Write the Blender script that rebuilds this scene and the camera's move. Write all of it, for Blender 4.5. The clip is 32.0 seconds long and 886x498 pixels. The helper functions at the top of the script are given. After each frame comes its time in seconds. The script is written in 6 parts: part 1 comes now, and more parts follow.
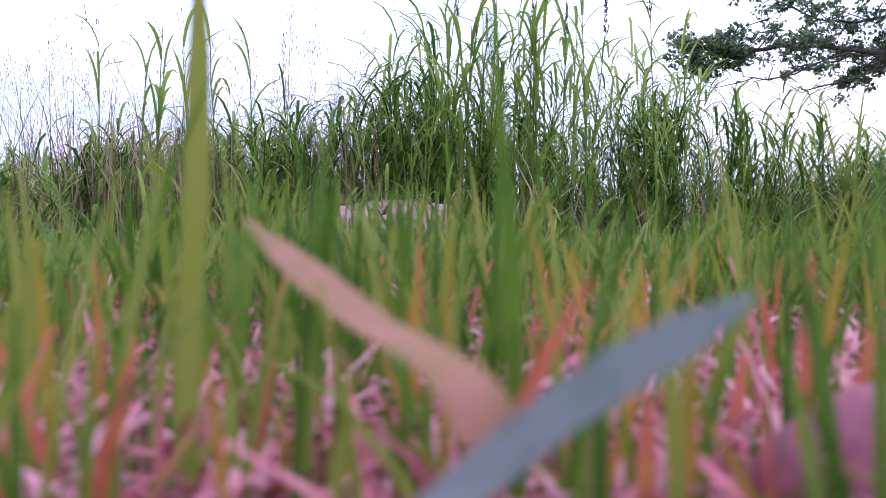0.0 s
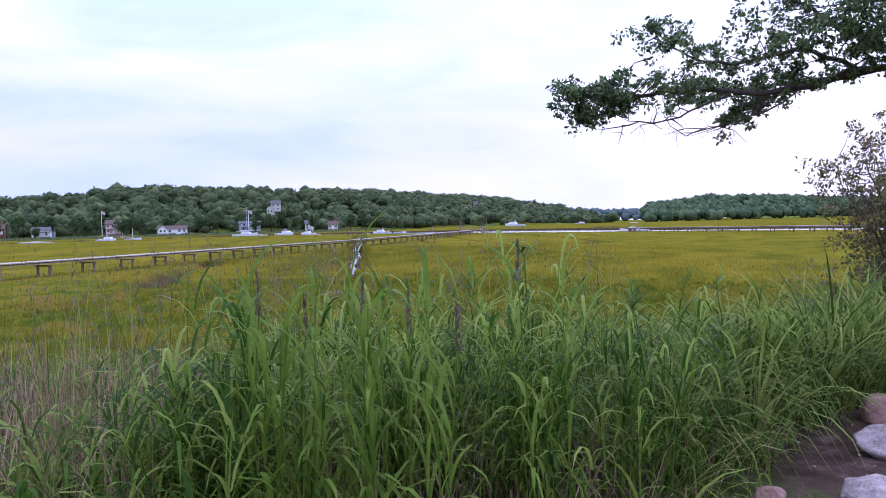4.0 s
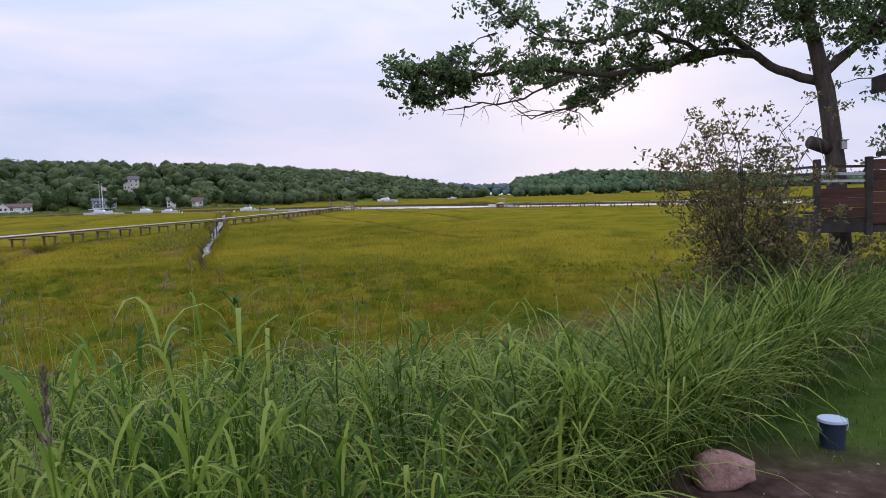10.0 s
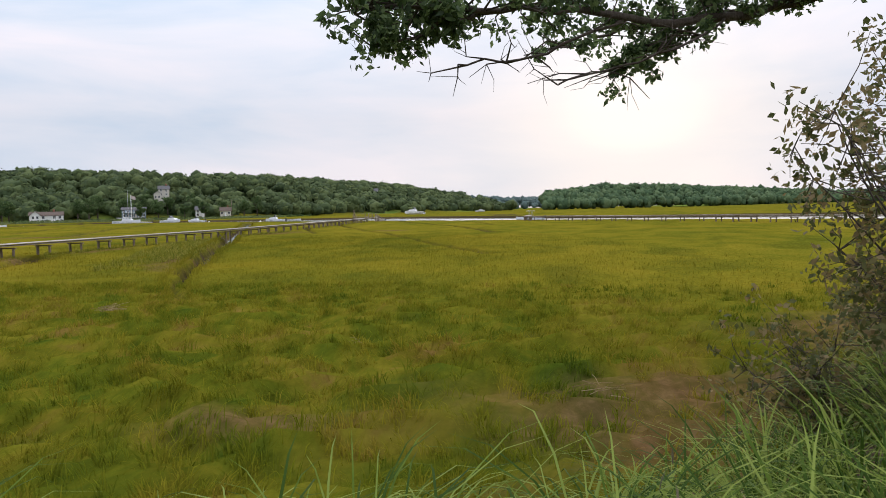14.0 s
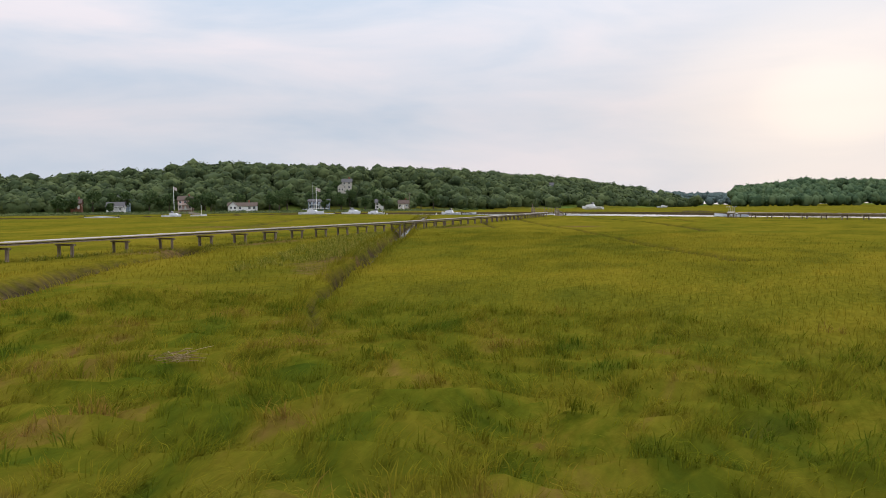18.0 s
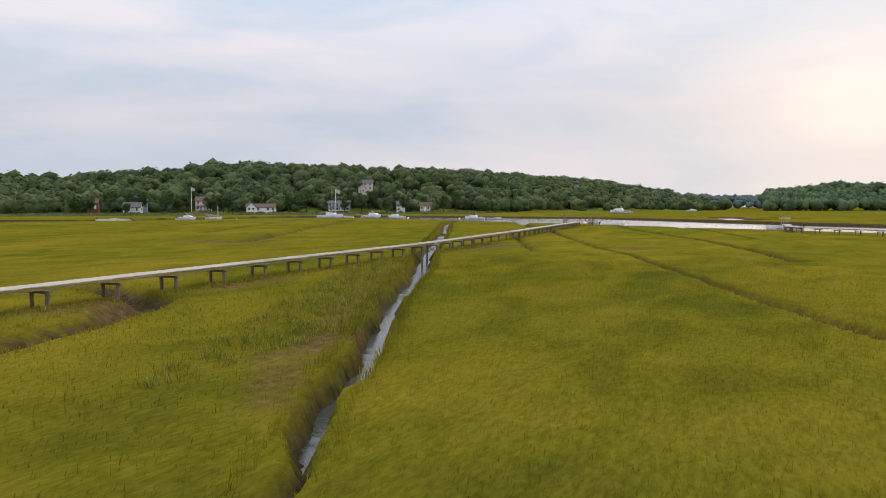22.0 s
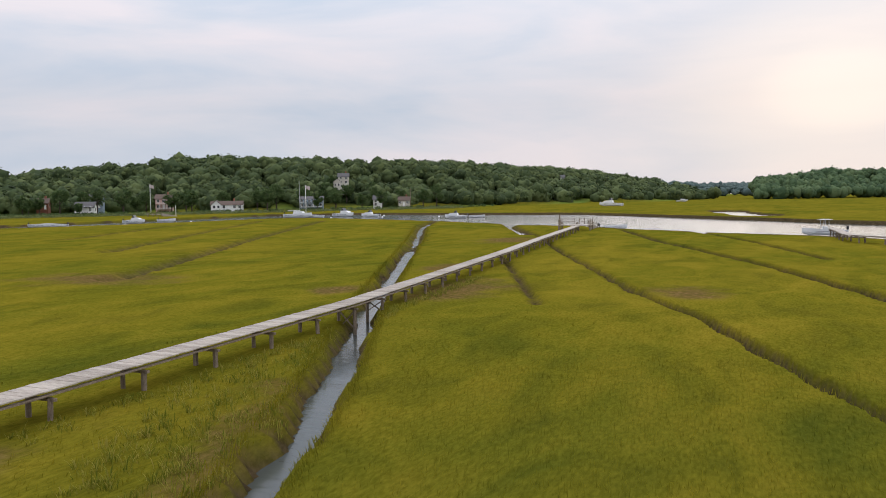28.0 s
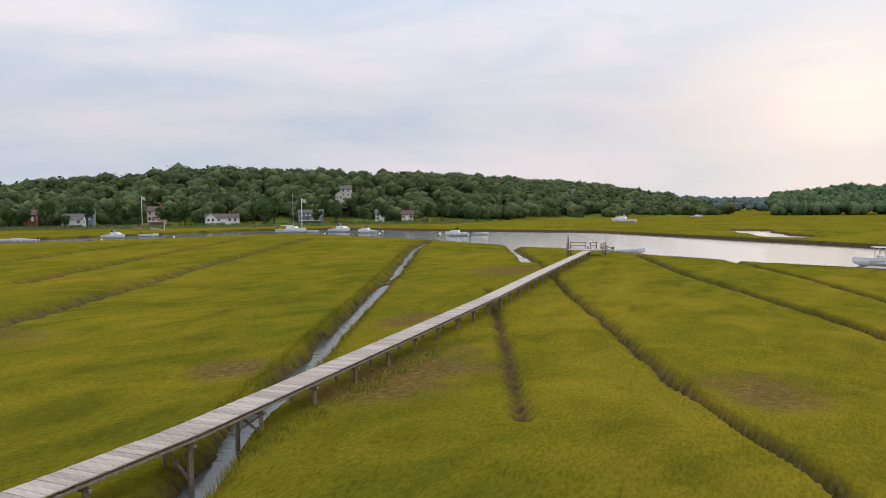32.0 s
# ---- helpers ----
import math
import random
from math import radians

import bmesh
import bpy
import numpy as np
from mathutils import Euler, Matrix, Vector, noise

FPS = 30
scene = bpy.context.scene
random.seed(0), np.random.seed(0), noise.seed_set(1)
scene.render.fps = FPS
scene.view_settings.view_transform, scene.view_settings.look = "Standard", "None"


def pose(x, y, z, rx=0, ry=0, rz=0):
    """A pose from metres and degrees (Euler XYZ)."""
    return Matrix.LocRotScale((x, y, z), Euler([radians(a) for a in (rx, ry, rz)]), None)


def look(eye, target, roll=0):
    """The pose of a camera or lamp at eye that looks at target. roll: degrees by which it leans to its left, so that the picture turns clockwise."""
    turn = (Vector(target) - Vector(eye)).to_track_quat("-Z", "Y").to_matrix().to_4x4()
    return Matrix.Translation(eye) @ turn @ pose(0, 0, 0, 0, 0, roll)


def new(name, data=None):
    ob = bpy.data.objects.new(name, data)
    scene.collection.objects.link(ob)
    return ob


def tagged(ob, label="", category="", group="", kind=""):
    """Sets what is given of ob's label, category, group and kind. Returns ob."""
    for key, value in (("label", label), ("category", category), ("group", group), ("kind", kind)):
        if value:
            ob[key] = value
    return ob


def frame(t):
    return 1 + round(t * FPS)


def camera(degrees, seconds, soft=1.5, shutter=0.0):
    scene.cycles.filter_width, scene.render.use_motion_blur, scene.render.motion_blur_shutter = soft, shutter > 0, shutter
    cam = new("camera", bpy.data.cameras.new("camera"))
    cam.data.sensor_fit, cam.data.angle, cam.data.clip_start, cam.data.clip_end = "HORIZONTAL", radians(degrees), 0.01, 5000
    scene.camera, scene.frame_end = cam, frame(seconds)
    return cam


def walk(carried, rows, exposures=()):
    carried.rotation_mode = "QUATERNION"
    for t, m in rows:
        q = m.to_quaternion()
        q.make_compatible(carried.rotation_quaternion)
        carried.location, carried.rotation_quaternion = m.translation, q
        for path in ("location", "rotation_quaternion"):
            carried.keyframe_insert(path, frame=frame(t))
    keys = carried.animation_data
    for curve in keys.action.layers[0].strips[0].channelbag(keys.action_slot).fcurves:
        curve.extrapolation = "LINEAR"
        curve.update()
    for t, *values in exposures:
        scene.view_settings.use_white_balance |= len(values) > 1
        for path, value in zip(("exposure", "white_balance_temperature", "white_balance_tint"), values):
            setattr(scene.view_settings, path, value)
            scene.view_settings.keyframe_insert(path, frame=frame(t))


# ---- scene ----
cam = camera(62.2, 32.0, soft=0.6)
# a small fixed-focus lens: what lies within a hand's width goes soft
cam.data.dof.use_dof, cam.data.dof.focus_distance, cam.data.dof.aperture_fstop = True, 7.0, 11.0
# seconds, eye x y z, yaw, pitch, roll
PATH = [
    (0, -0.570, 1.930, 1.278, 24.90, -0.66, 0.80),
    (0.5, -0.5702, 1.9305, 1.2782, 25.02, -0.58, 0.75),
    (1, -0.571, 1.933, 1.281, 25.40, -0.40, 0.50),
    (1.5, -0.560, 1.985, 1.330, 27.00, -0.30, -0.10),
    (2, -0.439, 2.134, 1.668, 30.16, -1.00, -2.11),
    (2.5, -0.470, 2.788, 2.312, 23.72, -3.13, 0.07),
    (3, -0.557, 3.034, 2.628, 17.50, -2.47, 0.28),
    (3.5, -0.595, 3.011, 2.712, 17.72, -1.89, -1.22),
    (5.5, -0.750, 2.845, 2.779, 10.22, -2.78, -1.65),
    (6, -0.741, 3.061, 2.775, 6.64, -3.43, -1.21),
    (6.5, -0.724, 3.007, 2.803, 5.43, -3.62, -1.77),
    (7, -0.702, 3.007, 2.805, 4.80, -3.65, -1.87),
    (7.5, -0.669, 3.144, 2.776, 4.55, -3.39, -1.65),
    (8, -0.591, 3.232, 2.803, 5.21, -3.23, -1.87),
    (8.5, -0.489, 3.424, 2.852, 6.03, -3.18, -1.91),
    (9, -0.422, 3.689, 2.914, 6.55, -3.51, -1.57),
    (9.5, -0.339, 4.047, 2.979, 6.97, -3.94, -1.46),
    (10, -0.204, 4.535, 3.004, 7.45, -4.11, -1.82),
    (10.5, -0.174, 4.984, 2.945, 7.65, -3.70, -1.94),
    (11, -0.159, 5.644, 2.877, 8.40, -3.02, -2.44),
    (11.5, -0.062, 6.052, 2.796, 9.25, -2.51, -2.18),
    (12, -0.026, 6.571, 2.912, 9.92, -3.05, -1.33),
    (12.5, -0.149, 6.973, 2.933, 9.48, -3.28, -1.31),
    (13, -0.166, 7.786, 2.905, 9.72, -3.05, -1.34),
    (13.5, -0.163, 8.573, 2.885, 9.71, -3.06, -1.31),
    (15.5, -0.660, 10.450, 2.731, 9.42, -3.19, -1.10),
    (16, -0.960, 11.400, 2.798, 11.99, -3.42, -0.84),
    (16.5, -1.480, 12.700, 2.816, 15.45, -3.42, -0.72),
    (17, -2.471, 14.606, 2.726, 18.88, -3.32, -0.68),
    (17.5, -3.424, 16.506, 2.653, 21.65, -3.31, -0.69),
    (18, -4.066, 17.922, 2.657, 23.05, -3.29, -0.56),
    (18.5, -4.828, 19.441, 2.678, 23.34, -2.93, -0.30),
    (19, -5.082, 20.303, 2.926, 24.04, -3.07, -0.31),
    (19.5, -5.457, 21.220, 3.163, 24.69, -3.19, -0.31),
    (20, -5.952, 22.219, 3.361, 25.03, -3.19, -0.22),
    (20.5, -6.837, 23.844, 3.649, 24.98, -3.23, -0.08),
    (21, -7.676, 25.298, 3.896, 24.76, -3.33, -0.01),
    (21.5, -8.544, 26.897, 4.106, 24.69, -3.35, -0.06),
    (22, -9.267, 28.299, 4.348, 24.70, -3.31, -0.08),
    (22.5, -10.097, 29.897, 4.692, 24.82, -3.26, -0.02),
    (23, -10.615, 31.147, 5.023, 25.12, -3.06, -0.07),
    (23.5, -11.451, 33.123, 5.342, 25.19, -3.03, -0.38),
    (24, -12.128, 34.753, 5.739, 25.17, -3.19, -0.72),
    (24.5, -12.779, 36.368, 5.981, 24.79, -3.41, -0.51),
    (25, -13.544, 38.446, 6.263, 24.30, -3.84, -0.25),
    (25.5, -14.673, 41.293, 6.308, 23.88, -4.09, -0.17),
    (26, -15.553, 43.639, 6.248, 23.54, -4.13, -0.23),
    (26.5, -16.387, 45.778, 6.230, 23.18, -4.13, -0.29),
    (28.5, -18.114, 53.287, 6.736, 23.58, -4.07, -0.99),
    (29, -18.521, 55.010, 6.931, 23.67, -4.06, -0.96),
    (29.5, -18.867, 56.886, 7.107, 23.92, -3.86, -0.97),
    (30, -19.251, 58.747, 7.253, 24.08, -3.60, -1.04),
    (30.5, -19.760, 60.847, 7.373, 24.15, -3.45, -0.91),
    (31, -20.491, 63.452, 7.450, 24.19, -3.41, -0.87),
    (31.5, -21.001, 65.628, 7.589, 24.21, -3.33, -0.67),
    (32, -21.643, 67.969, 7.619, 24.25, -3.13, -0.42),
]


def aim(yaw, pitch, roll):
    """A turn that heads yaw degrees to the left of north, pitch up and roll to the left."""
    a, b = radians(yaw), radians(pitch)
    return (-math.sin(a) * math.cos(b), math.cos(a) * math.cos(b), math.sin(b))


def station(x, y, z, yaw, pitch, roll):
    d = aim(yaw, pitch, roll)
    return look((x, y, z), (x + 2 * d[0], y + 2 * d[1], z + 2 * d[2]), roll)


walk(cam, [(t, station(x, y, z, a, b, c)) for t, x, y, z, a, b, c in PATH],
     exposures=[(0, 1.0, 5150, 40), (1.2, 1.0, 5150, 40), (2.0, 0.50, 5250, 24), (3, 0.62, 4950, 36), (4.5, 0.32, 5200, 33), (7, 0.12, 5450, 32), (10, 0.10, 5800, 21), (13, 0.24, 6250, 12), (16, 0.06, 6500, 11), (32, 0.02, 6550, 12)])

# ---- light: a bright overcast evening, the sun low behind thin cloud in the north ----
SUN_AZ, SUN_EL = 5.0, 13.0
world = bpy.data.worlds.new("sky")
scene.world = world
world.use_nodes = True


def nodes_of(tree):
    tree.nodes.clear()
    return tree.nodes, tree.links


def sky_nodes():
    n, l = nodes_of(world.node_tree)
    out, bg = n.new("ShaderNodeOutputWorld"), n.new("ShaderNodeBackground")
    tc, sep = n.new("ShaderNodeTexCoord"), n.new("ShaderNodeSeparateXYZ")
    l.new(tc.outputs["Generated"], sep.inputs[0])
    sky = n.new("ShaderNodeTexSky")
    sky.sky_type, sky.sun_disc = "NISHITA", False
    sky.sun_elevation, sky.sun_rotation = radians(SUN_EL), radians(SUN_AZ)
    # cloud sheets, stretched along the horizon
    mp = n.new("ShaderNodeMapping")
    mp.inputs["Scale"].default_value = (1.6, 1.6, 7.0)
    l.new(tc.outputs["Generated"], mp.inputs[0])
    cl = n.new("ShaderNodeTexNoise")
    cl.inputs["Scale"].default_value, cl.inputs["Detail"].default_value, cl.inputs["Roughness"].default_value = 1.7, 5, 0.52
    cl.inputs["Distortion"].default_value = 0.4
    l.new(mp.outputs[0], cl.inputs[0])
    ramp = n.new("ShaderNodeValToRGB")
    e = ramp.color_ramp.elements
    e[0].position, e[0].color = 0.34, (0.500, 0.575, 0.680, 1)
    e[1].position, e[1].color = 0.66, (0.715, 0.685, 0.730, 1)
    e.new(0.5).color = (0.615, 0.640, 0.710, 1)
    l.new(cl.outputs[0], ramp.inputs[0])
    # warm glow round the hidden sun
    flat, unit = n.new("ShaderNodeMapping"), n.new("ShaderNodeVectorMath")
    flat.inputs["Scale"].default_value = (1, 1, 1.8)
    unit.operation = "NORMALIZE"
    l.new(tc.outputs["Generated"], flat.inputs[0])
    l.new(flat.outputs[0], unit.inputs[0])
    dot = n.new("ShaderNodeVectorMath")
    dot.operation = "DOT_PRODUCT"
    az, el = radians(SUN_AZ), radians(7.0)
    dot.inputs[1].default_value = Vector((math.sin(az) * math.cos(el), math.cos(az) * math.cos(el), 1.8 * math.sin(el))).normalized()
    l.new(unit.outputs[0], dot.inputs[0])
    base = ramp.outputs[0]
    for lo, most, tint in ((0.92, 0.26, (0.80, 0.70, 0.67, 1)), (0.970, 0.34, (1.0, 0.86, 0.74, 1)), (0.994, 0.26, (1.10, 1.0, 0.86, 1))):
        gl = n.new("ShaderNodeMapRange")
        gl.interpolation_type = "SMOOTHSTEP"
        gl.inputs[1].default_value, gl.inputs[2].default_value = lo, 1.0
        gl.inputs[3].default_value, gl.inputs[4].default_value = 0.0, most
        l.new(dot.outputs["Value"], gl.inputs[0])
        warm = n.new("ShaderNodeMix")
        warm.data_type = "RGBA"
        warm.inputs[7].default_value = tint
        l.new(gl.outputs[0], warm.inputs[0])
        l.new(base, warm.inputs[6])
        base = warm.outputs[2]
    # clear-sky share
    mix = n.new("ShaderNodeMix")
    mix.data_type, mix.blend_type = "RGBA", "ADD"
    mix.inputs[0].default_value = 0.003
    l.new(warm.outputs[2], mix.inputs[6])
    l.new(sky.outputs[0], mix.inputs[7])
    # an overcast sky is brightest overhead
    up = n.new("ShaderNodeMapRange")
    up.inputs[1].default_value, up.inputs[2].default_value = 0.12, 1.0
    up.inputs[3].default_value, up.inputs[4].default_value = 1.0, 2.3
    l.new(sep.outputs[2], up.inputs[0])
    sc = n.new("ShaderNodeVectorMath")
    sc.operation = "SCALE"
    l.new(mix.outputs[2], sc.inputs[0])
    l.new(up.outputs[0], sc.inputs["Scale"])
    l.new(sc.outputs[0], bg.inputs[0])
    bg.inputs[1].default_value = 1.0
    l.new(bg.outputs[0], out.inputs[0])


sky_nodes()
sun = new("sun", bpy.data.lights.new("sun", "SUN"))
sun.data.energy, sun.data.angle, sun.data.color = 0.4, radians(60), (1.0, 0.90, 0.78)
_a, _e = radians(SUN_AZ), radians(SUN_EL)
sun.matrix_world = look((0, 0, 0), (-math.sin(_a) * math.cos(_e), -math.cos(_a) * math.cos(_e), -math.sin(_e)))

# ---- materials ----
def material(name, colours, scale=8.0, rough=0.85, bump=0.0, bump_scale=40.0, detail=6, island=0.0, metal=0.0, spec=0.3, stretch=(1, 1, 1), trans=0.0, rnd=0.0):
    """A surface whose colour wanders between the given colours at two scales, with fine relief. island: how far single pieces differ."""
    m = bpy.data.materials.new(name)
    m.use_nodes = True
    n, l = nodes_of(m.node_tree)
    out, b = n.new("ShaderNodeOutputMaterial"), n.new("ShaderNodeBsdfPrincipled")
    tc, mp = n.new("ShaderNodeTexCoord"), n.new("ShaderNodeMapping")
    mp.inputs["Scale"].default_value = stretch
    l.new(tc.outputs["Object"], mp.inputs[0])
    no = n.new("ShaderNodeTexNoise")
    no.inputs["Scale"].default_value, no.inputs["Detail"].default_value, no.inputs["Roughness"].default_value = scale, detail, 0.6
    l.new(mp.outputs[0], no.inputs[0])
    fine = n.new("ShaderNodeTexNoise")
    fine.inputs["Scale"].default_value, fine.inputs["Detail"].default_value = scale * 7.3, 4
    l.new(mp.outputs[0], fine.inputs[0])
    mixf = n.new("ShaderNodeMix")
    mixf.inputs[0].default_value = 0.35
    l.new(no.outputs[0], mixf.inputs[2])
    l.new(fine.outputs[0], mixf.inputs[3])
    value = mixf.outputs[0]
    for amount, kind, socket in ((island, "ShaderNodeNewGeometry", "Random Per Island"), (rnd, "ShaderNodeObjectInfo", "Random")):
        if amount:
            g, ma = n.new(kind), n.new("ShaderNodeMath")
            ma.operation = "MULTIPLY_ADD"
            ma.inputs[1].default_value = amount
            su = n.new("ShaderNodeMath")
            su.operation = "SUBTRACT"
            su.inputs[1].default_value = amount / 2
            l.new(g.outputs[socket], ma.inputs[0])
            l.new(value, su.inputs[0])
            l.new(su.outputs[0], ma.inputs[2])
            value = ma.outputs[0]
    ramp = n.new("ShaderNodeValToRGB")
    e = ramp.color_ramp.elements
    lo, hi = 0.32, 0.68
    for i, c in enumerate(colours):
        p = lo + (hi - lo) * i / max(1, len(colours) - 1)
        if i < 2 and len(colours) > 1:
            k = e[0] if i == 0 else e[1]
            k.position = p
        else:
            k = e.new(p)
        k.color = (*c, 1)
    l.new(value, ramp.inputs[0])
    l.new(ramp.outputs[0], b.inputs["Base Color"])
    b.inputs["Roughness"].default_value, b.inputs["Metallic"].default_value = rough, metal
    b.inputs["Specular IOR Level"].default_value = spec
    if bump:
        bn, bu = n.new("ShaderNodeTexNoise"), n.new("ShaderNodeBump")
        bn.inputs["Scale"].default_value, bn.inputs["Detail"].default_value = bump_scale, 5
        l.new(mp.outputs[0], bn.inputs[0])
        l.new(bn.outputs[0], bu.inputs["Height"])
        bu.inputs["Strength"].default_value, bu.inputs["Distance"].default_value = bump, 0.3 / bump_scale
        l.new(bu.outputs[0], b.inputs["Normal"])
    if trans:
        t, mx = n.new("ShaderNodeBsdfTranslucent"), n.new("ShaderNodeMixShader")
        l.new(ramp.outputs[0], t.inputs[0])
        mx.inputs[0].default_value = trans
        l.new(b.outputs[0], mx.inputs[1])
        l.new(t.outputs[0], mx.inputs[2])
        l.new(mx.outputs[0], out.inputs[0])
    else:
        l.new(b.outputs[0], out.inputs[0])
    return m


MARSH_GREEN, MARSH_OLIVE, MARSH_GOLD, MARSH_DARK = (0.0788, 0.0951, 0.0104), (0.144, 0.128, 0.0115), (0.216, 0.166, 0.017), (0.073, 0.075, 0.009)
BROAD = (0.05, 4, ((0.38, MARSH_GREEN), (0.50, MARSH_OLIVE), (0.62, MARSH_GOLD)), (1, 0.55, 1), 0.6, 1.0)
MID = (0.30, 6, ((0.34, MARSH_DARK), (0.50, MARSH_OLIVE), (0.68, MARSH_GOLD)), (1, 0.5, 1), 0.8, 0.58)
HAY_SCALE, HAY_STRETCH = 0.42, (1, 0.7, 1)
HAY_STOPS = ((0.34, (0.050, 0.074, 0.007)), (0.46, (0.092, 0.100, 0.008)), (0.57, (0.142, 0.124, 0.012)), (0.68, (0.160, 0.100, 0.026)))


def ground_material():
    """Marsh, mud, lawn and path soil on the one sheet, told apart by where they lie."""
    m = bpy.data.materials.new("ground")
    m.use_nodes = True
    n, l = nodes_of(m.node_tree)
    out, b = n.new("ShaderNodeOutputMaterial"), n.new("ShaderNodeBsdfPrincipled")
    tc = n.new("ShaderNodeTexCoord")

    def field(scale, detail, stops, stretch=(1, 1, 1), distortion=0.0):
        mp, no, ra = n.new("ShaderNodeMapping"), n.new("ShaderNodeTexNoise"), n.new("ShaderNodeValToRGB")
        mp.inputs["Scale"].default_value = stretch
        l.new(tc.outputs["Object"], mp.inputs[0])
        l.new(mp.outputs[0], no.inputs[0])
        no.inputs["Scale"].default_value, no.inputs["Detail"].default_value, no.inputs["Distortion"].default_value = scale, detail, distortion
        no.inputs["Roughness"].default_value = 0.62
        e = ra.color_ramp.elements
        for i, (p, c) in enumerate(stops):
            k = e[i] if i < 2 else e.new(p)
            k.position, k.color = p, (*c, 1)
        l.new(no.outputs[0], ra.inputs[0])
        return ra.outputs[0], no.outputs[0]

    def blend(fac, a, c, kind="MIX"):
        x = n.new("ShaderNodeMix")
        x.data_type, x.blend_type = "RGBA", kind
        if isinstance(fac, float):
            x.inputs[0].default_value = fac
        else:
            l.new(fac, x.inputs[0])
        l.new(a, x.inputs[6])
        l.new(c, x.inputs[7])
        return x.outputs[2]

    def share(name):
        a = n.new("ShaderNodeAttribute")
        a.attribute_name = name
        return a.outputs["Fac"]

    broad, _ = field(*BROAD[:5])
    mid, mv = field(*MID[:5])
    marsh = blend(0.58, broad, mid)
    fine, fv = field(9.0, 5, ((0.32, (0.52, 0.54, 0.44)), (0.66, (1.0, 1.0, 1.0))), (1, 0.35, 1))
    marsh = blend(0.85, marsh, fine, "MULTIPLY")
    hay, _ = field(HAY_SCALE, 6, HAY_STOPS, HAY_STRETCH, 1.5)
    marsh = blend(share("hay"), marsh, blend(0.55, hay, fine, "MULTIPLY"))
    mud, _ = field(2.6, 7, ((0.34, (0.026, 0.020, 0.012)), (0.66, (0.095, 0.066, 0.040))))
    marsh = blend(share("mud"), marsh, mud)
    wrack, _ = field(3.0, 6, ((0.36, (0.060, 0.044, 0.014)), (0.52, (0.112, 0.066, 0.030)), (0.68, (0.185, 0.108, 0.056))))
    marsh = blend(share("wrack"), marsh, wrack)
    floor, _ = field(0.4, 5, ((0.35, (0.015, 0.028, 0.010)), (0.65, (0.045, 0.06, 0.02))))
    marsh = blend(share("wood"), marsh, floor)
    garden, _ = field(0.12, 5, ((0.35, (0.07, 0.12, 0.02)), (0.65, (0.14, 0.18, 0.04))))
    marsh = blend(share("garden"), marsh, garden)
    lawn, _ = field(1.7, 6, ((0.35, (0.065, 0.090, 0.026)), (0.50, (0.125, 0.125, 0.055)), (0.66, (0.27, 0.18, 0.14))))
    allc = blend(share("lawn"), marsh, lawn)
    turf, _ = field(2.2, 6, ((0.35, (0.022, 0.046, 0.009)), (0.65, (0.055, 0.085, 0.018))))
    allc = blend(share("turf"), allc, turf)
    soil, _ = field(5.0, 8, ((0.30, (0.034, 0.022, 0.017)), (0.55, (0.080, 0.052, 0.041)), (0.72, (0.155, 0.108, 0.088))))
    allc = blend(share("soil"), allc, soil)
    l.new(allc, b.inputs["Base Color"])
    b.inputs["Roughness"].default_value, b.inputs["Specular IOR Level"].default_value = 0.95, 0.0
    # standing blades catch light edge-on
    tint = n.new("ShaderNodeVectorMath")
    tint.operation = "SCALE"
    tint.inputs["Scale"].default_value = 2.6
    l.new(allc, tint.inputs[0])
    l.new(tint.outputs[0], b.inputs["Sheen Tint"])
    b.inputs["Sheen Weight"].default_value, b.inputs["Sheen Roughness"].default_value = 0.38, 0.40
    bu = n.new("ShaderNodeBump")
    bu.inputs["Strength"].default_value, bu.inputs["Distance"].default_value = 0.4, 0.06
    l.new(fv, bu.inputs["Height"])
    l.new(bu.outputs[0], b.inputs["Normal"])
    l.new(b.outputs[0], out.inputs[0])
    return m


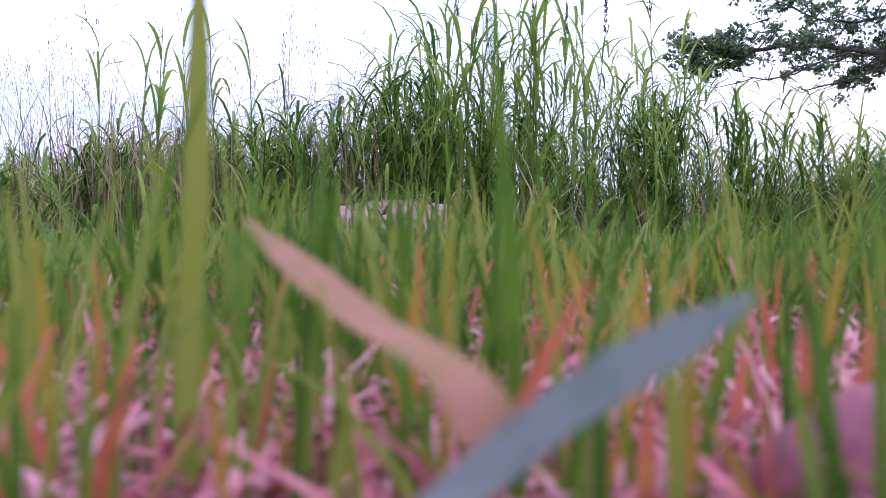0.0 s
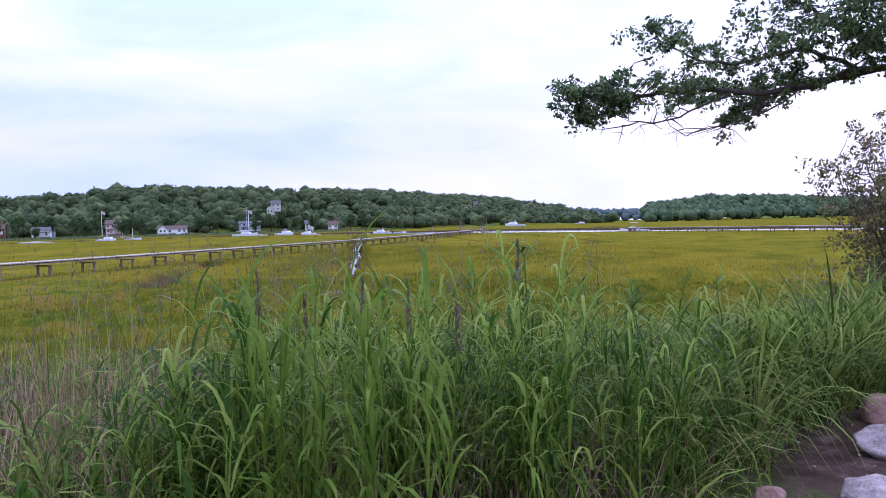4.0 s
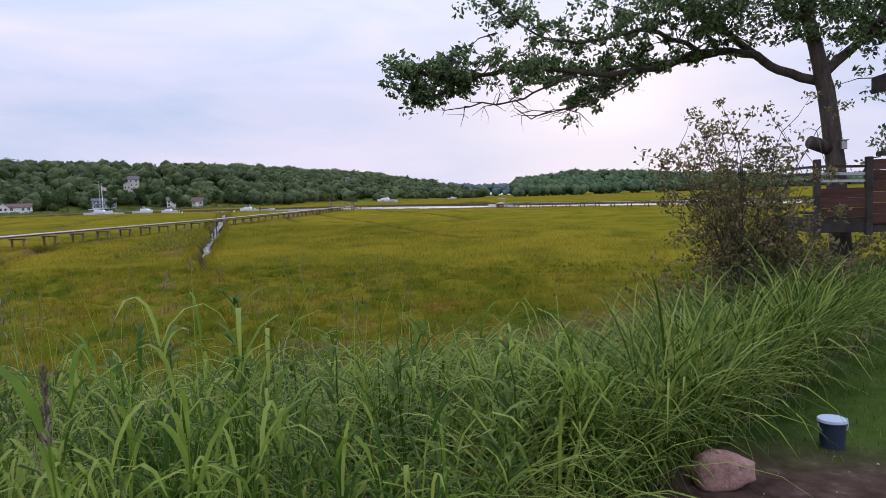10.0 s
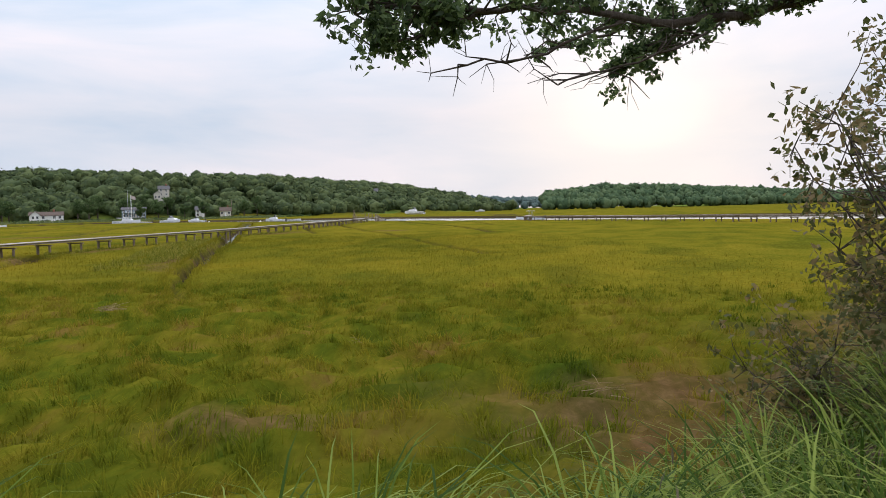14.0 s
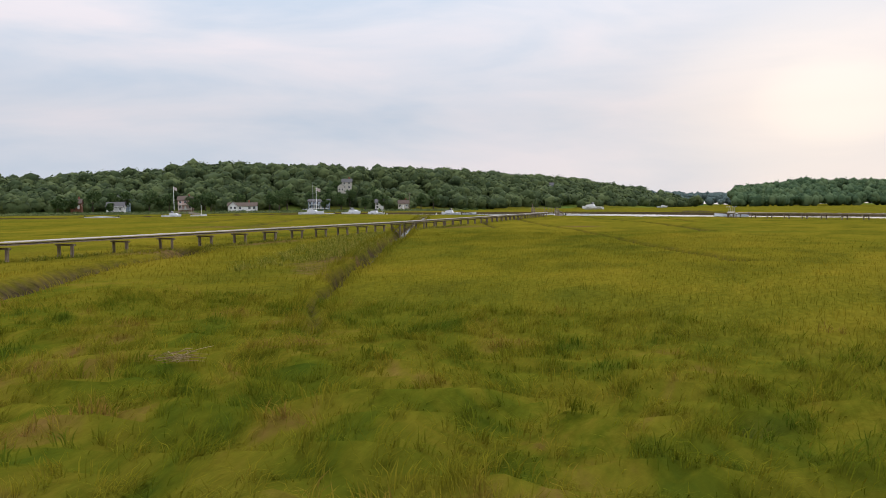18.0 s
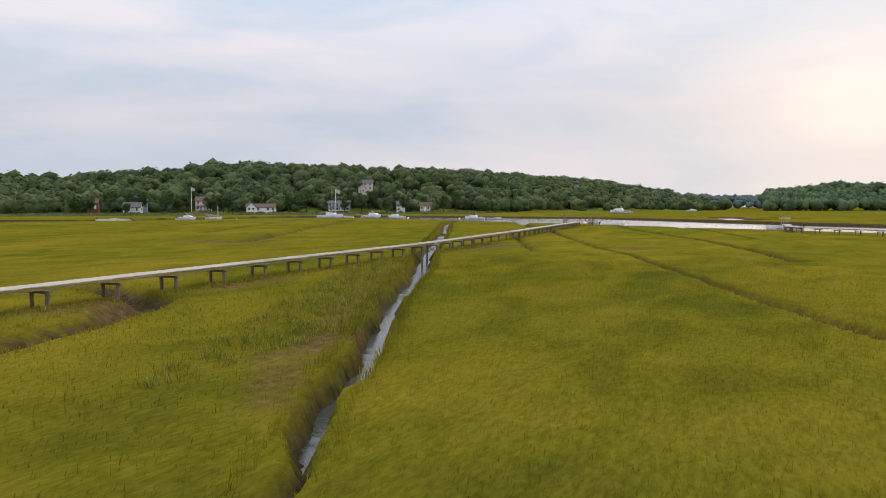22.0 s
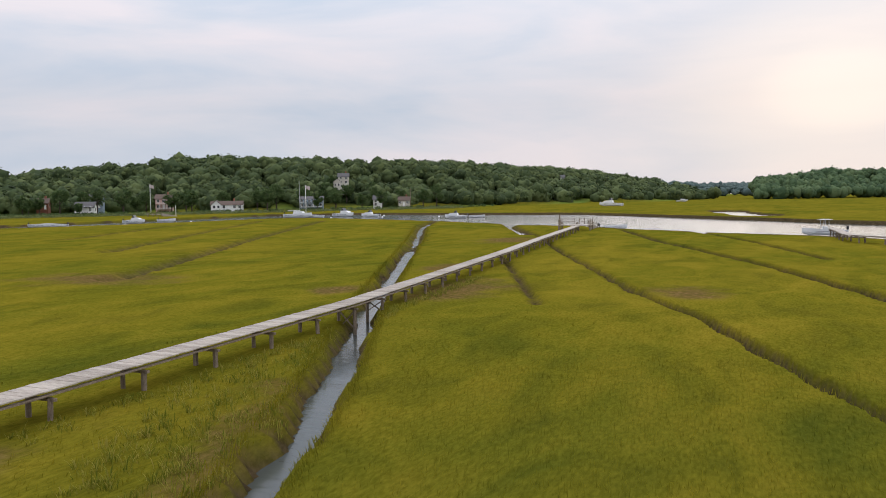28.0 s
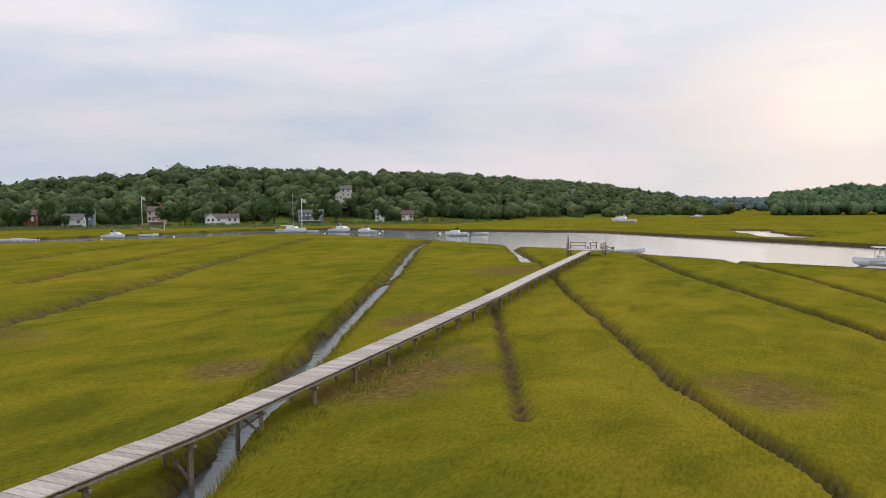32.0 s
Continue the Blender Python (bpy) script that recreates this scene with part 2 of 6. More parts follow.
def turf_material(name, layers, gain, trans):
    """Grass blades coloured by the same patches as the ground that they grow on."""
    m = material(name, [(0.72, 0.73, 0.68), (0.95, 0.95, 0.90), (1.20, 1.16, 1.05)], 6.0, island=0.42, trans=trans, spec=0.0)
    n, l = m.node_tree.nodes, m.node_tree.links
    links = [k for k in l if k.from_node.type == "VALTORGB" and k.to_node.type.startswith("BSDF")]
    src, ends = links[0].from_socket, [k.to_socket for k in links]
    tc, colour = n.new("ShaderNodeTexCoord"), None
    for scale, detail, stops, stretch, distortion, share in layers:
        mp, no, ra = n.new("ShaderNodeMapping"), n.new("ShaderNodeTexNoise"), n.new("ShaderNodeValToRGB")
        mp.inputs["Scale"].default_value = stretch
        l.new(tc.outputs["Object"], mp.inputs[0])
        l.new(mp.outputs[0], no.inputs[0])
        no.inputs["Scale"].default_value, no.inputs["Detail"].default_value, no.inputs["Distortion"].default_value, no.inputs["Roughness"].default_value = scale, detail, distortion, 0.62
        e = ra.color_ramp.elements
        for i, (p, c) in enumerate(stops):
            k = e[i] if i < 2 else e.new(p)
            k.position, k.color = p, (*[gain * v for v in c], 1)
        l.new(no.outputs[0], ra.inputs[0])
        if colour:
            mx = n.new("ShaderNodeMix")
            mx.data_type = "RGBA"
            mx.inputs[0].default_value = share
            l.new(colour, mx.inputs[6])
            l.new(ra.outputs[0], mx.inputs[7])
            colour = mx.outputs[2]
        else:
            colour = ra.outputs[0]
    mx = n.new("ShaderNodeMix")
    mx.data_type, mx.blend_type = "RGBA", "MULTIPLY"
    mx.inputs[0].default_value = 1.0
    l.new(colour, mx.inputs[6])
    l.new(src, mx.inputs[7])
    for s in ends:
        l.new(mx.outputs[2], s)
    return m


def water_material():
    m = bpy.data.materials.new("tidal_water")
    m.use_nodes = True
    n, l = nodes_of(m.node_tree)
    out, b = n.new("ShaderNodeOutputMaterial"), n.new("ShaderNodeBsdfPrincipled")
    b.inputs["Base Color"].default_value = (0.075, 0.085, 0.08, 1)
    b.inputs["Roughness"].default_value, b.inputs["IOR"].default_value = 0.14, 1.33
    b.inputs["Specular IOR Level"].default_value = 0.6
    tc, mp, no, bu = n.new("ShaderNodeTexCoord"), n.new("ShaderNodeMapping"), n.new("ShaderNodeTexNoise"), n.new("ShaderNodeBump")
    mp.inputs["Scale"].default_value = (0.5, 1.4, 1)
    l.new(tc.outputs["Object"], mp.inputs[0])
    l.new(mp.outputs[0], no.inputs[0])
    no.inputs["Scale"].default_value, no.inputs["Detail"].default_value = 1.1, 6
    l.new(no.outputs[0], bu.inputs["Height"])
    bu.inputs["Strength"].default_value, bu.inputs["Distance"].default_value = 0.7, 0.05
    l.new(bu.outputs[0], b.inputs["Normal"])
    l.new(b.outputs[0], out.inputs[0])
    return m


M_GROUND, M_WATER = ground_material(), water_material()
M_BLADE = turf_material("marsh_grass", [BROAD, MID], 1.50, 0.45)
M_HAY = turf_material("salt_hay", [(HAY_SCALE, 6, HAY_STOPS, HAY_STRETCH, 1.5, 1.0)], 1.75, 0.45)
M_REED = material("bank_grass", [(0.046, 0.102, 0.011), (0.145, 0.240, 0.023), (0.30, 0.375, 0.07)], 0.9, island=0.6, trans=0.5, rough=0.6, spec=0.14)
M_SEDGE = material("sedge_leaf", [(0.044, 0.086, 0.010), (0.135, 0.200, 0.024), (0.25, 0.31, 0.062)], 0.9, island=0.7, trans=0.36, rough=0.6, spec=0.1)
M_DRY = material("dry_stems", [(0.15, 0.10, 0.05), (0.28, 0.19, 0.10), (0.40, 0.30, 0.17)], 2.0, island=0.5, trans=0.2)
M_LAWN = material("lawn_grass", [(0.050, 0.108, 0.008), (0.105, 0.185, 0.014), (0.21, 0.235, 0.028)], 6.0, island=0.5, trans=0.45, rough=0.6, spec=0.15)
M_TURF = material("mown_turf", [(0.060, 0.110, 0.018), (0.135, 0.185, 0.040), (0.29, 0.27, 0.095)], 6.0, island=0.5, trans=0.4, rough=0.6, spec=0.15)
M_STRAW = material("dead_grass", [(0.30, 0.075, 0.075), (0.54, 0.175, 0.17), (0.66, 0.33, 0.31)], 20.0, island=0.6, trans=0.3)
M_TURNED = material("turning_blade", [(0.30, 0.22, 0.02), (0.42, 0.20, 0.03), (0.45, 0.12, 0.06)], 20.0, island=0.6, trans=0.4)
M_DECK = material("weathered_boards", [(0.28, 0.240, 0.20), (0.41, 0.355, 0.30), (0.53, 0.47, 0.40)], 3.0, bump=0.5, bump_scale=60, stretch=(6, 1, 1), rnd=0.25)
M_POST = material("weathered_timber", [(0.11, 0.080, 0.058), (0.22, 0.168, 0.122), (0.35, 0.285, 0.22)], 4.0, bump=0.5, bump_scale=50, stretch=(3, 3, 0.6))
M_WOODS = material("woodland_leaves", [(0.040, 0.060, 0.025), (0.068, 0.094, 0.036), (0.108, 0.135, 0.050)], 0.06, island=0.32, bump=1.0, bump_scale=0.9, spec=0.1)
M_PINE = material("pine_woods", [(0.042, 0.074, 0.034), (0.070, 0.112, 0.050), (0.105, 0.148, 0.066)], 0.06, island=0.34, bump=1.0, bump_scale=0.9, spec=0.1)

# distance haze painted into the leaf colour of the farthest ridge
M_HAZED_WOODS = material("hazed_woods", [(0.065, 0.098, 0.092), (0.090, 0.128, 0.118), (0.115, 0.155, 0.138)], 0.06, island=0.3, bump=1.0, bump_scale=0.9, spec=0.1)


# ---- helpers for building ----
def part(name, bm, mat, parent=None, label=""):
    """Links a bmesh as one mesh object under a thing or a part."""
    me = bpy.data.meshes.new(name)
    bm.to_mesh(me)
    bm.free()
    if mat:
        me.materials.append(mat)
    ob = new(name, me)
    if parent:
        ob.parent = parent
    return tagged(ob, label=label)


def box_bm(sx, sy, sz, at=(0, 0, 0), bevel=0.0, rz=0.0, taper=1.0):
    bm = bmesh.new()
    bmesh.ops.create_cube(bm, size=1)
    for v in bm.verts:
        k = taper if v.co.z > 0 else 1.0
        v.co = Vector((v.co.x * sx * k, v.co.y * sy * k, v.co.z * sz))
    if bevel:
        bmesh.ops.bevel(bm, geom=list(bm.edges), offset=bevel, segments=1, affect="EDGES")
    bmesh.ops.transform(bm, matrix=pose(*at, rz=rz), verts=bm.verts)
    return bm


def beam_bm(a, b, w, h, bevel=0.0):
    """A squared timber from a to b."""
    a, b = Vector(a), Vector(b)
    bm = bmesh.new()
    bmesh.ops.create_cube(bm, size=1)
    d = b - a
    for v in bm.verts:
        v.co = Vector((v.co.x * w, v.co.y * h, (v.co.z + 0.5) * d.length))
    if bevel:
        bmesh.ops.bevel(bm, geom=list(bm.edges), offset=bevel, segments=1, affect="EDGES")
    q = d.to_track_quat("Z", "Y")
    bmesh.ops.transform(bm, matrix=Matrix.Translation(a) @ q.to_matrix().to_4x4(), verts=bm.verts)
    return bm


def merge(*bms):
    """Joins bmeshes into the first one."""
    base = bms[0]
    for b in bms[1:]:
        me = bpy.data.meshes.new("tmp")
        b.to_mesh(me)
        b.free()
        base.from_mesh(me)
        bpy.data.meshes.remove(me)
    return base


def mesh_from(name, verts, faces, mat, smooth=False):
    """A mesh from arrays: verts (n, 3), faces (m, 3 or 4)."""
    verts, faces = np.asarray(verts, np.float32), np.asarray(faces, np.int32)
    me = bpy.data.meshes.new(name)
    me.vertices.add(len(verts))
    me.vertices.foreach_set("co", verts.ravel())
    k = faces.shape[1]
    me.loops.add(faces.size)
    me.loops.foreach_set("vertex_index", faces.ravel())
    me.polygons.add(len(faces))
    me.polygons.foreach_set("loop_start", np.arange(0, faces.size, k, dtype=np.int32))
    me.polygons.foreach_set("loop_total", np.full(len(faces), k, np.int32))
    if smooth:
        me.polygons.foreach_set("use_smooth", np.ones(len(faces), bool))
    me.update(calc_edges=True)
    if mat:
        me.materials.append(mat)
    return me


def blades(name, base, height, width, lean, azimuth, mat, segs=4, droop=1.0, twist=0.6, keep=False, start=0.25):
    """Leaf ribbons rooted at base: height along the leaf, lean in radians from upright growing towards the tip."""
    base = np.asarray(base, float)
    n = len(base)
    rs = np.random.RandomState(n % 9973)
    face = azimuth + math.pi / 2 + rs.uniform(-twist, twist, n)
    side = np.stack([np.cos(face), np.sin(face), np.zeros(n)], 1)
    way = np.stack([np.cos(azimuth), np.sin(azimuth), np.zeros(n)], 1)
    pts, p = [], base.copy()
    for s in range(segs + 1):
        u = s / segs
        w = width * np.minimum(1.0, 2.6 * (1 - u) ** 0.8) * (0.55 + 0.45 * min(1, u * 4)) * 0.5
        if s == segs:
            w = w * 0 + 0.0004
        pts.append(p - side * w[:, None])
        pts.append(p + side * w[:, None])
        ang = lean * (start + droop * 1.6 * (u + 0.5 / segs) ** 1.5)
        ang = np.minimum(ang, 2.6)
        step = height / segs
        p = p + way * (np.sin(ang) * step)[:, None] + np.array([0, 0, 1]) * (np.cos(ang) * step)[:, None]
    k = 2 * (segs + 1)
    verts = np.stack(pts, 1).reshape(-1, 3)
    row = np.concatenate([[[2 * s, 2 * s + 1, 2 * s + 3, 2 * s + 2]] for s in range(segs)])
    faces = (np.arange(n)[:, None, None] * k + row[None]).reshape(-1, 4)
    if keep:
        return verts, faces
    return new(name, mesh_from(name, verts, faces, mat))


# ---- plan: water's edges, ditches and the lie of the land ----
def smooth(x, a, b):
    t = np.clip((x - a) / (b - a), 0, 1)
    return t * t * (3 - 2 * t)


def dist_line(x, y, line):
    """Distance to a run of straight pieces."""
    best = np.full(np.shape(x), 1e9)
    for (ax, ay), (bx, by) in zip(line[:-1], line[1:]):
        dx, dy = bx - ax, by - ay
        t = np.clip(((x - ax) * dx + (y - ay) * dy) / (dx * dx + dy * dy), 0, 1)
        best = np.minimum(best, np.hypot(x - ax - t * dx, y - ay - t * dy))
    return best


def wave(x, y, f, seed=0.0):
    """Soft irregular waves, about -1 to 1."""
    return (np.sin(x * f + 1.3 * np.sin(y * f * 0.7 + seed) + seed) + np.sin(y * f * 1.3 + 1.7 * np.sin(x * f * 0.6 + 2 * seed) + 2.1)
            + 0.6 * np.sin((x + y) * f * 2.3 + seed * 3)) / 2.6


DITCH = [(-11.8, 29.5), (-13.6, 32.6), (-15.6, 36.2), (-17.2, 39.6), (-18.7, 42.8), (-19.5, 44.9), (-20.8, 48.2), (-23.2, 53), (-27.1, 62), (-31.0, 71.9), (-36.3, 83.4), (-39.4, 90), (-43.0, 98.7), (-49.1, 113), (-64, 148), (-85, 195), (-95, 222)]
CREEK = [(-23, 30), (-27, 36), (-29.7, 40.6), (-30.8, 45), (-32.3, 48.6), (-34.6, 52.5), (-41, 55)]
DITCH_A = [(-52, 168), (-45, 150), (-42.1, 142), (-37, 128.3), (-32, 116.7), (-28.4, 107.4), (-24.9, 98.9), (-20.2, 90), (-15.8, 78), (-13.0, 71), (-9.9, 63.2), (-7.7, 58.3), (-4.5, 51)]
DITCH_B = [(-40.5, 183), (-39, 178.7), (-29.1, 149), (-22, 132), (-17, 119), (-11, 101), (-8, 88)]
DITCH_C = [(-27, 176), (-25.6, 171.5), (-18.8, 152.7), (-12, 128)]
DITCH_D = [(-45.5, 131), (-39.6, 117), (-33.1, 101), (-29.4, 92)]
DITCH_E = [(-70, 210), (-67.2, 201), (-52, 165)]
LEFT_DITCHES = [[(-125, 139), (-142, 172), (-156, 200)], [(-93, 119), (-113, 155), (-152, 228)], [(-66, 95), (-74.8, 113), (-91, 144), (-132, 229)]]
NEAR_BANK = [(-900, 60), (-260, 128), (-205, 160), (-189, 180), (-174, 210), (-165, 250), (-150, 256), (-104, 232), (-66, 204), (-50, 196), (-40, 186), (-25.7, 174), (-12, 168), (2, 157), (40, 120), (120, 40), (300, -200)]
FAR_BANK = [(-900, 100), (-260, 156), (-215, 195), (-208, 256), (-205, 300), (-170, 318), (-104, 306), (-75, 306), (-42, 272), (-16, 244), (-2, 225), (30, 200), (90, 170), (300, 100), (600, 60)]
BAY = [(-30, 330), (-18, 268)]


def river_at(x, y):
    """Signed: above 0 in the river, in metres from its nearer bank."""
    nx, ny = zip(*NEAR_BANK)
    fx, fy = zip(*FAR_BANK)
    lo, hi = np.interp(x, nx, ny), np.interp(x, fx, fy)
    return np.minimum(y - lo, hi - y) + 1.2 * wave(x, y, 0.12, 1.0)


def shore_at(x):
    """How far north the upland reaches."""
    return np.interp(x, (-60, -14, -7, -2.4, 0.9, 4, 10, 20, 60), (2.0, 7.0, 10.5, 12.2, 13.5, 18.0, 22, 26, 32))


def front_y(x):
    return np.interp(x, (-14, -4, -2.4, -1.5, -0.5, 0.4, 3.0, 4.8), (3.4, 4.4, 4.95, 5.4, 6.9, 8.95, 12.7, 15.2))


def back_y(x):
    return np.interp(x, (-14, -6, -4.4, -2.4, 0.3, 1.6, 4, 7), (9.2, 11.8, 12.6, 13.4, 14.2, 15.6, 20.2, 23))


def ground_z(x, y):
    x, y = np.asarray(x, float), np.asarray(y, float)
    z = 0.30 + 0.05 * wave(x, y, 0.21, 0.4) + 0.035 * wave(x, y, 1.3, 2.2)
    near = 1 - smooth(y, 22, 34)
    z = z + near * (0.10 * wave(x * 0.7, y, 1.9, 5.0) + 0.15 * wave(x * 0.6, y, 3.9, 1.0) + 0.10 * wave(x * 0.7, y, 6.1, 2.0))
    w = wave(x, y, 0.9, 3.0) * 0.14
    for line, half, depth in ((DITCH, 1.05, 1.0), (CREEK, 0.85, 0.66), (DITCH_A, 0.22, 0.72), (DITCH_B, 0.44, 1.0), (DITCH_C, 0.36, 0.85), (DITCH_D, 0.22, 0.5), (DITCH_E, 1.1, 1.0)):
        if line is DITCH:
            half = np.interp(y, (30, 36, 40, 44, 52, 70, 100, 200), (0.12, 0.22, 0.28, 0.36, 0.46, 0.70, 0.76, 1.3))
            depth = np.interp(y, (29, 36, 42), (0.15, 0.42, 1.0))
        sway = 0.14 * np.sin(y * 0.8) + 0.07 * np.sin(y * 2.1 + 1) if line is DITCH else 0.0
        z = z - depth * (1 - smooth(dist_line(x + sway, y, line) + w, half * 0.5, half * 1.35 + (0.0 if line is DITCH else 0.16)))
    for line in LEFT_DITCHES:
        z = z - 0.75 * (1 - smooth(dist_line(x, y, line) + w, 0.5, 1.3))
    z = z - 1.3 * smooth(river_at(x, y), -0.2, 1.1)
    z = z - 0.9 * (1 - smooth(dist_line(x, y, BAY) + 2 * wave(x, y, 0.2), 5, 8))
    up = 1 - smooth(y - shore_at(x), -4.5, 3.0)
    lawn_z = 1.2 + 0.02 * wave(x, y, 0.9, 7.0)
    z = z * (1 - up) + lawn_z * up
    # far shore rises to the wooded hills
    return z + hill_z(x, y)


def hill_z(x, y):
    """The wooded rises beyond the marsh: ridges with a foot on either side."""
    x, y = np.asarray(x, float), np.asarray(y, float)
    h = 0 * x
    for line, foot in RIDGES:
        for (ax, ay, az), (bx, by, bz) in zip(line[:-1], line[1:]):
            dx, dy = bx - ax, by - ay
            t = np.clip(((x - ax) * dx + (y - ay) * dy) / (dx * dx + dy * dy), 0, 1)
            d = np.hypot(x - ax - t * dx, y - ay - t * dy)
            h = np.maximum(h, (az + (bz - az) * t) * (1 - smooth(d, 6, foot)))
    return h


# ridge lines (x, y, height of the ground) and how far their feet reach
RIDGES = [([(-560, 250, 12), (-435, 355, 14), (-398, 416, 22), (-374, 449, 26), (-320, 505, 25.5), (-280, 546, 26), (-231, 656, 24), (-198, 737, 21.5), (-165, 860, 17)], 118),
          ([(-22, 800, 3), (-3, 800, 11), (44, 830, 17), (90, 840, 16), (180, 865, 11), (290, 890, 5), (420, 900, 5)], 75),
          ([(-330, 1340, 15), (-190, 1370, 14), (-100, 1380, 11), (-20, 1440, 10), (300, 1480, 8)], 90)]
WATER_Z = -0.42


def build_ground():
    def axis(fine, mid, far, fs, ms, fars):
        a = np.arange(fine[0], fine[1], fs)
        left, right = np.arange(mid[0], fine[0], ms), np.arange(fine[1], mid[1], ms)
        lo = mid[0] - np.cumsum(np.geomspace(ms, fars, 14))[::-1]
        hi = mid[1] + np.cumsum(np.geomspace(ms, fars, 14))
        return np.concatenate([[far[0]], lo[lo > far[0]], left, a, right, hi[hi < far[1]], [far[1]]])

    xs = axis((-58, 16), (-240, 60), (-2600, 2600), 0.38, 1.5, 160)
    ys = axis((-2, 190), (-14, 330), (-1500, 3600), 0.36, 1.0, 200)
    # finer rows and columns along the near ditch and the bank
    xs = np.unique(np.concatenate([xs, np.arange(-24, -11, 0.21)]).round(3))
    ys = np.unique(np.concatenate([ys, np.arange(29, 60, 0.28)]).round(3))
    gx, gy = np.meshgrid(xs, ys)
    z = ground_z(gx, gy)
    verts = np.stack([gx, gy, z], -1).reshape(-1, 3)
    nx, ny = len(xs), len(ys)
    i = (np.arange(ny - 1)[:, None] * nx + np.arange(nx - 1)[None]).ravel()
    me = mesh_from("ground", verts, np.stack([i, i + 1, i + nx + 1, i + nx], 1), M_GROUND, True)
    x, y, zz = verts.T
    up = 1 - smooth(y - shore_at(x), -1.0, 1.6)
    flat = zz - hill_z(x, y)
    fields = {
        "mud": np.maximum((1 - smooth(flat, -0.12, 0.16)) * 0.95, 0.85 * smooth(river_at(x, y), -2.4, -0.9) * (y > 140)),
        "lawn": up,
        "turf": up * smooth(y + 0.3 * wave(x, y, 2.0, 3.0), 6.5, 8.5),
        "hay": (1 - up) * (1 - smooth(y + 0.25 * x + 2.5 * wave(x, y, 0.35, 1.0), 24, 33)),
        # bank term: dark soil colour under the grass, put in for shade between stems
        "soil": np.maximum(soil_at(x, y), 0.9 * smooth(y - front_y(x), 0.0, 0.5) * (1 - smooth(y - back_y(x), -1.2, 0.2)) * (1 - smooth(x, 4.0, 5.5)) * smooth(x, -13, -11)),
        "wrack": wrack_at(x, y),
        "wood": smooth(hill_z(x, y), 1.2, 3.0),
        "garden": smooth(hill_z(x, y), 0.05, 0.4) * (1 - smooth(hill_z(x, y), 1.2, 3.0)),
    }
    for name, val in fields.items():
        a = me.attributes.new(name, "FLOAT", "POINT")
        a.data.foreach_set("value", np.asarray(val, np.float32))
    return tagged(new("ground", me), "salt marsh ground with drainage ditches, lawn edge and bare soil", "ground", kind="structure")


def soil_at(x, y):
    d = np.hypot((x - 1.5) / 1.9, (y - 8.25) / 1.6) + 0.22 * wave(x, y, 1.6, 4.0)
    e = np.hypot((x + 0.9) / 1.0, (y - 4.6) / 0.7) + 0.25 * wave(x, y, 2.6, 1.0)
    return np.maximum((1 - smooth(d, 0.75, 1.1)), 0.75 * (1 - smooth(e, 0.6, 1.1)))


# bare or wrack-strewn patches: centre, half sizes
PATCHES = [(-36.3, 97, 3.2, 6.5), (-22.0, 99.5, 2.2, 3.2), (-43.5, 111, 1.6, 3.5), (-44.5, 95, 2.0, 2.4), (-34.6, 50, 2.2, 3.5), (-67, 95, 7, 4), (-21.6, 47.5, 1.0, 4.0), (-35, 60, 1.2, 5), (2.4, 17.6, 4.8, 2.6), (-3.5, 17.2, 1.6, 0.7), (1.5, 19.5, 2.6, 1.0), (5.5, 24.5, 2.6, 2.6), (-50, 150, 5, 6)]


def wrack_at(x, y):
    w = 0 * x
    for cx, cy, ax, ay in PATCHES:
        r = np.hypot((x - cx) / ax, (y - cy) / ay) + 0.32 * wave(x, y, 0.9, cx) + 0.22 * wave(x, y, 2.6, cy)
        w = np.maximum(w, 1 - smooth(r, 0.3, 1.35))
    # dry flattened strip along the west side of the straight ditch
    strip = dist_line(x + 1.7, y, DITCH[3:10]) + 0.5 * wave(x, y, 1.1, 6.0) + 0.4 * wave(x, y, 3.3, 2.0)
    return np.maximum(0.72 * w, 0.5 * (1 - smooth(strip, 0.2, 0.9)))


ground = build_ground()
me = mesh_from("water", [(-2600, -1500, WATER_Z), (2600, -1500, WATER_Z), (2600, 3600, WATER_Z), (-2600, 3600, WATER_Z)], [(0, 1, 2, 3)], M_WATER)
tagged(new("water", me), "grey tidal river and creek water under an overcast sky", "water", kind="structure")


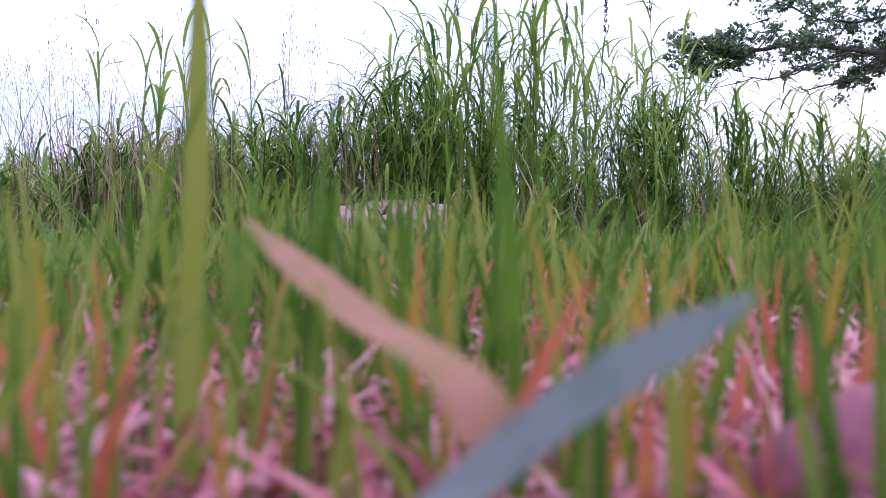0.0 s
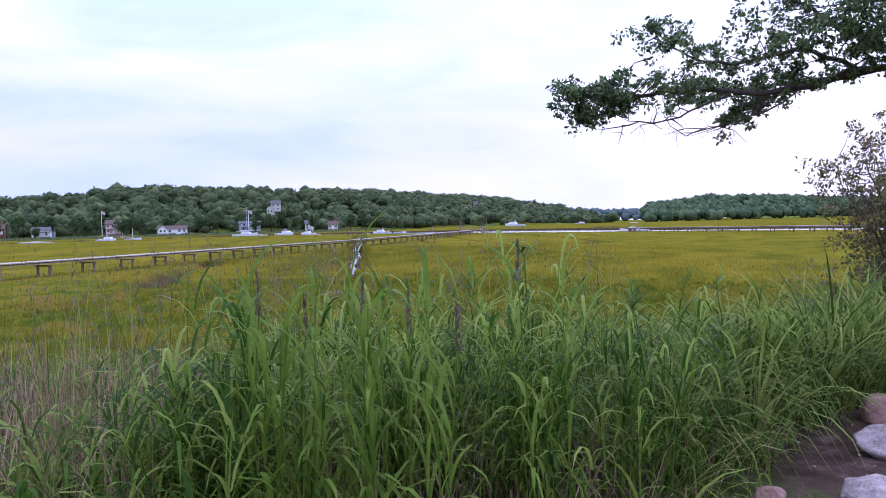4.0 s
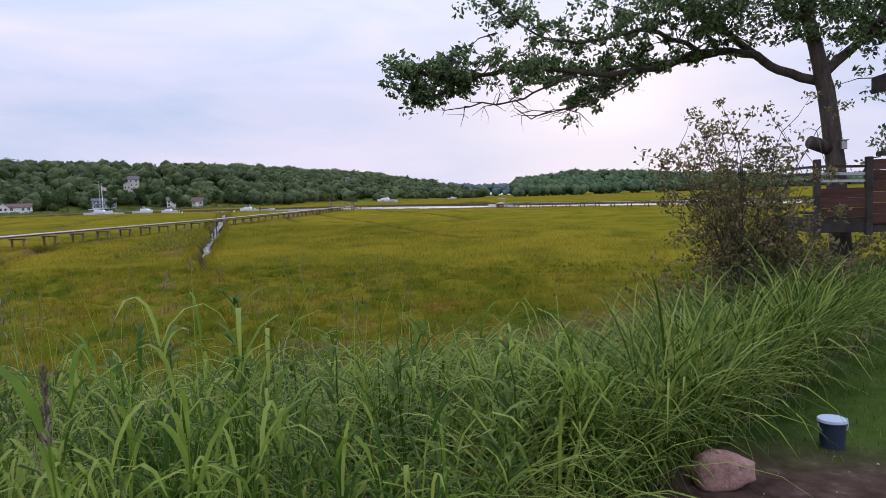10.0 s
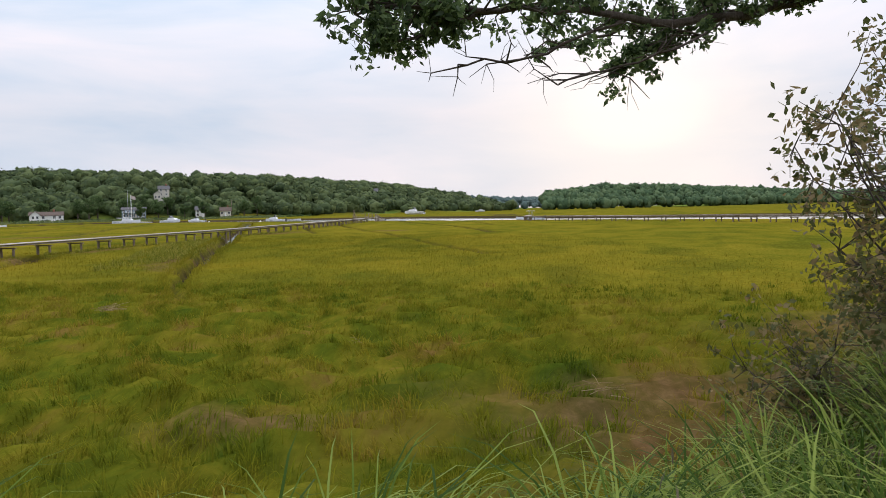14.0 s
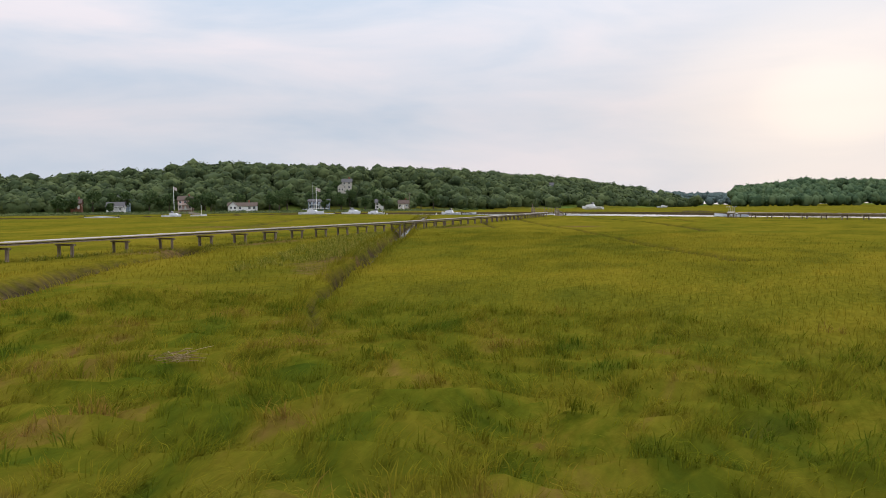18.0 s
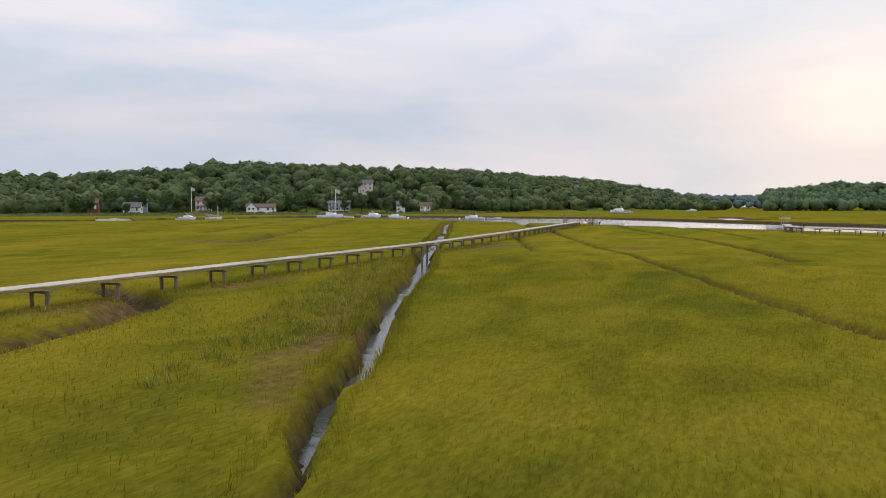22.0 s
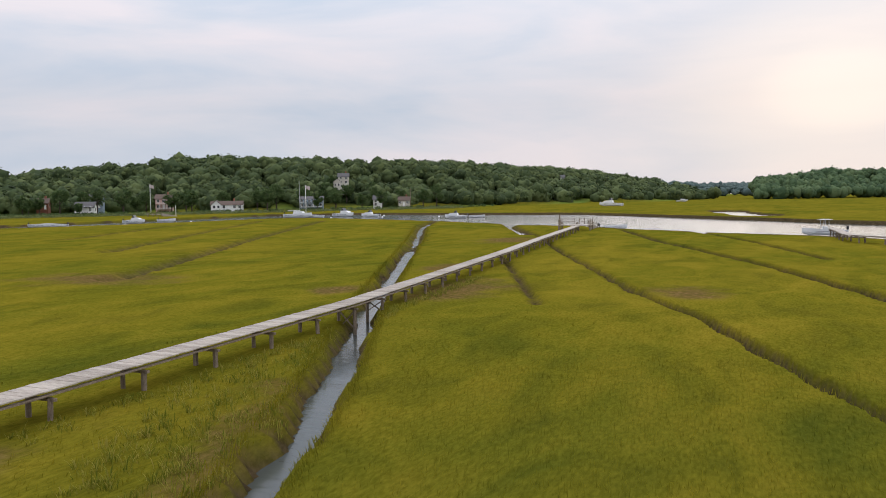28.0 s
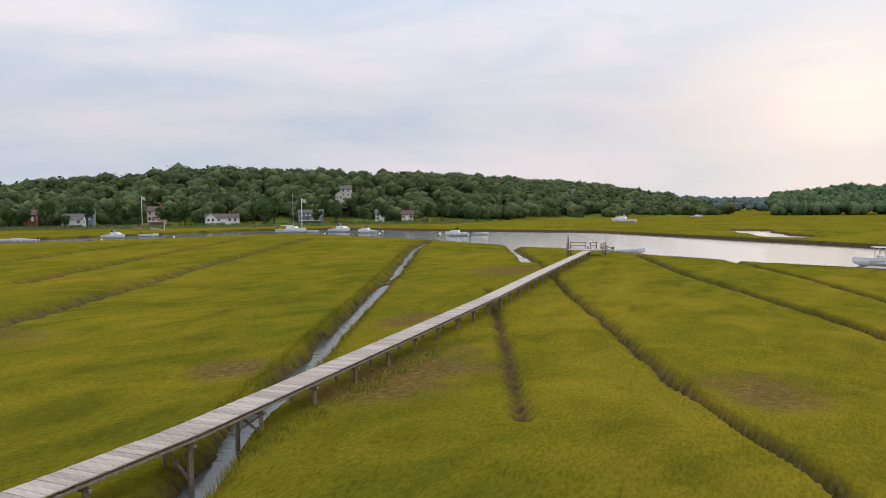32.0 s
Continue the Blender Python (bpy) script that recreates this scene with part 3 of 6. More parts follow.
# ---- far woods ----
def crowns(name, spots, size, mat, label, seed, squash=0.85, lobes=4, spray=60):
    """Many tree crowns, each a handful of rounded lobes strewn with leaf sprays, as one mass."""
    rs = np.random.RandomState(seed)
    bm = bmesh.new()
    bmesh.ops.create_icosphere(bm, subdivisions=1, radius=1)
    base = np.array([v.co[:] for v in bm.verts])
    tri = np.array([[v.index for v in f.verts] for f in bm.faces])
    bm.free()
    trees = np.asarray(spots)
    ts = size * rs.uniform(0.7, 1.35, len(trees))
    d = rs.normal(0, 1, (len(trees) * lobes, 3))
    d /= np.linalg.norm(d, axis=1)[:, None]
    d[:, 2] = np.abs(d[:, 2]) * 0.75 - 0.12
    ts_l, tree_l = np.repeat(ts, lobes), np.repeat(trees, lobes, 0)
    first = np.arange(len(d)) % lobes == 0
    s = ts_l * np.where(first, 0.86, rs.uniform(0.30, 0.60, len(d)))
    c = tree_l + d * (ts_l * np.where(first, 0.0, rs.uniform(0.5, 0.85, len(d))))[:, None] * [1, 1, squash + 0.25]
    n, k = len(c), len(base)
    lump = 1 + 0.10 * np.sin(base @ rs.uniform(-3, 3, (3, n)) + rs.uniform(0, 6, n))
    v = base[None] * lump.T[:, :, None] * (s[:, None, None] * np.array([1, 1, squash]))
    v[:, :, 2] *= rs.uniform(0.9, 1.15, n)[:, None]
    v += rs.normal(0, 0.085, v.shape) * s[:, None, None] + c[:, None, :]
    faces = (tri[None] + (np.arange(n) * k)[:, None, None]).reshape(-1, 3)
    # leaf sprays over the lobes
    per = spray // lobes
    m = n * per
    d = rs.normal(0, 1, (m, 3))
    d[:, 2] = np.abs(d[:, 2]) * 0.9 - 0.25
    d /= np.linalg.norm(d, axis=1)[:, None]
    ss = np.repeat(s, per)
    p = np.repeat(c, per, 0) + d * (ss * rs.uniform(0.88, 1.22, m))[:, None] * [1, 1, squash]
    a = np.cross(d, rs.normal(0, 1, (m, 3)))
    a /= np.linalg.norm(a, axis=1)[:, None] + 1e-9
    b = np.cross(d, a) + 0.7 * d * rs.uniform(-1, 1, (m, 1))
    q = (ss * rs.uniform(0.10, 0.24, m))[:, None]
    lv = np.stack([p - a * q, p + b * q * 0.8, p + a * q * 1.1 + d * q * 0.3, p - b * q * 0.7], 1).reshape(-1, 3)
    lf = np.arange(4 * m).reshape(m, 4)
    tri4 = np.concatenate([lf[:, [0, 1, 2]], lf[:, [0, 2, 3]]]) + n * k
    ob = new(name, mesh_from(name, np.concatenate([v.reshape(-1, 3), lv]), np.concatenate([faces, tri4]), mat, True))
    return tagged(ob, label, "woods", kind="stuff")


def wood_spots(seed, count, line, foot, lift, lo=-0.95, hi=0.5):
    """Places for crowns over a ridge, from its front foot over the crest."""
    rs = np.random.RandomState(seed)
    p = np.array(line)
    m = count * 14
    x = rs.uniform(p[:, 0].min() - foot, p[:, 0].max() + foot, m)
    y = rs.uniform(p[:, 1].min() - foot, p[:, 1].max() + foot, m)
    best, off = np.full(m, 1e9), np.zeros(m)
    for (ax, ay, _a), (bx, by, _b) in zip(line[:-1], line[1:]):
        dx, dy = bx - ax, by - ay
        t = np.clip(((x - ax) * dx + (y - ay) * dy) / (dx * dx + dy * dy), 0, 1)
        d = np.hypot(x - ax - t * dx, y - ay - t * dy)
        side = np.sign(dx * (y - ay) - dy * (x - ax))
        off = np.where(d < best, d * side, off)
        best = np.minimum(best, d)
    first, last = p[1] - p[0], p[-1] - p[-2]
    ends = ((x - p[0, 0]) * first[0] + (y - p[0, 1]) * first[1] > 0) & ((x - p[-1, 0]) * last[0] + (y - p[-1, 1]) * last[1] < 0)
    keep = ends & (off > lo * foot) & (off < hi * foot) & (river_at(x, y) < -14)
    for cx, cy, r in CLEARINGS:
        keep &= np.hypot(x - cx, y - cy) > r * 0.68
    x, y = x[keep][:count], y[keep][:count]
    return np.stack([x, y, ground_z(x, y) + lift + rs.uniform(-1.5, 1.5, len(x))], 1)


CLEARINGS = [(-301, 295, 15), (-314, 305, 9), (-285, 328, 15), (-292, 318, 12), (-261, 345, 17), (-250, 333, 16), (-234, 379, 16), (-222, 362, 16), (-212, 410, 11), (-202, 420, 11), (-205, 395, 13),
             (-258, 448, 13), (-250, 436, 11), (-184, 654, 9), (-174, 659, 9), (-325, 293, 8), (-178, 640, 8), (-248, 424, 10)]
crowns("far_woods", wood_spots(21, 1500, *RIDGES[0], 3.4), 6.6, M_WOODS, "dense dark green summer woods covering the far hill", 41, lobes=6, spray=132)
crowns("far_woods", wood_spots(22, 1900, *RIDGES[1], 4.5), 4.4, M_PINE, "even dark green pine woods on the low far ridge", 42, squash=1.15, lobes=3, spray=36)
crowns("far_woods", wood_spots(23, 700, *RIDGES[2], 6.0), 7.5, M_HAZED_WOODS, "woods on the farthest ridge, tinted blue-green for haze", 43, lobes=3, spray=12)

# ---- more materials ----
M_WHITE = material("white_paint", [(0.76, 0.76, 0.74), (0.85, 0.85, 0.83)], 1.5, rough=0.6)
M_CREAM = material("cream_clapboard", [(0.50, 0.47, 0.40), (0.62, 0.58, 0.50)], 1.5, rough=0.7, bump=0.4, bump_scale=8, stretch=(0.1, 0.1, 6))
M_BLUEGREY = material("blue_grey_shingle", [(0.20, 0.27, 0.34), (0.30, 0.37, 0.44)], 1.5, rough=0.8)
M_PINKHOUSE = material("faded_pink_clapboard", [(0.50, 0.33, 0.29), (0.60, 0.43, 0.38)], 1.5, rough=0.7)
M_BROWNHOUSE = material("red_brown_boards", [(0.13, 0.05, 0.03), (0.24, 0.10, 0.06)], 1.5, rough=0.8)
M_ROOF = material("grey_roof_shingle", [(0.085, 0.08, 0.08), (0.16, 0.155, 0.155)], 2.0, rough=0.9, bump=0.5, bump_scale=6)
M_ROOFBROWN = material("brown_roof_shingle", [(0.095, 0.068, 0.055), (0.17, 0.125, 0.10)], 2.0, rough=0.9, bump=0.5, bump_scale=6)
M_GLASS = material("dark_window_glass", [(0.02, 0.025, 0.03), (0.05, 0.06, 0.07)], 1.0, rough=0.08, spec=0.8)
M_BRICK = material("red_brick", [(0.22, 0.085, 0.055), (0.32, 0.14, 0.09)], 5.0, rough=0.9)
M_HULL = material("white_gelcoat", [(0.72, 0.73, 0.73), (0.82, 0.82, 0.81)], 0.8, rough=0.25, spec=0.5)
M_NAVY = material("dark_hull_stripe", [(0.02, 0.03, 0.06), (0.04, 0.05, 0.09)], 1.0, rough=0.3)
M_DARK = material("black_engine_cover", [(0.015, 0.015, 0.017), (0.035, 0.035, 0.04)], 3.0, rough=0.4)
M_METAL = material("galvanised_metal", [(0.38, 0.39, 0.40), (0.50, 0.51, 0.52)], 3.0, rough=0.35, metal=0.8)
M_BARK = material("oak_bark", [(0.030, 0.022, 0.017), (0.075, 0.058, 0.045), (0.125, 0.10, 0.08)], 5.0, bump=1.0, bump_scale=18, stretch=(2, 2, 0.35))
M_OAKLEAF = material("oak_leaf", [(0.048, 0.078, 0.030), (0.105, 0.160, 0.058), (0.20, 0.27, 0.105)], 1.2, island=0.55, trans=0.52, rough=0.5)
M_SHRUBLEAF = material("shrub_leaf", [(0.088, 0.098, 0.030), (0.165, 0.165, 0.056), (0.26, 0.19, 0.085)], 1.2, island=0.6, trans=0.42, rough=0.6)
M_ROCK = material("granite_boulder", [(0.15, 0.115, 0.105), (0.36, 0.295, 0.28), (0.54, 0.475, 0.455)], 9.0, bump=1.0, bump_scale=22, rough=0.9)
M_PINKROCK = material("pink_granite", [(0.17, 0.09, 0.072), (0.37, 0.215, 0.175), (0.50, 0.34, 0.295)], 9.0, bump=1.0, bump_scale=22, rough=0.9)
M_REDBOARD = material("red_stained_boards", [(0.045, 0.020, 0.015), (0.075, 0.034, 0.024), (0.105, 0.050, 0.036)], 3.0, bump=0.4, bump_scale=30, stretch=(0.6, 0.6, 8), rnd=0.25)
M_DARKWOOD = material("dark_timber", [(0.022, 0.017, 0.014), (0.045, 0.036, 0.030), (0.07, 0.058, 0.05)], 4.0, bump=0.4, bump_scale=30)
M_BUCKET = material("dark_blue_plastic", [(0.016, 0.024, 0.045), (0.028, 0.040, 0.070)], 4.0, rough=0.45, spec=0.5)
M_LID = material("pale_plastic_lid", [(0.42, 0.50, 0.62), (0.55, 0.62, 0.72)], 4.0, rough=0.5)
M_TARP = material("blue_tarpaulin", [(0.04, 0.10, 0.28), (0.07, 0.16, 0.38)], 4.0, rough=0.5)
M_WEED = material("broad_weed_leaf", [(0.050, 0.100, 0.016), (0.100, 0.170, 0.030), (0.18, 0.25, 0.06)], 3.0, island=0.4, trans=0.45, rough=0.6, spec=0.12)
M_SEED = material("seed_head", [(0.09, 0.075, 0.05), (0.17, 0.135, 0.085), (0.25, 0.20, 0.14)], 8.0, island=0.5)
M_GREYLEAF = material("grey_green_leaf", [(0.10, 0.13, 0.10), (0.16, 0.19, 0.16), (0.22, 0.24, 0.21)], 30.0, trans=0.2, stretch=(1, 1, 1))
M_BENT = material("withered_blade", [(0.14, 0.15, 0.03), (0.26, 0.16, 0.06), (0.44, 0.19, 0.13)], 18.0, trans=0.35)
M_FLAG = material("faded_flag_cloth", [(0.45, 0.30, 0.28), (0.62, 0.58, 0.56)], 2.0, rough=0.9)

# ---- boardwalk over the marsh ----
WALK = [(-36.1, 26), (-36.4, 48), (-36.7, 58), (-37.0, 72), (-37.2, 84), (-38.2, 95), (-40.4, 118), (-43.0, 140), (-47.0, 177)]
WALK_RIGHT = [(58, 62), (32, 99), (20, 122), (-8.0, 153), (-8.3, 170)]
DECK_Z = 1.22


def along(line, step, start=0.0):
    """Points and headings every step metres along a run of straight pieces."""
    out, carry = [], start
    for (ax, ay), (bx, by) in zip(line[:-1], line[1:]):
        length = math.hypot(bx - ax, by - ay)
        d = carry
        while d < length:
            out.append((ax + (bx - ax) * d / length, ay + (by - ay) * d / length, math.atan2(by - ay, bx - ax)))
            d += step
        carry = d - length
    return out


def plank_mesh(width):
    bm = box_bm(0.27, width, 0.04, bevel=0.006)
    me = bpy.data.meshes.new("plank")
    bm.to_mesh(me)
    bm.free()
    me.materials.append(M_DECK)
    return me


def boardwalk(line, label, width=1.15, near=None, spacing=3.55):
    """Posts in pairs with a cap beam, two stringers and cross planks. near: the stretch (y from, y to) whose planks are single pieces."""
    top = tagged(new("boardwalk"), label, "boardwalk", kind="structure")
    rs = random.Random(5)
    for (ax, ay), (bx, by) in zip(line[:-1], line[1:]):
        h = math.atan2(by - ay, bx - ax)
        for s in (-1, 1):
            ox, oy = -math.sin(h) * s * (width / 2 - 0.05), math.cos(h) * s * (width / 2 - 0.05)
            part("stringer", beam_bm((ax + ox, ay + oy, DECK_Z - 0.145), (bx + ox, by + oy, DECK_Z - 0.145), 0.19, 0.05), M_POST, top)
    for x, y, h in along(line, spacing, 1.0):
        g = float(ground_z(x, y))
        c, s = math.cos(h), math.sin(h)
        part("cap_beam", beam_bm((x - s * 0.66, y + c * 0.66, DECK_Z - 0.31), (x + s * 0.66, y - c * 0.66, DECK_Z - 0.31), 0.13, 0.09, 0.01), M_POST, top)
        for q in (-0.46, 0.46):
            lx, ly = rs.uniform(-0.05, 0.05), rs.uniform(-0.05, 0.05)
            px, py = x - s * q, y + c * q
            part("post", beam_bm((px + lx, py + ly, min(g, float(ground_z(px, py))) - 0.5), (px, py, DECK_Z - 0.25), 0.15, 0.15, 0.02), M_POST, top)
        if g < 0.05:
            for q in (-1, 1):
                part("cross_brace", beam_bm((x - s * 0.5 * q, y + c * 0.5 * q, g + 0.15), (x + s * 0.5 * q + c * 0.07 * q, y - c * 0.5 * q + s * 0.07 * q, DECK_Z - 0.35), 0.09, 0.05), M_POST, top)
    me, spots, rest = plank_mesh(width), along(line, 0.285), []
    count = 0
    for x, y, h in spots:
        m = pose(x, y, DECK_Z - 0.025 + rs.uniform(-0.006, 0.006), rs.uniform(-0.4, 0.4), 0, math.degrees(h) + rs.uniform(-0.8, 0.8))
        if near and near[0] < y < near[1] and count < 300:
            ob = new("plank", me)
            ob.parent, ob.matrix_local = top, m
            count += 1
        else:
            rest.append(m)
    base = np.array([v.co[:] for v in me.vertices])
    tri = np.array([[v for v in p.vertices] for p in me.polygons if len(p.vertices) == 4])
    vv = np.concatenate([base @ np.array(m.to_3x3()).T + np.array(m.translation) for m in rest])
    ff = np.concatenate([tri + i * len(base) for i in range(len(rest))])
    ob = new("planks", mesh_from("planks", vv, ff, M_DECK))
    ob.parent = top
    tagged(ob, kind="stuff")
    return top


walkway = boardwalk(WALK, "long weathered grey timber boardwalk on posts above the marsh", near=(60, 118))
walkway_right = boardwalk(WALK_RIGHT, "second grey timber boardwalk crossing the marsh to a float")


def rail_run(top, pts, height=1.0):
    """Posts with a top and a middle rail between given corners."""
    for (ax, ay, az), (bx, by, bz) in zip(pts[:-1], pts[1:]):
        for f in (0.45, 0.97):
            part("rail", beam_bm((ax, ay, az + height * f), (bx, by, bz + height * f), 0.05, 0.10), M_POST, top)
    for x, y, z in pts:
        part("rail_post", beam_bm((x, y, z - 0.2), (x, y, z + height + 0.06), 0.12, 0.12, 0.01), M_POST, top)


def pier_head(x, y, h):
    """The platform at the end of the boardwalk, with rails, a gangway and a float."""
    top = tagged(new("pier_platform"), "railed timber platform on piles at the river's edge", "pier")
    c, s = math.cos(h), math.sin(h)

    def at(u, v, z):
        return (x + c * u - s * v, y + s * u + c * v, z)

    for i in range(14):
        part("plank", beam_bm(at(0.14 + i * 0.29, -2.2, DECK_Z - 0.03), at(0.14 + i * 0.29, 3.4, DECK_Z - 0.03), 0.27, 0.05), M_DECK, top)
    for u, v in ((0.1, -2.1), (0.1, 0.6), (0.1, 3.3), (4.0, -2.1), (4.0, 0.6), (4.0, 3.3)):
        part("pile", beam_bm(at(u, v, -1.6), at(u, v, DECK_Z + (0.4 if u > 1 else 0)), 0.22, 0.22, 0.03), M_POST, top)
    for v in (-2.0, 0.6, 3.2):
        part("joist", beam_bm(at(0, v, DECK_Z - 0.16), at(4.1, v, DECK_Z - 0.16), 0.2, 0.08), M_POST, top)
    rail_run(top, [at(0.1, 3.3, DECK_Z), at(2.0, 3.3, DECK_Z), at(4.0, 3.3, DECK_Z), at(4.0, 1.0, DECK_Z)])
    rail_run(top, [at(4.0, 0.2, DECK_Z), at(4.0, -0.7, DECK_Z)])
    rail_run(top, [at(0.3, -2.1, DECK_Z), at(4.0, -2.1, DECK_Z)])
    tall = part("tall_pile", beam_bm(at(2.6, 3.5, -1.6), at(2.6, 3.5, DECK_Z + 1.9), 0.2, 0.2, 0.03), M_POST, top)
    gang = tagged(new("gangway"), "sloping railed gangway from pier to float", "gangway")
    a, b = at(4.1, -1.3, DECK_Z - 0.02), at(12.6, -2.3, WATER_Z + 0.4)
    part("deck", beam_bm(a, b, 0.08, 0.95), M_DECK, gang)
    for q in (-0.5, 0.5):
        part("handrail", beam_bm((a[0] + c * q, a[1] + s * q, a[2] + 0.85), (b[0] + c * q, b[1] + s * q, b[2] + 0.85), 0.05, 0.05), M_POST, gang)
        for f in (0.05, 0.5, 0.95):
            p = [a[i] + (b[i] - a[i]) * f for i in range(3)]
            part("handrail_post", beam_bm((p[0] + c * q, p[1] + s * q, p[2]), (p[0] + c * q, p[1] + s * q, p[2] + 0.85), 0.05, 0.05), M_POST, gang)
    float_dock(*at(14.0, -3.6, 0)[:2], math.degrees(h), 2.4, 5.0, "small weathered timber float moored at the pier")


def float_dock(x, y, rz, w, d, label):
    top = tagged(new("float"), label, "float")
    top.matrix_world = pose(x, y, WATER_Z, rz=rz)
    for i in range(int(d / 0.3)):
        part("plank", box_bm(w, 0.27, 0.05, (0, -d / 2 + 0.15 + i * 0.3, 0.37), 0.008), M_DECK, top)
    for sx in (-1, 1):
        part("side_beam", box_bm(0.12, d, 0.24, (sx * (w / 2 - 0.06), 0, 0.22)), M_POST, top)
        part("pontoon", box_bm(0.5, d * 0.92, 0.5, (sx * (w / 2 - 0.4), 0, -0.03), 0.05), M_DARK, top)
    return top


def hull_bm(length, beam, height, stern=0.85):
    """A lofted open hull with a raked bow, sheer, and a transom."""
    bm = bmesh.new()
    rings = []
    n = 9
    for i in range(n):
        u = i / (n - 1)
        half = beam / 2 * (stern + (1 - stern) * min(1, u * 3)) * max(0.02, 1 - max(0, (u - 0.5) / 0.5) ** 2.2)
        top = height * (0.85 + 0.35 * u * u)
        keel = -0.12 * height + 0.55 * height * max(0, (u - 0.7) / 0.3) ** 2
        x = length * (u - 0.5) + 0.06 * length * max(0, u - 0.8) * 3
        prof = [(0, keel), (half * 0.6, keel + 0.12 * height), (half * 0.93, keel + 0.45 * (top - keel)), (half, top), (half * 0.86, top), (half * 0.8, top * 0.45)]
        ring = [bm.verts.new((x, p, z)) for p, z in prof] + [bm.verts.new((x, -p, z)) for p, z in reversed(prof[1:])]
        rings.append(ring)
    for a, b in zip(rings[:-1], rings[1:]):
        for j in range(len(a)):
            k = (j + 1) % len(a)
            bm.faces.new((a[j], a[k], b[k], b[j]))
    bm.faces.new(rings[0])
    bm.faces.new(list(reversed(rings[-1])))
    bmesh.ops.recalc_face_normals(bm, faces=bm.faces)
    return bm


def prism_bm(profile, width, at=(0, 0, 0)):
    """A side profile (x, z) drawn out across y."""
    bm = bmesh.new()
    a = [bm.verts.new((x + at[0], -width / 2 + at[1], z + at[2])) for x, z in profile]
    b = [bm.verts.new((x + at[0], width / 2 + at[1], z + at[2])) for x, z in profile]
    bm.faces.new(a)
    bm.faces.new(list(reversed(b)))
    for i in range(len(a)):
        j = (i + 1) % len(a)
        bm.faces.new((a[j], a[i], b[i], b[j]))
    bmesh.ops.recalc_face_normals(bm, faces=bm.faces)
    return bm


def boat(x, y, rz, length, kind, label, z=None, tilt=0.0):
    """A small moored boat. kind: skiff, cuddy (with a low cabin and screen), console (with a T-top) or sail."""
    top = tagged(new("boat"), label, "boat", "boats on the river")
    beam, h = length * 0.36, length * 0.14 + 0.15
    top.matrix_world = pose(x, y, (WATER_Z - 0.04) if z is None else z, rx=tilt, rz=rz)
    part("hull", hull_bm(length, beam, h), M_HULL, top)
    part("stripe", box_bm(length * 0.72, beam * 0.965, 0.05, (-0.1 * length, 0, h * 0.62)), M_NAVY, top, "dark stripe along the hull")
    part("sole", box_bm(length * 0.8, beam * 0.7, 0.04, (-0.08 * length, 0, h * 0.4)), M_HULL, top)
    eng = part("outboard_motor", box_bm(0.32, 0.34, 0.5, (-length / 2 - 0.2, 0, h * 1.15), 0.08), M_DARK, top, "black outboard motor")
    part("motor_leg", box_bm(0.14, 0.1, h * 1.3, (-length / 2 - 0.2, 0, h * 0.4)), M_DARK, eng)
    if kind == "cuddy":
        part("cabin", prism_bm([(-0.1 * length, h * 0.8), (0.36 * length, h * 1.0), (0.27 * length, h * 1.5), (0.02 * length, h * 1.65), (-0.06 * length, h * 1.6)], beam * 0.66), M_HULL, top)
        part("windscreen", prism_bm([(-0.02 * length, h * 1.63), (0.10 * length, h * 1.6), (0.02 * length, h * 2.25), (-0.01 * length, h * 2.25)], beam * 0.6), M_GLASS, top, "dark glass windscreen")
        part("seat", box_bm(0.5, beam * 0.5, 0.5, (-0.3 * length, 0, h * 0.75), 0.06), M_HULL, top)
    if kind == "console":
        part("console", box_bm(0.7, beam * 0.35, 1.0, (0.0, 0, h * 0.4 + 0.5), 0.05), M_HULL, top)
        for u in (-0.45, 0.45):
            for v in (-0.3, 0.3):
                part("top_post", beam_bm((u, v * beam, h * 0.5), (u * 0.8, v * beam, h + 1.45), 0.05, 0.05), M_METAL, top)
        part("canopy", box_bm(1.7, beam * 0.78, 0.07, (0, 0, h + 1.48), 0.03), M_WHITE, top, "white canopy over the console")
        part("seat", box_bm(0.5, beam * 0.4, 0.75, (-0.9, 0, h * 0.4 + 0.36), 0.06), M_HULL, top)
    if kind == "sail":
        part("cabin", prism_bm([(-0.15 * length, h * 0.9), (0.25 * length, h * 0.95), (0.18 * length, h * 1.45), (-0.12 * length, h * 1.5)], beam * 0.55), M_HULL, top)
        mast = part("mast", beam_bm((0.08 * length, 0, h), (0.08 * length, 0, h + length * 1.15), 0.13, 0.13), M_METAL, top, "bare metal mast")
        part("boom", beam_bm((0.08 * length, 0, h + 1.0), (-0.38 * length, 0, h + 1.05), 0.16, 0.2), M_WHITE, mast)
    return top


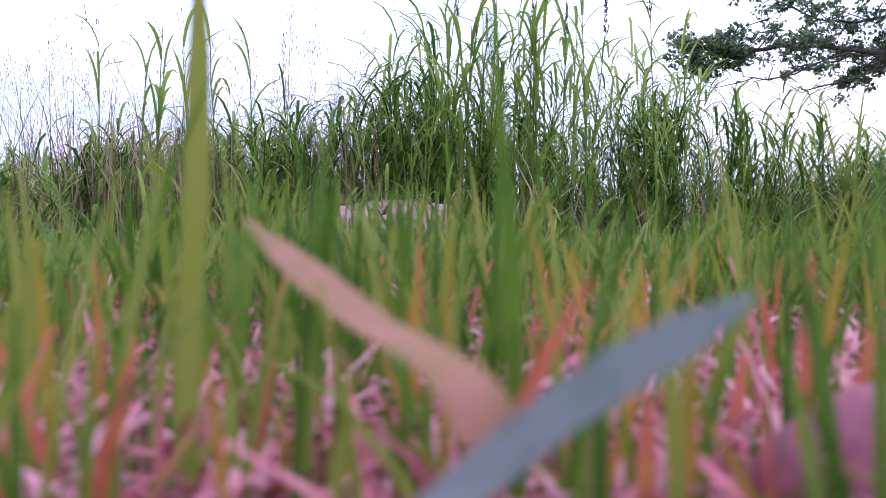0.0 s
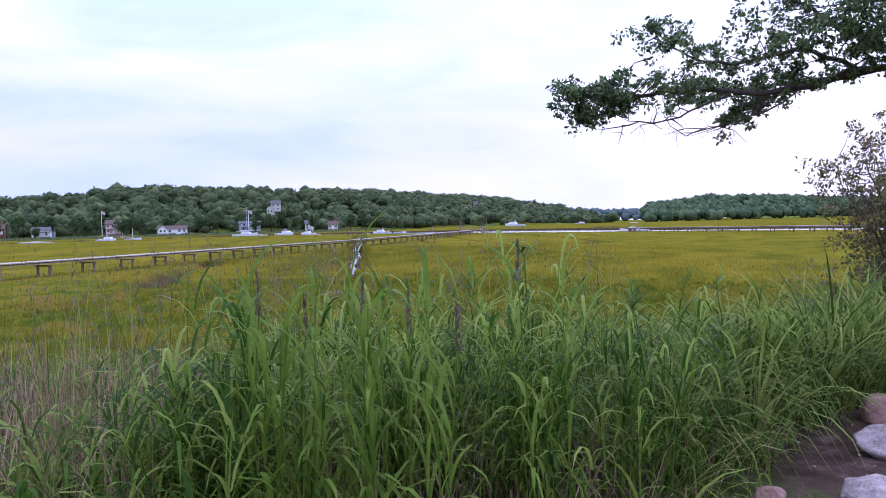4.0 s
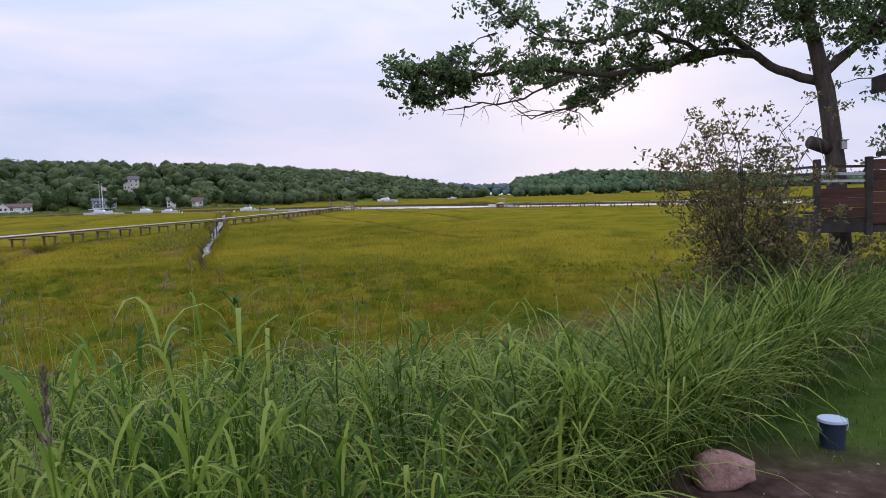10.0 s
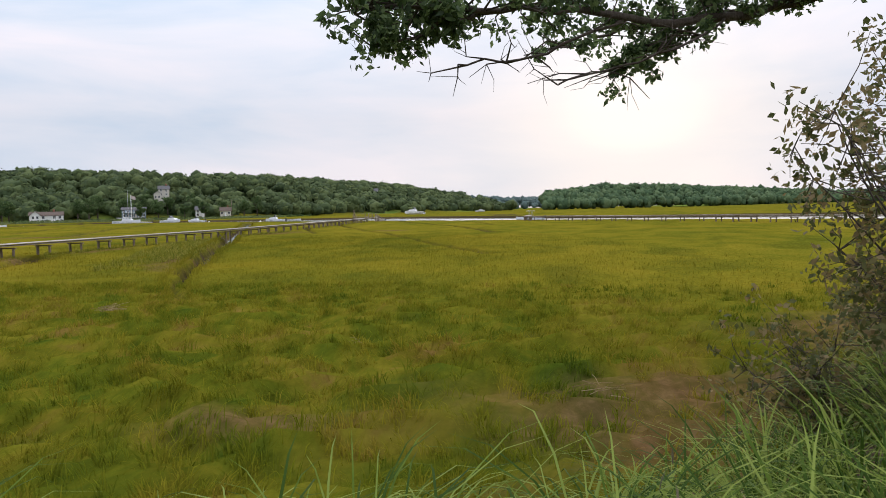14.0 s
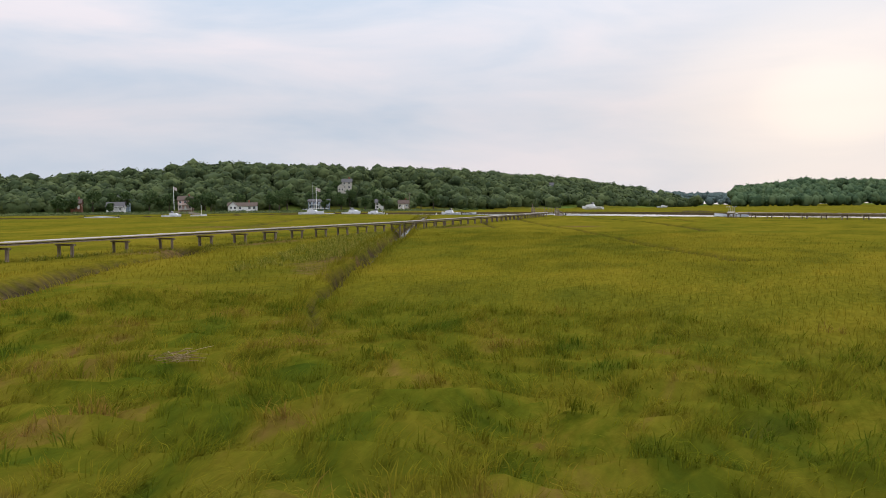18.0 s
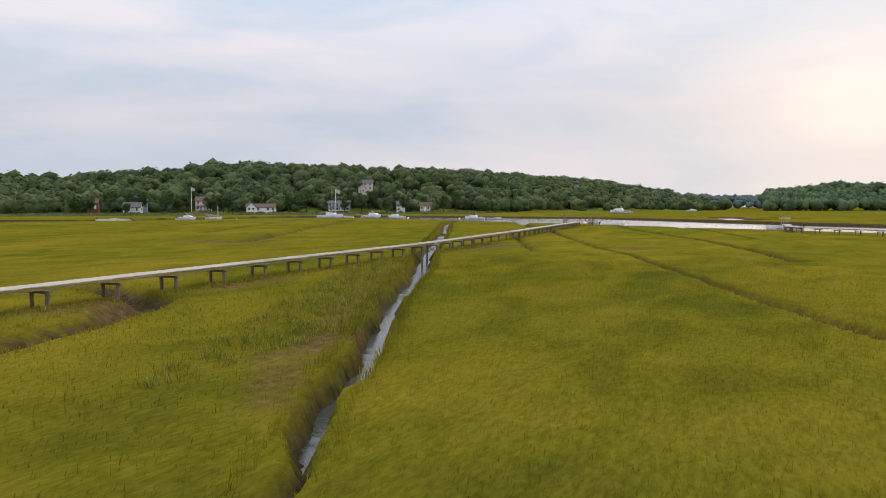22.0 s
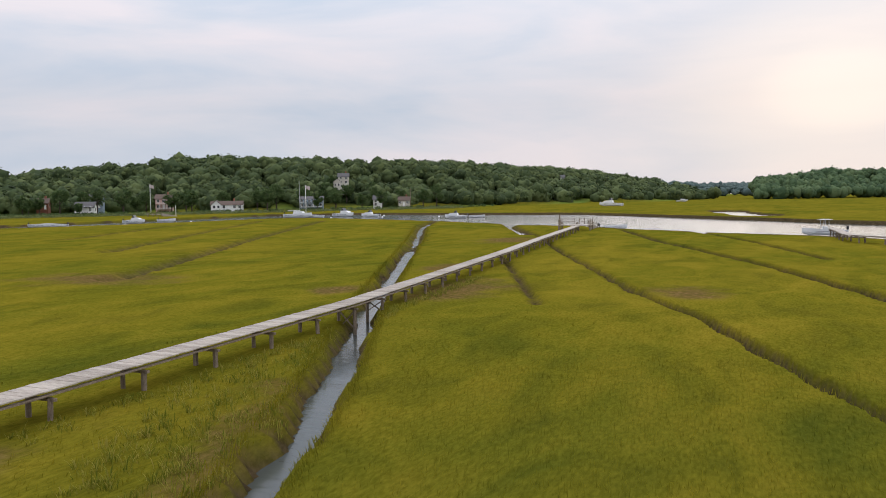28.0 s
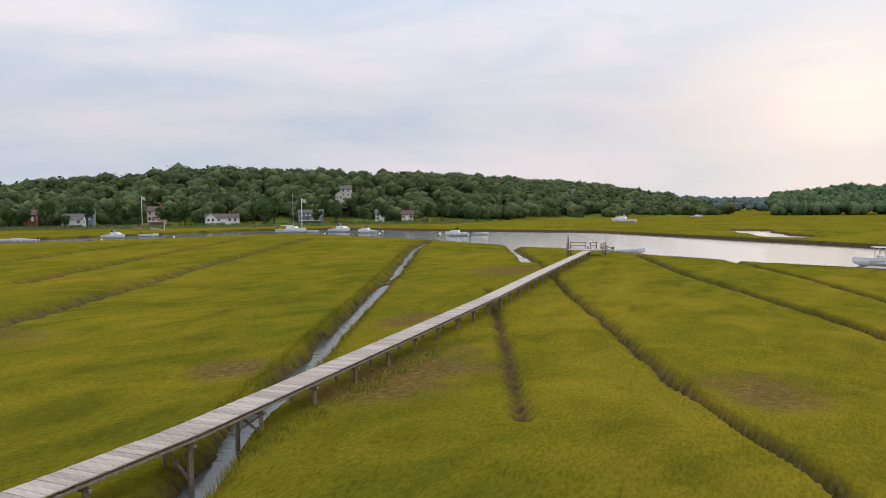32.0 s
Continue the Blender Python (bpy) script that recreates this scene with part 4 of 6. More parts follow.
pier_head(-47.1, 178.2, math.atan2(37, -4))
boat(-44.6, 198.0, 24, 5.2, "skiff", "white open boat moored at the pier float")
float_dock(-8.2, 172.5, 70, 3.2, 6.0, "low timber float moored beside a white boat")
boat(-8.6, 181.5, 196, 6.4, "console", "white centre console boat with canopy at a float")
for _x, _y, _r, _l, _k, _t in ((-208, 199, 20, 6.0, "skiff", "low white skiff moored near the far bank"), (-203, 201, 200, 5.5, "skiff", "low white skiff moored near the far bank"),
                               (-201, 227, 15, 7.0, "cuddy", "white cabin boat moored below the far houses"), (-198, 238, 5, 6.5, "skiff", "long white skiff moored below the far houses"),
                               (-176, 281, 10, 10.5, "sail", "white sailing boat with a bare mast, moored"), (-170, 284, 190, 6.0, "skiff", "white skiff moored beside the sailing boat"),
                               (-163, 292, 350, 9.0, "cuddy", "white motor cruiser with dark windscreen, moored"), (-148, 286, 180, 7.0, "cuddy", "white cabin boat under a cover, moored"),
                               (-107, 268, 185, 7.0, "cuddy", "white cabin boat moored in midstream"), (-103, 276, 10, 5.0, "skiff", "white skiff moored in midstream")):
    boat(_x, _y, _r, _l, _k, _t)
boat(-90, 440, 170, 12, "cuddy", "white boat aground on the far marsh", z=0.25, tilt=4)
boat(-72, 620, 20, 8, "cuddy", "small white boat on the far creek", z=0.2)


def shore_landing(x, y, rz):
    """A short landing on posts with a sloping ramp and a float, below the far houses."""
    top = tagged(new("landing"), "weathered landing with a sloping ramp below the far houses", "landing")
    top.matrix_world = pose(x, y, 0, rz=rz)
    for i in range(14):
        part("plank", box_bm(0.42, 1.8, 0.06, (i * 0.45, 0, 1.1)), M_DECK, top)
    for i in range(4):
        for v in (-0.8, 0.8):
            part("post", beam_bm((i * 1.9, v, -1.2), (i * 1.9, v, 1.9), 0.18, 0.18), M_POST, top)
    for v in (-0.85, 0.85):
        part("rail", beam_bm((-0.2, v, 1.8), (6.1, v, 1.8), 0.08, 0.08), M_POST, top)
    part("ramp", beam_bm((0, 0, 1.05), (-6.0, 0, WATER_Z + 0.35), 0.1, 1.1), M_DECK, top)
    part("float_deck", box_bm(5.0, 2.2, 0.4, (-8.2, 0, WATER_Z + 0.15), 0.03), M_DECK, top)
    part("marker_pole", beam_bm((-5.9, 1.4, -1.2), (-5.9, 1.4, 4.6), 0.2, 0.2, 0.02), M_WHITE, top, "white marker pole")
    return top


shore_landing(-238, 277, 205)


def buoy_bm():
    bm = bmesh.new()
    bmesh.ops.create_uvsphere(bm, u_segments=12, v_segments=8, radius=0.35)
    for v in bm.verts:
        v.co.z *= 0.8
    return bm


for _x, _y in ((-186, 236), (-158, 275), (-140, 280), (-120, 284), (-192, 215), (-60, 236), (-150, 300)):
    b = part("mooring_buoy", merge(buoy_bm(), beam_bm((0, 0, 0.1), (0, 0, 0.55), 0.06, 0.06)), M_WHITE)
    b.location = (_x, _y, WATER_Z + 0.08)
    tagged(b, "round white mooring buoy floating on the river", "buoy", "mooring buoys")


# ---- houses on the far shore ----
def gable_bm(w, d, h, rise, over=0.45, thick=0.18):
    """A pitched roof with overhanging eaves, ridge along x."""
    bm = bmesh.new()
    y = d / 2 + over
    drop = rise * over / (d / 2)
    out = [(-y, h - drop), (0, h + rise), (y, h - drop), (y, h - drop + thick), (0, h + rise + thick), (-y, h - drop + thick)]
    a = [bm.verts.new((-w / 2 - over, p, z)) for p, z in out]
    b = [bm.verts.new((w / 2 + over, p, z)) for p, z in out]
    for i in range(6):
        j = (i + 1) % 6
        bm.faces.new((a[i], a[j], b[j], b[i]))
    for r in (a, b):
        bm.faces.new((r[0], r[1], r[4], r[5]))
        bm.faces.new((r[1], r[2], r[3], r[4]))
    bmesh.ops.recalc_face_normals(bm, faces=bm.faces)
    return bm


def body_bm(w, d, h, rise):
    """House walls with gable ends, sunk a little into the ground."""
    bm = bmesh.new()
    prof = [(-d / 2, -4.0), (d / 2, -4.0), (d / 2, h), (0, h + rise), (-d / 2, h)]
    a = [bm.verts.new((-w / 2, p, z)) for p, z in prof]
    b = [bm.verts.new((w / 2, p, z)) for p, z in prof]
    bm.faces.new(a)
    bm.faces.new(list(reversed(b)))
    for i in range(5):
        j = (i + 1) % 5
        bm.faces.new((a[j], a[i], b[i], b[j]))
    bmesh.ops.recalc_face_normals(bm, faces=bm.faces)
    return bm


def house(x, y, z, rz, w, d, h, rise, wall, roof, label, storeys=1, cols=4, chimney=True, porch=False, wing=None):
    top = tagged(new("house"), label, "house", "houses on the far shore")
    top.matrix_world = pose(x, y, z, rz=rz)
    part("wall", body_bm(w, d, h, rise), wall, top)
    r = part("roof", gable_bm(w, d, h, rise), roof, top)
    if chimney:
        part("chimney", box_bm(0.8, 0.8, 1.8, (w * 0.22, 0.3, h + rise + 0.4), 0.04), M_BRICK, r, "brick chimney")
    sh = h / storeys
    for s in range(storeys):
        for c in range(cols):
            u = -w / 2 + w * (c + 0.5) / cols
            if s == 0 and c == cols // 2:
                part("door", box_bm(1.0, 0.08, 2.05, (u, -d / 2 - 0.03, 1.03), 0.02), M_WHITE, top)
                continue
            win = part("window", box_bm(1.25, 0.10, 1.5, (u, -d / 2 - 0.03, s * sh + sh * 0.58), 0.02), M_WHITE, top)
            for q in (-1, 1):
                part("pane", box_bm(0.5, 0.04, 1.3, (u + q * 0.29, -d / 2 - 0.09, s * sh + sh * 0.58)), M_GLASS, win)
    for q in (-1, 1):
        win = part("window", box_bm(0.10, 1.1, 1.4, (q * (w / 2 + 0.03), 0, h * 0.6), 0.02), M_WHITE, top)
        part("pane", box_bm(0.04, 0.9, 1.2, (q * (w / 2 + 0.09), 0, h * 0.6)), M_GLASS, win)
    if porch:
        p = part("porch", merge(box_bm(w * 0.9, 2.4, 0.3, (0, -d / 2 - 1.2, 0.3)), box_bm(w * 0.92, 2.6, 0.14, (0, -d / 2 - 1.25, 2.75))), M_WHITE, top)
        for c in range(5):
            part("porch_post", beam_bm((-w * 0.42 + c * w * 0.21, -d / 2 - 2.2, 0.3), (-w * 0.42 + c * w * 0.21, -d / 2 - 2.2, 2.7), 0.16, 0.16), M_WHITE, p)
    if wing:
        ww, dd, hh, rr, u = wing
        part("wing_wall", merge(body_bm(dd, ww, hh, rr)), wall, top)
        k = part("wing_roof", gable_bm(dd, ww, hh, rr), roof, top)
        for o in top.children:
            if o.name.startswith("wing_"):
                o.matrix_local = pose(u, -dd / 2 + 1.0, 0, rz=90)
        for q in (-1, 1):
            win = part("window", box_bm(1.1, 0.10, 1.4, (u + q * ww * 0.22, -dd + 0.94, hh * 0.55), 0.02), M_WHITE, top)
            part("pane", box_bm(0.9, 0.04, 1.2, (u + q * ww * 0.22, -dd + 0.87, hh * 0.55)), M_GLASS, win)
    return top


house(-301, 295, 1.6, 38, 8, 7, 2.6, 2.3, M_WHITE, M_ROOF, "small white cottage with a grey roof and porch", porch=True, cols=3, chimney=False)
house(-320, 318, 3.6, 38, 6, 6, 4.6, 2.2, M_BLUEGREY, M_ROOF, "grey two-storey house among the shore trees", storeys=2, cols=2)
house(-326, 293, 3.4, 40, 5, 5, 3.0, 2.0, M_BROWNHOUSE, M_ROOFBROWN, "red-brown house half hidden by trees", cols=2)
house(-285, 327, 2.4, 36, 7.5, 7, 5.2, 2.0, M_PINKHOUSE, M_ROOFBROWN, "pink two-storey house with a brown roof and chimney", storeys=2, cols=3, porch=True)
house(-261, 344, 1.7, 33, 15, 7, 2.5, 1.7, M_WHITE, M_ROOFBROWN, "long low white house with a brown gabled roof", cols=6, wing=(4.5, 5.0, 2.7, 1.9, -4.8))
house(-234, 378, 2.0, 30, 12, 7, 4.4, 1.2, M_BLUEGREY, M_ROOF, "blue-grey house with a long low grey roof", storeys=2, cols=6, chimney=False, porch=True)
house(-259, 452, 12.5, 28, 6.5, 6, 7.6, 2.0, M_CREAM, M_ROOF, "tall cream house standing high among the hill trees", storeys=3, cols=2, wing=(4.5, 6.0, 4.4, 1.6, -3.8))
house(-212, 410, 1.8, 26, 5, 6, 3.8, 2.0, M_WHITE, M_ROOF, "small white house with a steep grey roof", storeys=2, cols=2, chimney=False)
house(-201, 420, 1.8, 24, 6, 5, 3.2, 1.8, M_CREAM, M_ROOFBROWN, "small cream boathouse beside a tall post", cols=3)
house(-184, 652, 15, 15, 6, 6, 4.6, 2.0, M_WHITE, M_ROOF, "white house high on the wooded slope", storeys=2, cols=2, chimney=False)
house(-172, 657, 16.0, 15, 6, 6, 5.0, 2.0, M_WHITE, M_ROOF, "white gabled house high on the wooded slope", storeys=2, cols=2, chimney=False)


def pole(x, y, z, h, label, flag=False):
    top = tagged(new("flagpole" if flag else "utility_pole"), label, "pole")
    top.location = (x, y, z)
    part("shaft", beam_bm((0, 0, -0.5), (0, 0, h), 0.22, 0.22, 0.03), M_WHITE if flag else M_POST, top)
    if flag:
        n, bm = 7, bmesh.new()
        rows = [[bm.verts.new((0.1 + i * 0.35, 0.15 * math.sin(i * 1.3), h - 0.15 - j * 0.75 - 0.1 * i)) for i in range(n)] for j in range(3)]
        for a, b in zip(rows[:-1], rows[1:]):
            for i in range(n - 1):
                bm.faces.new((a[i], a[i + 1], b[i + 1], b[i]))
        part("flag", bm, M_FLAG, top, "drooping faded flag")
    else:
        part("crossarm", box_bm(1.8, 0.12, 0.14, (0, 0, h - 0.6)), M_POST, top)


pole(-196, 316, 0.4, 12, "white flagpole with a faded flag on the shore", True)
pole(-197, 420, 1.5, 10, "weathered timber utility pole beside the boathouse")
pole(-283, 316, 1.5, 13, "slim flagpole before the shore houses", True)


def leaf_cloud(centres, radius, count, size, seed, squash=0.8, droop=0.3):
    """Small pointed leaves strewn round given centres: verts and faces."""
    rs = np.random.RandomState(seed)
    centres = np.asarray(centres, float)
    n = len(centres) * count
    d = rs.normal(0, 1, (n, 3))
    d /= np.linalg.norm(d, axis=1)[:, None]
    r = np.asarray(radius, float) * np.ones(len(centres))
    p = np.repeat(centres, count, 0) + d * (np.repeat(r, count) * rs.uniform(0.15, 1, n) ** 0.6)[:, None] * [1, 1, squash]
    a = rs.normal(0, 1, (n, 3)) + d * 0.6
    a[:, 2] -= droop
    a /= np.linalg.norm(a, axis=1)[:, None]
    b = np.cross(a, rs.normal(0, 1, (n, 3)))
    b /= np.linalg.norm(b, axis=1)[:, None] + 1e-9
    c = np.cross(a, b)
    s = (size * rs.uniform(0.6, 1.35, n))[:, None]
    v = np.stack([p - a * s * 0.5, p - a * s * 0.05 + b * s * 0.30, p + a * s * 0.6 + c * s * 0.08, p - a * s * 0.05 - b * s * 0.30], 1).reshape(-1, 3)
    return v, np.arange(4 * n).reshape(n, 4)


def tube(points, radii, sides=8):
    """A tapered limb along given points."""
    bm = bmesh.new()
    rings = []
    pts = [Vector(p) for p in points]
    for i, (p, r) in enumerate(zip(pts, radii)):
        d = (pts[min(i + 1, len(pts) - 1)] - pts[max(i - 1, 0)]).normalized()
        u = d.orthogonal().normalized() if i == 0 else (u - d * u.dot(d)).normalized()
        w = d.cross(u)
        rings.append([bm.verts.new(p + (u * math.cos(k * 2 * math.pi / sides) + w * math.sin(k * 2 * math.pi / sides)) * r) for k in range(sides)])
    for a, b in zip(rings[:-1], rings[1:]):
        for k in range(sides):
            bm.faces.new((a[k], a[(k + 1) % sides], b[(k + 1) % sides], b[k]))
    bm.faces.new(list(reversed(rings[0])))
    bm.faces.new(rings[-1])
    for f in bm.faces:
        f.smooth = True
    return bm


def soften(pts, n=4, wobble=0.0, seed=0):
    """More points along a run, gently bent."""
    rs = random.Random(seed)
    out = []
    pts = [Vector(p) for p in pts]
    for i in range(len(pts) - 1):
        p0, p1, p2, p3 = pts[max(i - 1, 0)], pts[i], pts[i + 1], pts[min(i + 2, len(pts) - 1)]
        for k in range(n):
            t = k / n
            q = 0.5 * ((2 * p1) + (p2 - p0) * t + (2 * p0 - 5 * p1 + 4 * p2 - p3) * t * t + (3 * p1 - p0 - 3 * p2 + p3) * t ** 3)
            if k and wobble:
                q += Vector((rs.uniform(-1, 1), rs.uniform(-1, 1), rs.uniform(-1, 1))) * wobble
            out.append(q)
    out.append(pts[-1])
    return out


def shore_tree(x, y, h, seed, label):
    """A broad tree by the far houses: trunk, limbs and a crown of leaf clumps."""
    rs = np.random.RandomState(seed)
    z = float(ground_z(x, y))
    top = tagged(new("tree"), label, "tree", "trees among the far houses")
    top.location = (x, y, z)
    part("trunk", tube([(0, 0, -0.3), (0.1, 0, h * 0.25), (0.0, 0.2, h * 0.6)], [h * 0.03, h * 0.024, h * 0.012]), M_BARK, top)
    for k in range(4):
        a = k * 1.6 + seed
        part("limb", tube([(0.05, 0, h * (0.25 + 0.07 * k)), (math.cos(a) * h * 0.14, math.sin(a) * h * 0.14, h * (0.42 + 0.07 * k)), (math.cos(a) * h * 0.24, math.sin(a) * h * 0.24, h * (0.5 + 0.09 * k))], [h * 0.014, h * 0.009, h * 0.004], 6), M_BARK, top)
    c = rs.normal(0, 1, (26, 3))
    c /= np.linalg.norm(c, axis=1)[:, None]
    c = c * [h * 0.27, h * 0.27, h * 0.30] * rs.uniform(0.5, 1, (26, 1)) + [0, 0, h * 0.62]
    v, f = leaf_cloud(c, h * 0.12, 90, 0.62, seed)
    ob = new("crown", mesh_from("crown", v, f, M_WOODLEAF))
    ob.parent = top


M_WOODLEAF = material("broad_leaves", [(0.036, 0.070, 0.022), (0.072, 0.125, 0.038), (0.13, 0.18, 0.06)], 0.3, island=0.5, trans=0.25)
for _i, (_x, _y, _h) in enumerate(((-308, 287, 13), (-292, 308, 14), (-289, 313, 9), (-276, 322, 11), (-271, 330, 12), (-243, 352, 13), (-247, 365, 15), (-222, 382, 11), (-225, 369, 9), (-205, 402, 11), (-216, 399, 9), (-250, 440, 13), (-264, 441, 12), (-193, 428, 12), (-190, 440, 14), (-318, 279, 8), (-330, 285, 10), (-296, 287, 6), (-309, 300, 12), (-312, 311, 13), (-280, 336, 13), (-294, 324, 12), (-270, 352, 12), (-253, 357, 12), (-228, 392, 13), (-243, 384, 14), (-206, 428, 12), (-219, 418, 13), (-268, 452, 13), (-252, 446, 11), (-245, 462, 12), (-256, 436, 10), (-259, 428, 11), (-333, 300, 11), (-321, 287, 9))):
    shore_tree(_x, _y, _h, 60 + _i, "broad green tree standing among the shore houses")


def bushes(name, spots, size, label, seed, mat, leaves=60):
    v, f = leaf_cloud(np.asarray(spots) + [0, 0, size * 0.4], size, leaves, size * 0.32, seed, 0.7)
    return tagged(new(name, mesh_from(name, v, f, mat)), label, "bushes", kind="stuff")


_rs = np.random.RandomState(3)
_t = _rs.uniform(0, 1, 260)
_bx = np.interp(_t, (0, 0.2, 0.4, 0.6, 0.8, 1), (-330, -300, -268, -232, -205, -170)) + _rs.uniform(-6, 6, 260)
_by = np.interp(_t, (0, 0.2, 0.4, 0.6, 0.8, 1), (262, 283, 326, 366, 402, 470)) + _rs.uniform(-7, 7, 260)
bushes("shore_bushes", np.stack([_bx, _by, ground_z(_bx, _by)], 1), 1.6, "low green bushes along the far shore gardens", 8, M_WOODLEAF)

M_SHOREREED = material("shore_reed", [(0.10, 0.135, 0.045), (0.16, 0.20, 0.07), (0.23, 0.26, 0.11)], 0.2, island=0.5, trans=0.3)
_t = _rs.uniform(0, 1, 900)
_bx = np.interp(_t, (0, 0.25, 0.5, 0.75, 1), (-320, -282, -240, -206, -168)) + _rs.normal(0, 4, 900)
_by = np.interp(_t, (0, 0.25, 0.5, 0.75, 1), (235, 278, 322, 366, 420)) + _rs.normal(0, 5, 900)
bushes("shore_reeds", np.stack([_bx, _by, ground_z(_bx, _by)], 1), 1.25, "pale green reeds between the river and the far gardens", 9, M_SHOREREED, 26)

# ---- the bank: oak, shrub, raised deck ----
def oak():
    """The spreading oak: trunk, limbs, twigs and leaves."""
    top = tagged(new("oak_tree"), "spreading oak with dark bark and a long low limb", "tree")
    trunk = [(5.6, 19.2, 0.5), (5.5, 19.2, 1.2), (5.4, 19.2, 2.3), (5.4, 19.35, 3.4), (5.3, 19.5, 4.6), (5.2, 19.6, 5.3), (5.0, 19.65, 6.2), (4.9, 19.7, 7.0), (4.8, 19.9, 8.2), (4.6, 20.1, 9.4)]
    part("trunk", tube(soften(trunk, 4, 0.012, 1), list(np.interp(np.linspace(0, 1, 37), (0, 0.06, 0.2, 0.5, 0.75, 1), (0.36, 0.25, 0.185, 0.155, 0.10, 0.03))), 12), M_BARK, top)
    part("limb_stub", tube([(5.28, 19.35, 3.66), (5.02, 19.25, 3.76), (4.88, 19.2, 3.80)], [0.12, 0.13, 0.12], 10), M_BARK, top, "sawn-off limb stub")
    limbs = {
        "low": ([(5.26, 19.59, 4.95), (4.51, 19.80, 5.25), (4.00, 19.80, 5.58), (3.17, 20.00, 5.69), (1.99, 19.84, 5.40), (0.97, 19.47, 5.30), (-0.07, 18.60, 5.33), (-0.93, 17.77, 5.14), (-1.64, 17.15, 5.06), (-2.10, 16.93, 5.04), (-2.40, 16.8, 4.95)], 0.095),
        "rising": ([(4.26, 19.85, 5.44), (3.64, 20.07, 6.06), (2.85, 20.27, 6.59), (2.31, 20.18, 7.07), (1.43, 20.16, 7.58), (0.38, 19.45, 7.70)], 0.08),
        "mid": ([(3.17, 20.0, 5.69), (2.6, 19.7, 5.9), (1.8, 19.4, 6.1), (0.9, 19.2, 5.9), (-0.1, 19.0, 6.0), (-0.9, 19.0, 6.5)], 0.06),
        "back": ([(3.4, 19.95, 5.66), (2.4, 20.3, 5.6), (1.4, 20.8, 5.6), (0.5, 21.4, 5.6), (-0.6, 21.6, 5.4)], 0.06),
        "right": ([(5.25, 19.6, 5.1), (6.0, 19.9, 5.7), (6.6, 20.2, 6.2), (7.3, 20.7, 6.5), (8.3, 21.1, 6.9)], 0.11),
        "high": ([(5.0, 19.65, 6.4), (4.3, 19.2, 7.2), (3.4, 18.8, 7.9), (2.4, 18.4, 8.4)], 0.09),
        "high_right": ([(4.9, 19.7, 7.2), (5.8, 19.3, 7.9), (6.6, 19.0, 8.6)], 0.08),
        "drop": ([(1.99, 19.84, 5.40), (1.35, 19.9, 5.25), (0.85, 20.1, 5.02), (0.6, 20.2, 4.8)], 0.022),
        "dead": ([(0.6, 19.2, 5.32), (-0.08, 18.60, 4.95), (-0.71, 18.50, 4.72), (-1.52, 18.33, 4.66)], 0.022),
        "dead_long": ([(1.99, 19.84, 5.40), (1.32, 18.93, 4.88), (0.56, 18.89, 4.65), (-0.29, 18.73, 4.41)], 0.02),
        "tip_down": ([(-0.93, 17.77, 5.14), (-1.44, 17.43, 4.95), (-1.93, 17.1, 4.72), (-2.25, 16.9, 4.62)], 0.03),
    }
    rs = np.random.RandomState(11)
    twigs, clumps, radii = [], [], []
    for j, (name, (pts, r)) in enumerate(limbs.items()):
        run = soften(pts, 4, 0.05, j)
        part("limb", tube(run, list(np.linspace(r, 0.012, len(run))), 8), M_BARK, top)
        dead = name.startswith("dead")
        for i, p in enumerate(run):
            u = i / (len(run) - 1)
            if u < (0.30 if name in ("low", "right") else 0.2):
                continue
            for _ in range(3 if not dead else 2):
                if rs.rand() > (0.88 if not dead else 0.6):
                    continue
                d = Vector(rs.normal(0, 1, 3))
                d.z = abs(d.z) * 0.75 - (0.15 if name == "low" else 0.3)
                d.normalize()
                if name in ("drop", "tip_down"):
                    d *= 0.5
                ln = rs.uniform(0.25, 0.85)
                q = p + d * ln * 0.55 + Vector(rs.normal(0, 0.06, 3))
                e = p + d * ln + Vector((0, 0, -0.05)) + Vector(rs.normal(0, 0.08, 3))
                twigs.append(tube([p, q, e], [0.014, 0.009, 0.004], 4))
                if not dead:
                    clumps += [e[:], (q * 0.5 + e * 0.5)[:]]
                    radii += [rs.uniform(0.13, 0.25), rs.uniform(0.10, 0.18)]
                else:
                    for _k in range(2):
                        f = q + Vector(rs.normal(0, 0.2, 3))
                        twigs.append(tube([q, (q + f) / 2 + Vector(rs.normal(0, 0.03, 3)), f], [0.006, 0.004, 0.002], 4))
    # the dense upper crown
    for c, sx, sy, sz, n in (((4.5, 19.6, 7.0), 1.9, 1.3, 0.9, 110), ((3.0, 18.8, 7.9), 2.2, 1.4, 0.8, 100), ((6.8, 20.0, 7.2), 1.6, 1.3, 1.1, 100), ((7.6, 20.8, 5.2), 1.2, 0.8, 1.1, 34), ((4.8, 20.0, 9.0), 2.2, 1.6, 0.8, 60), ((2.6, 18.4, 6.6), 1.5, 0.9, 0.5, 50), ((6.9, 20.6, 3.6), 0.6, 0.5, 0.7, 14), ((6.2, 19.6, 6.0), 1.3, 0.9, 0.7, 70), ((3.6, 18.9, 6.3), 1.3, 0.8, 0.5, 50),
                            ((-0.6, 19.3, 6.35), 0.8, 0.6, 0.5, 9), ((1.4, 19.8, 6.7), 0.9, 0.7, 0.5, 12), ((3.9, 19.8, 7.1), 1.3, 0.9, 0.7, 24), ((6.9, 19.8, 6.3), 1.3, 0.9, 1.0, 44), ((3.4, 19.4, 5.95), 1.0, 0.7, 0.35, 26), ((4.6, 19.4, 6.25), 0.9, 0.7, 0.5, 26)):
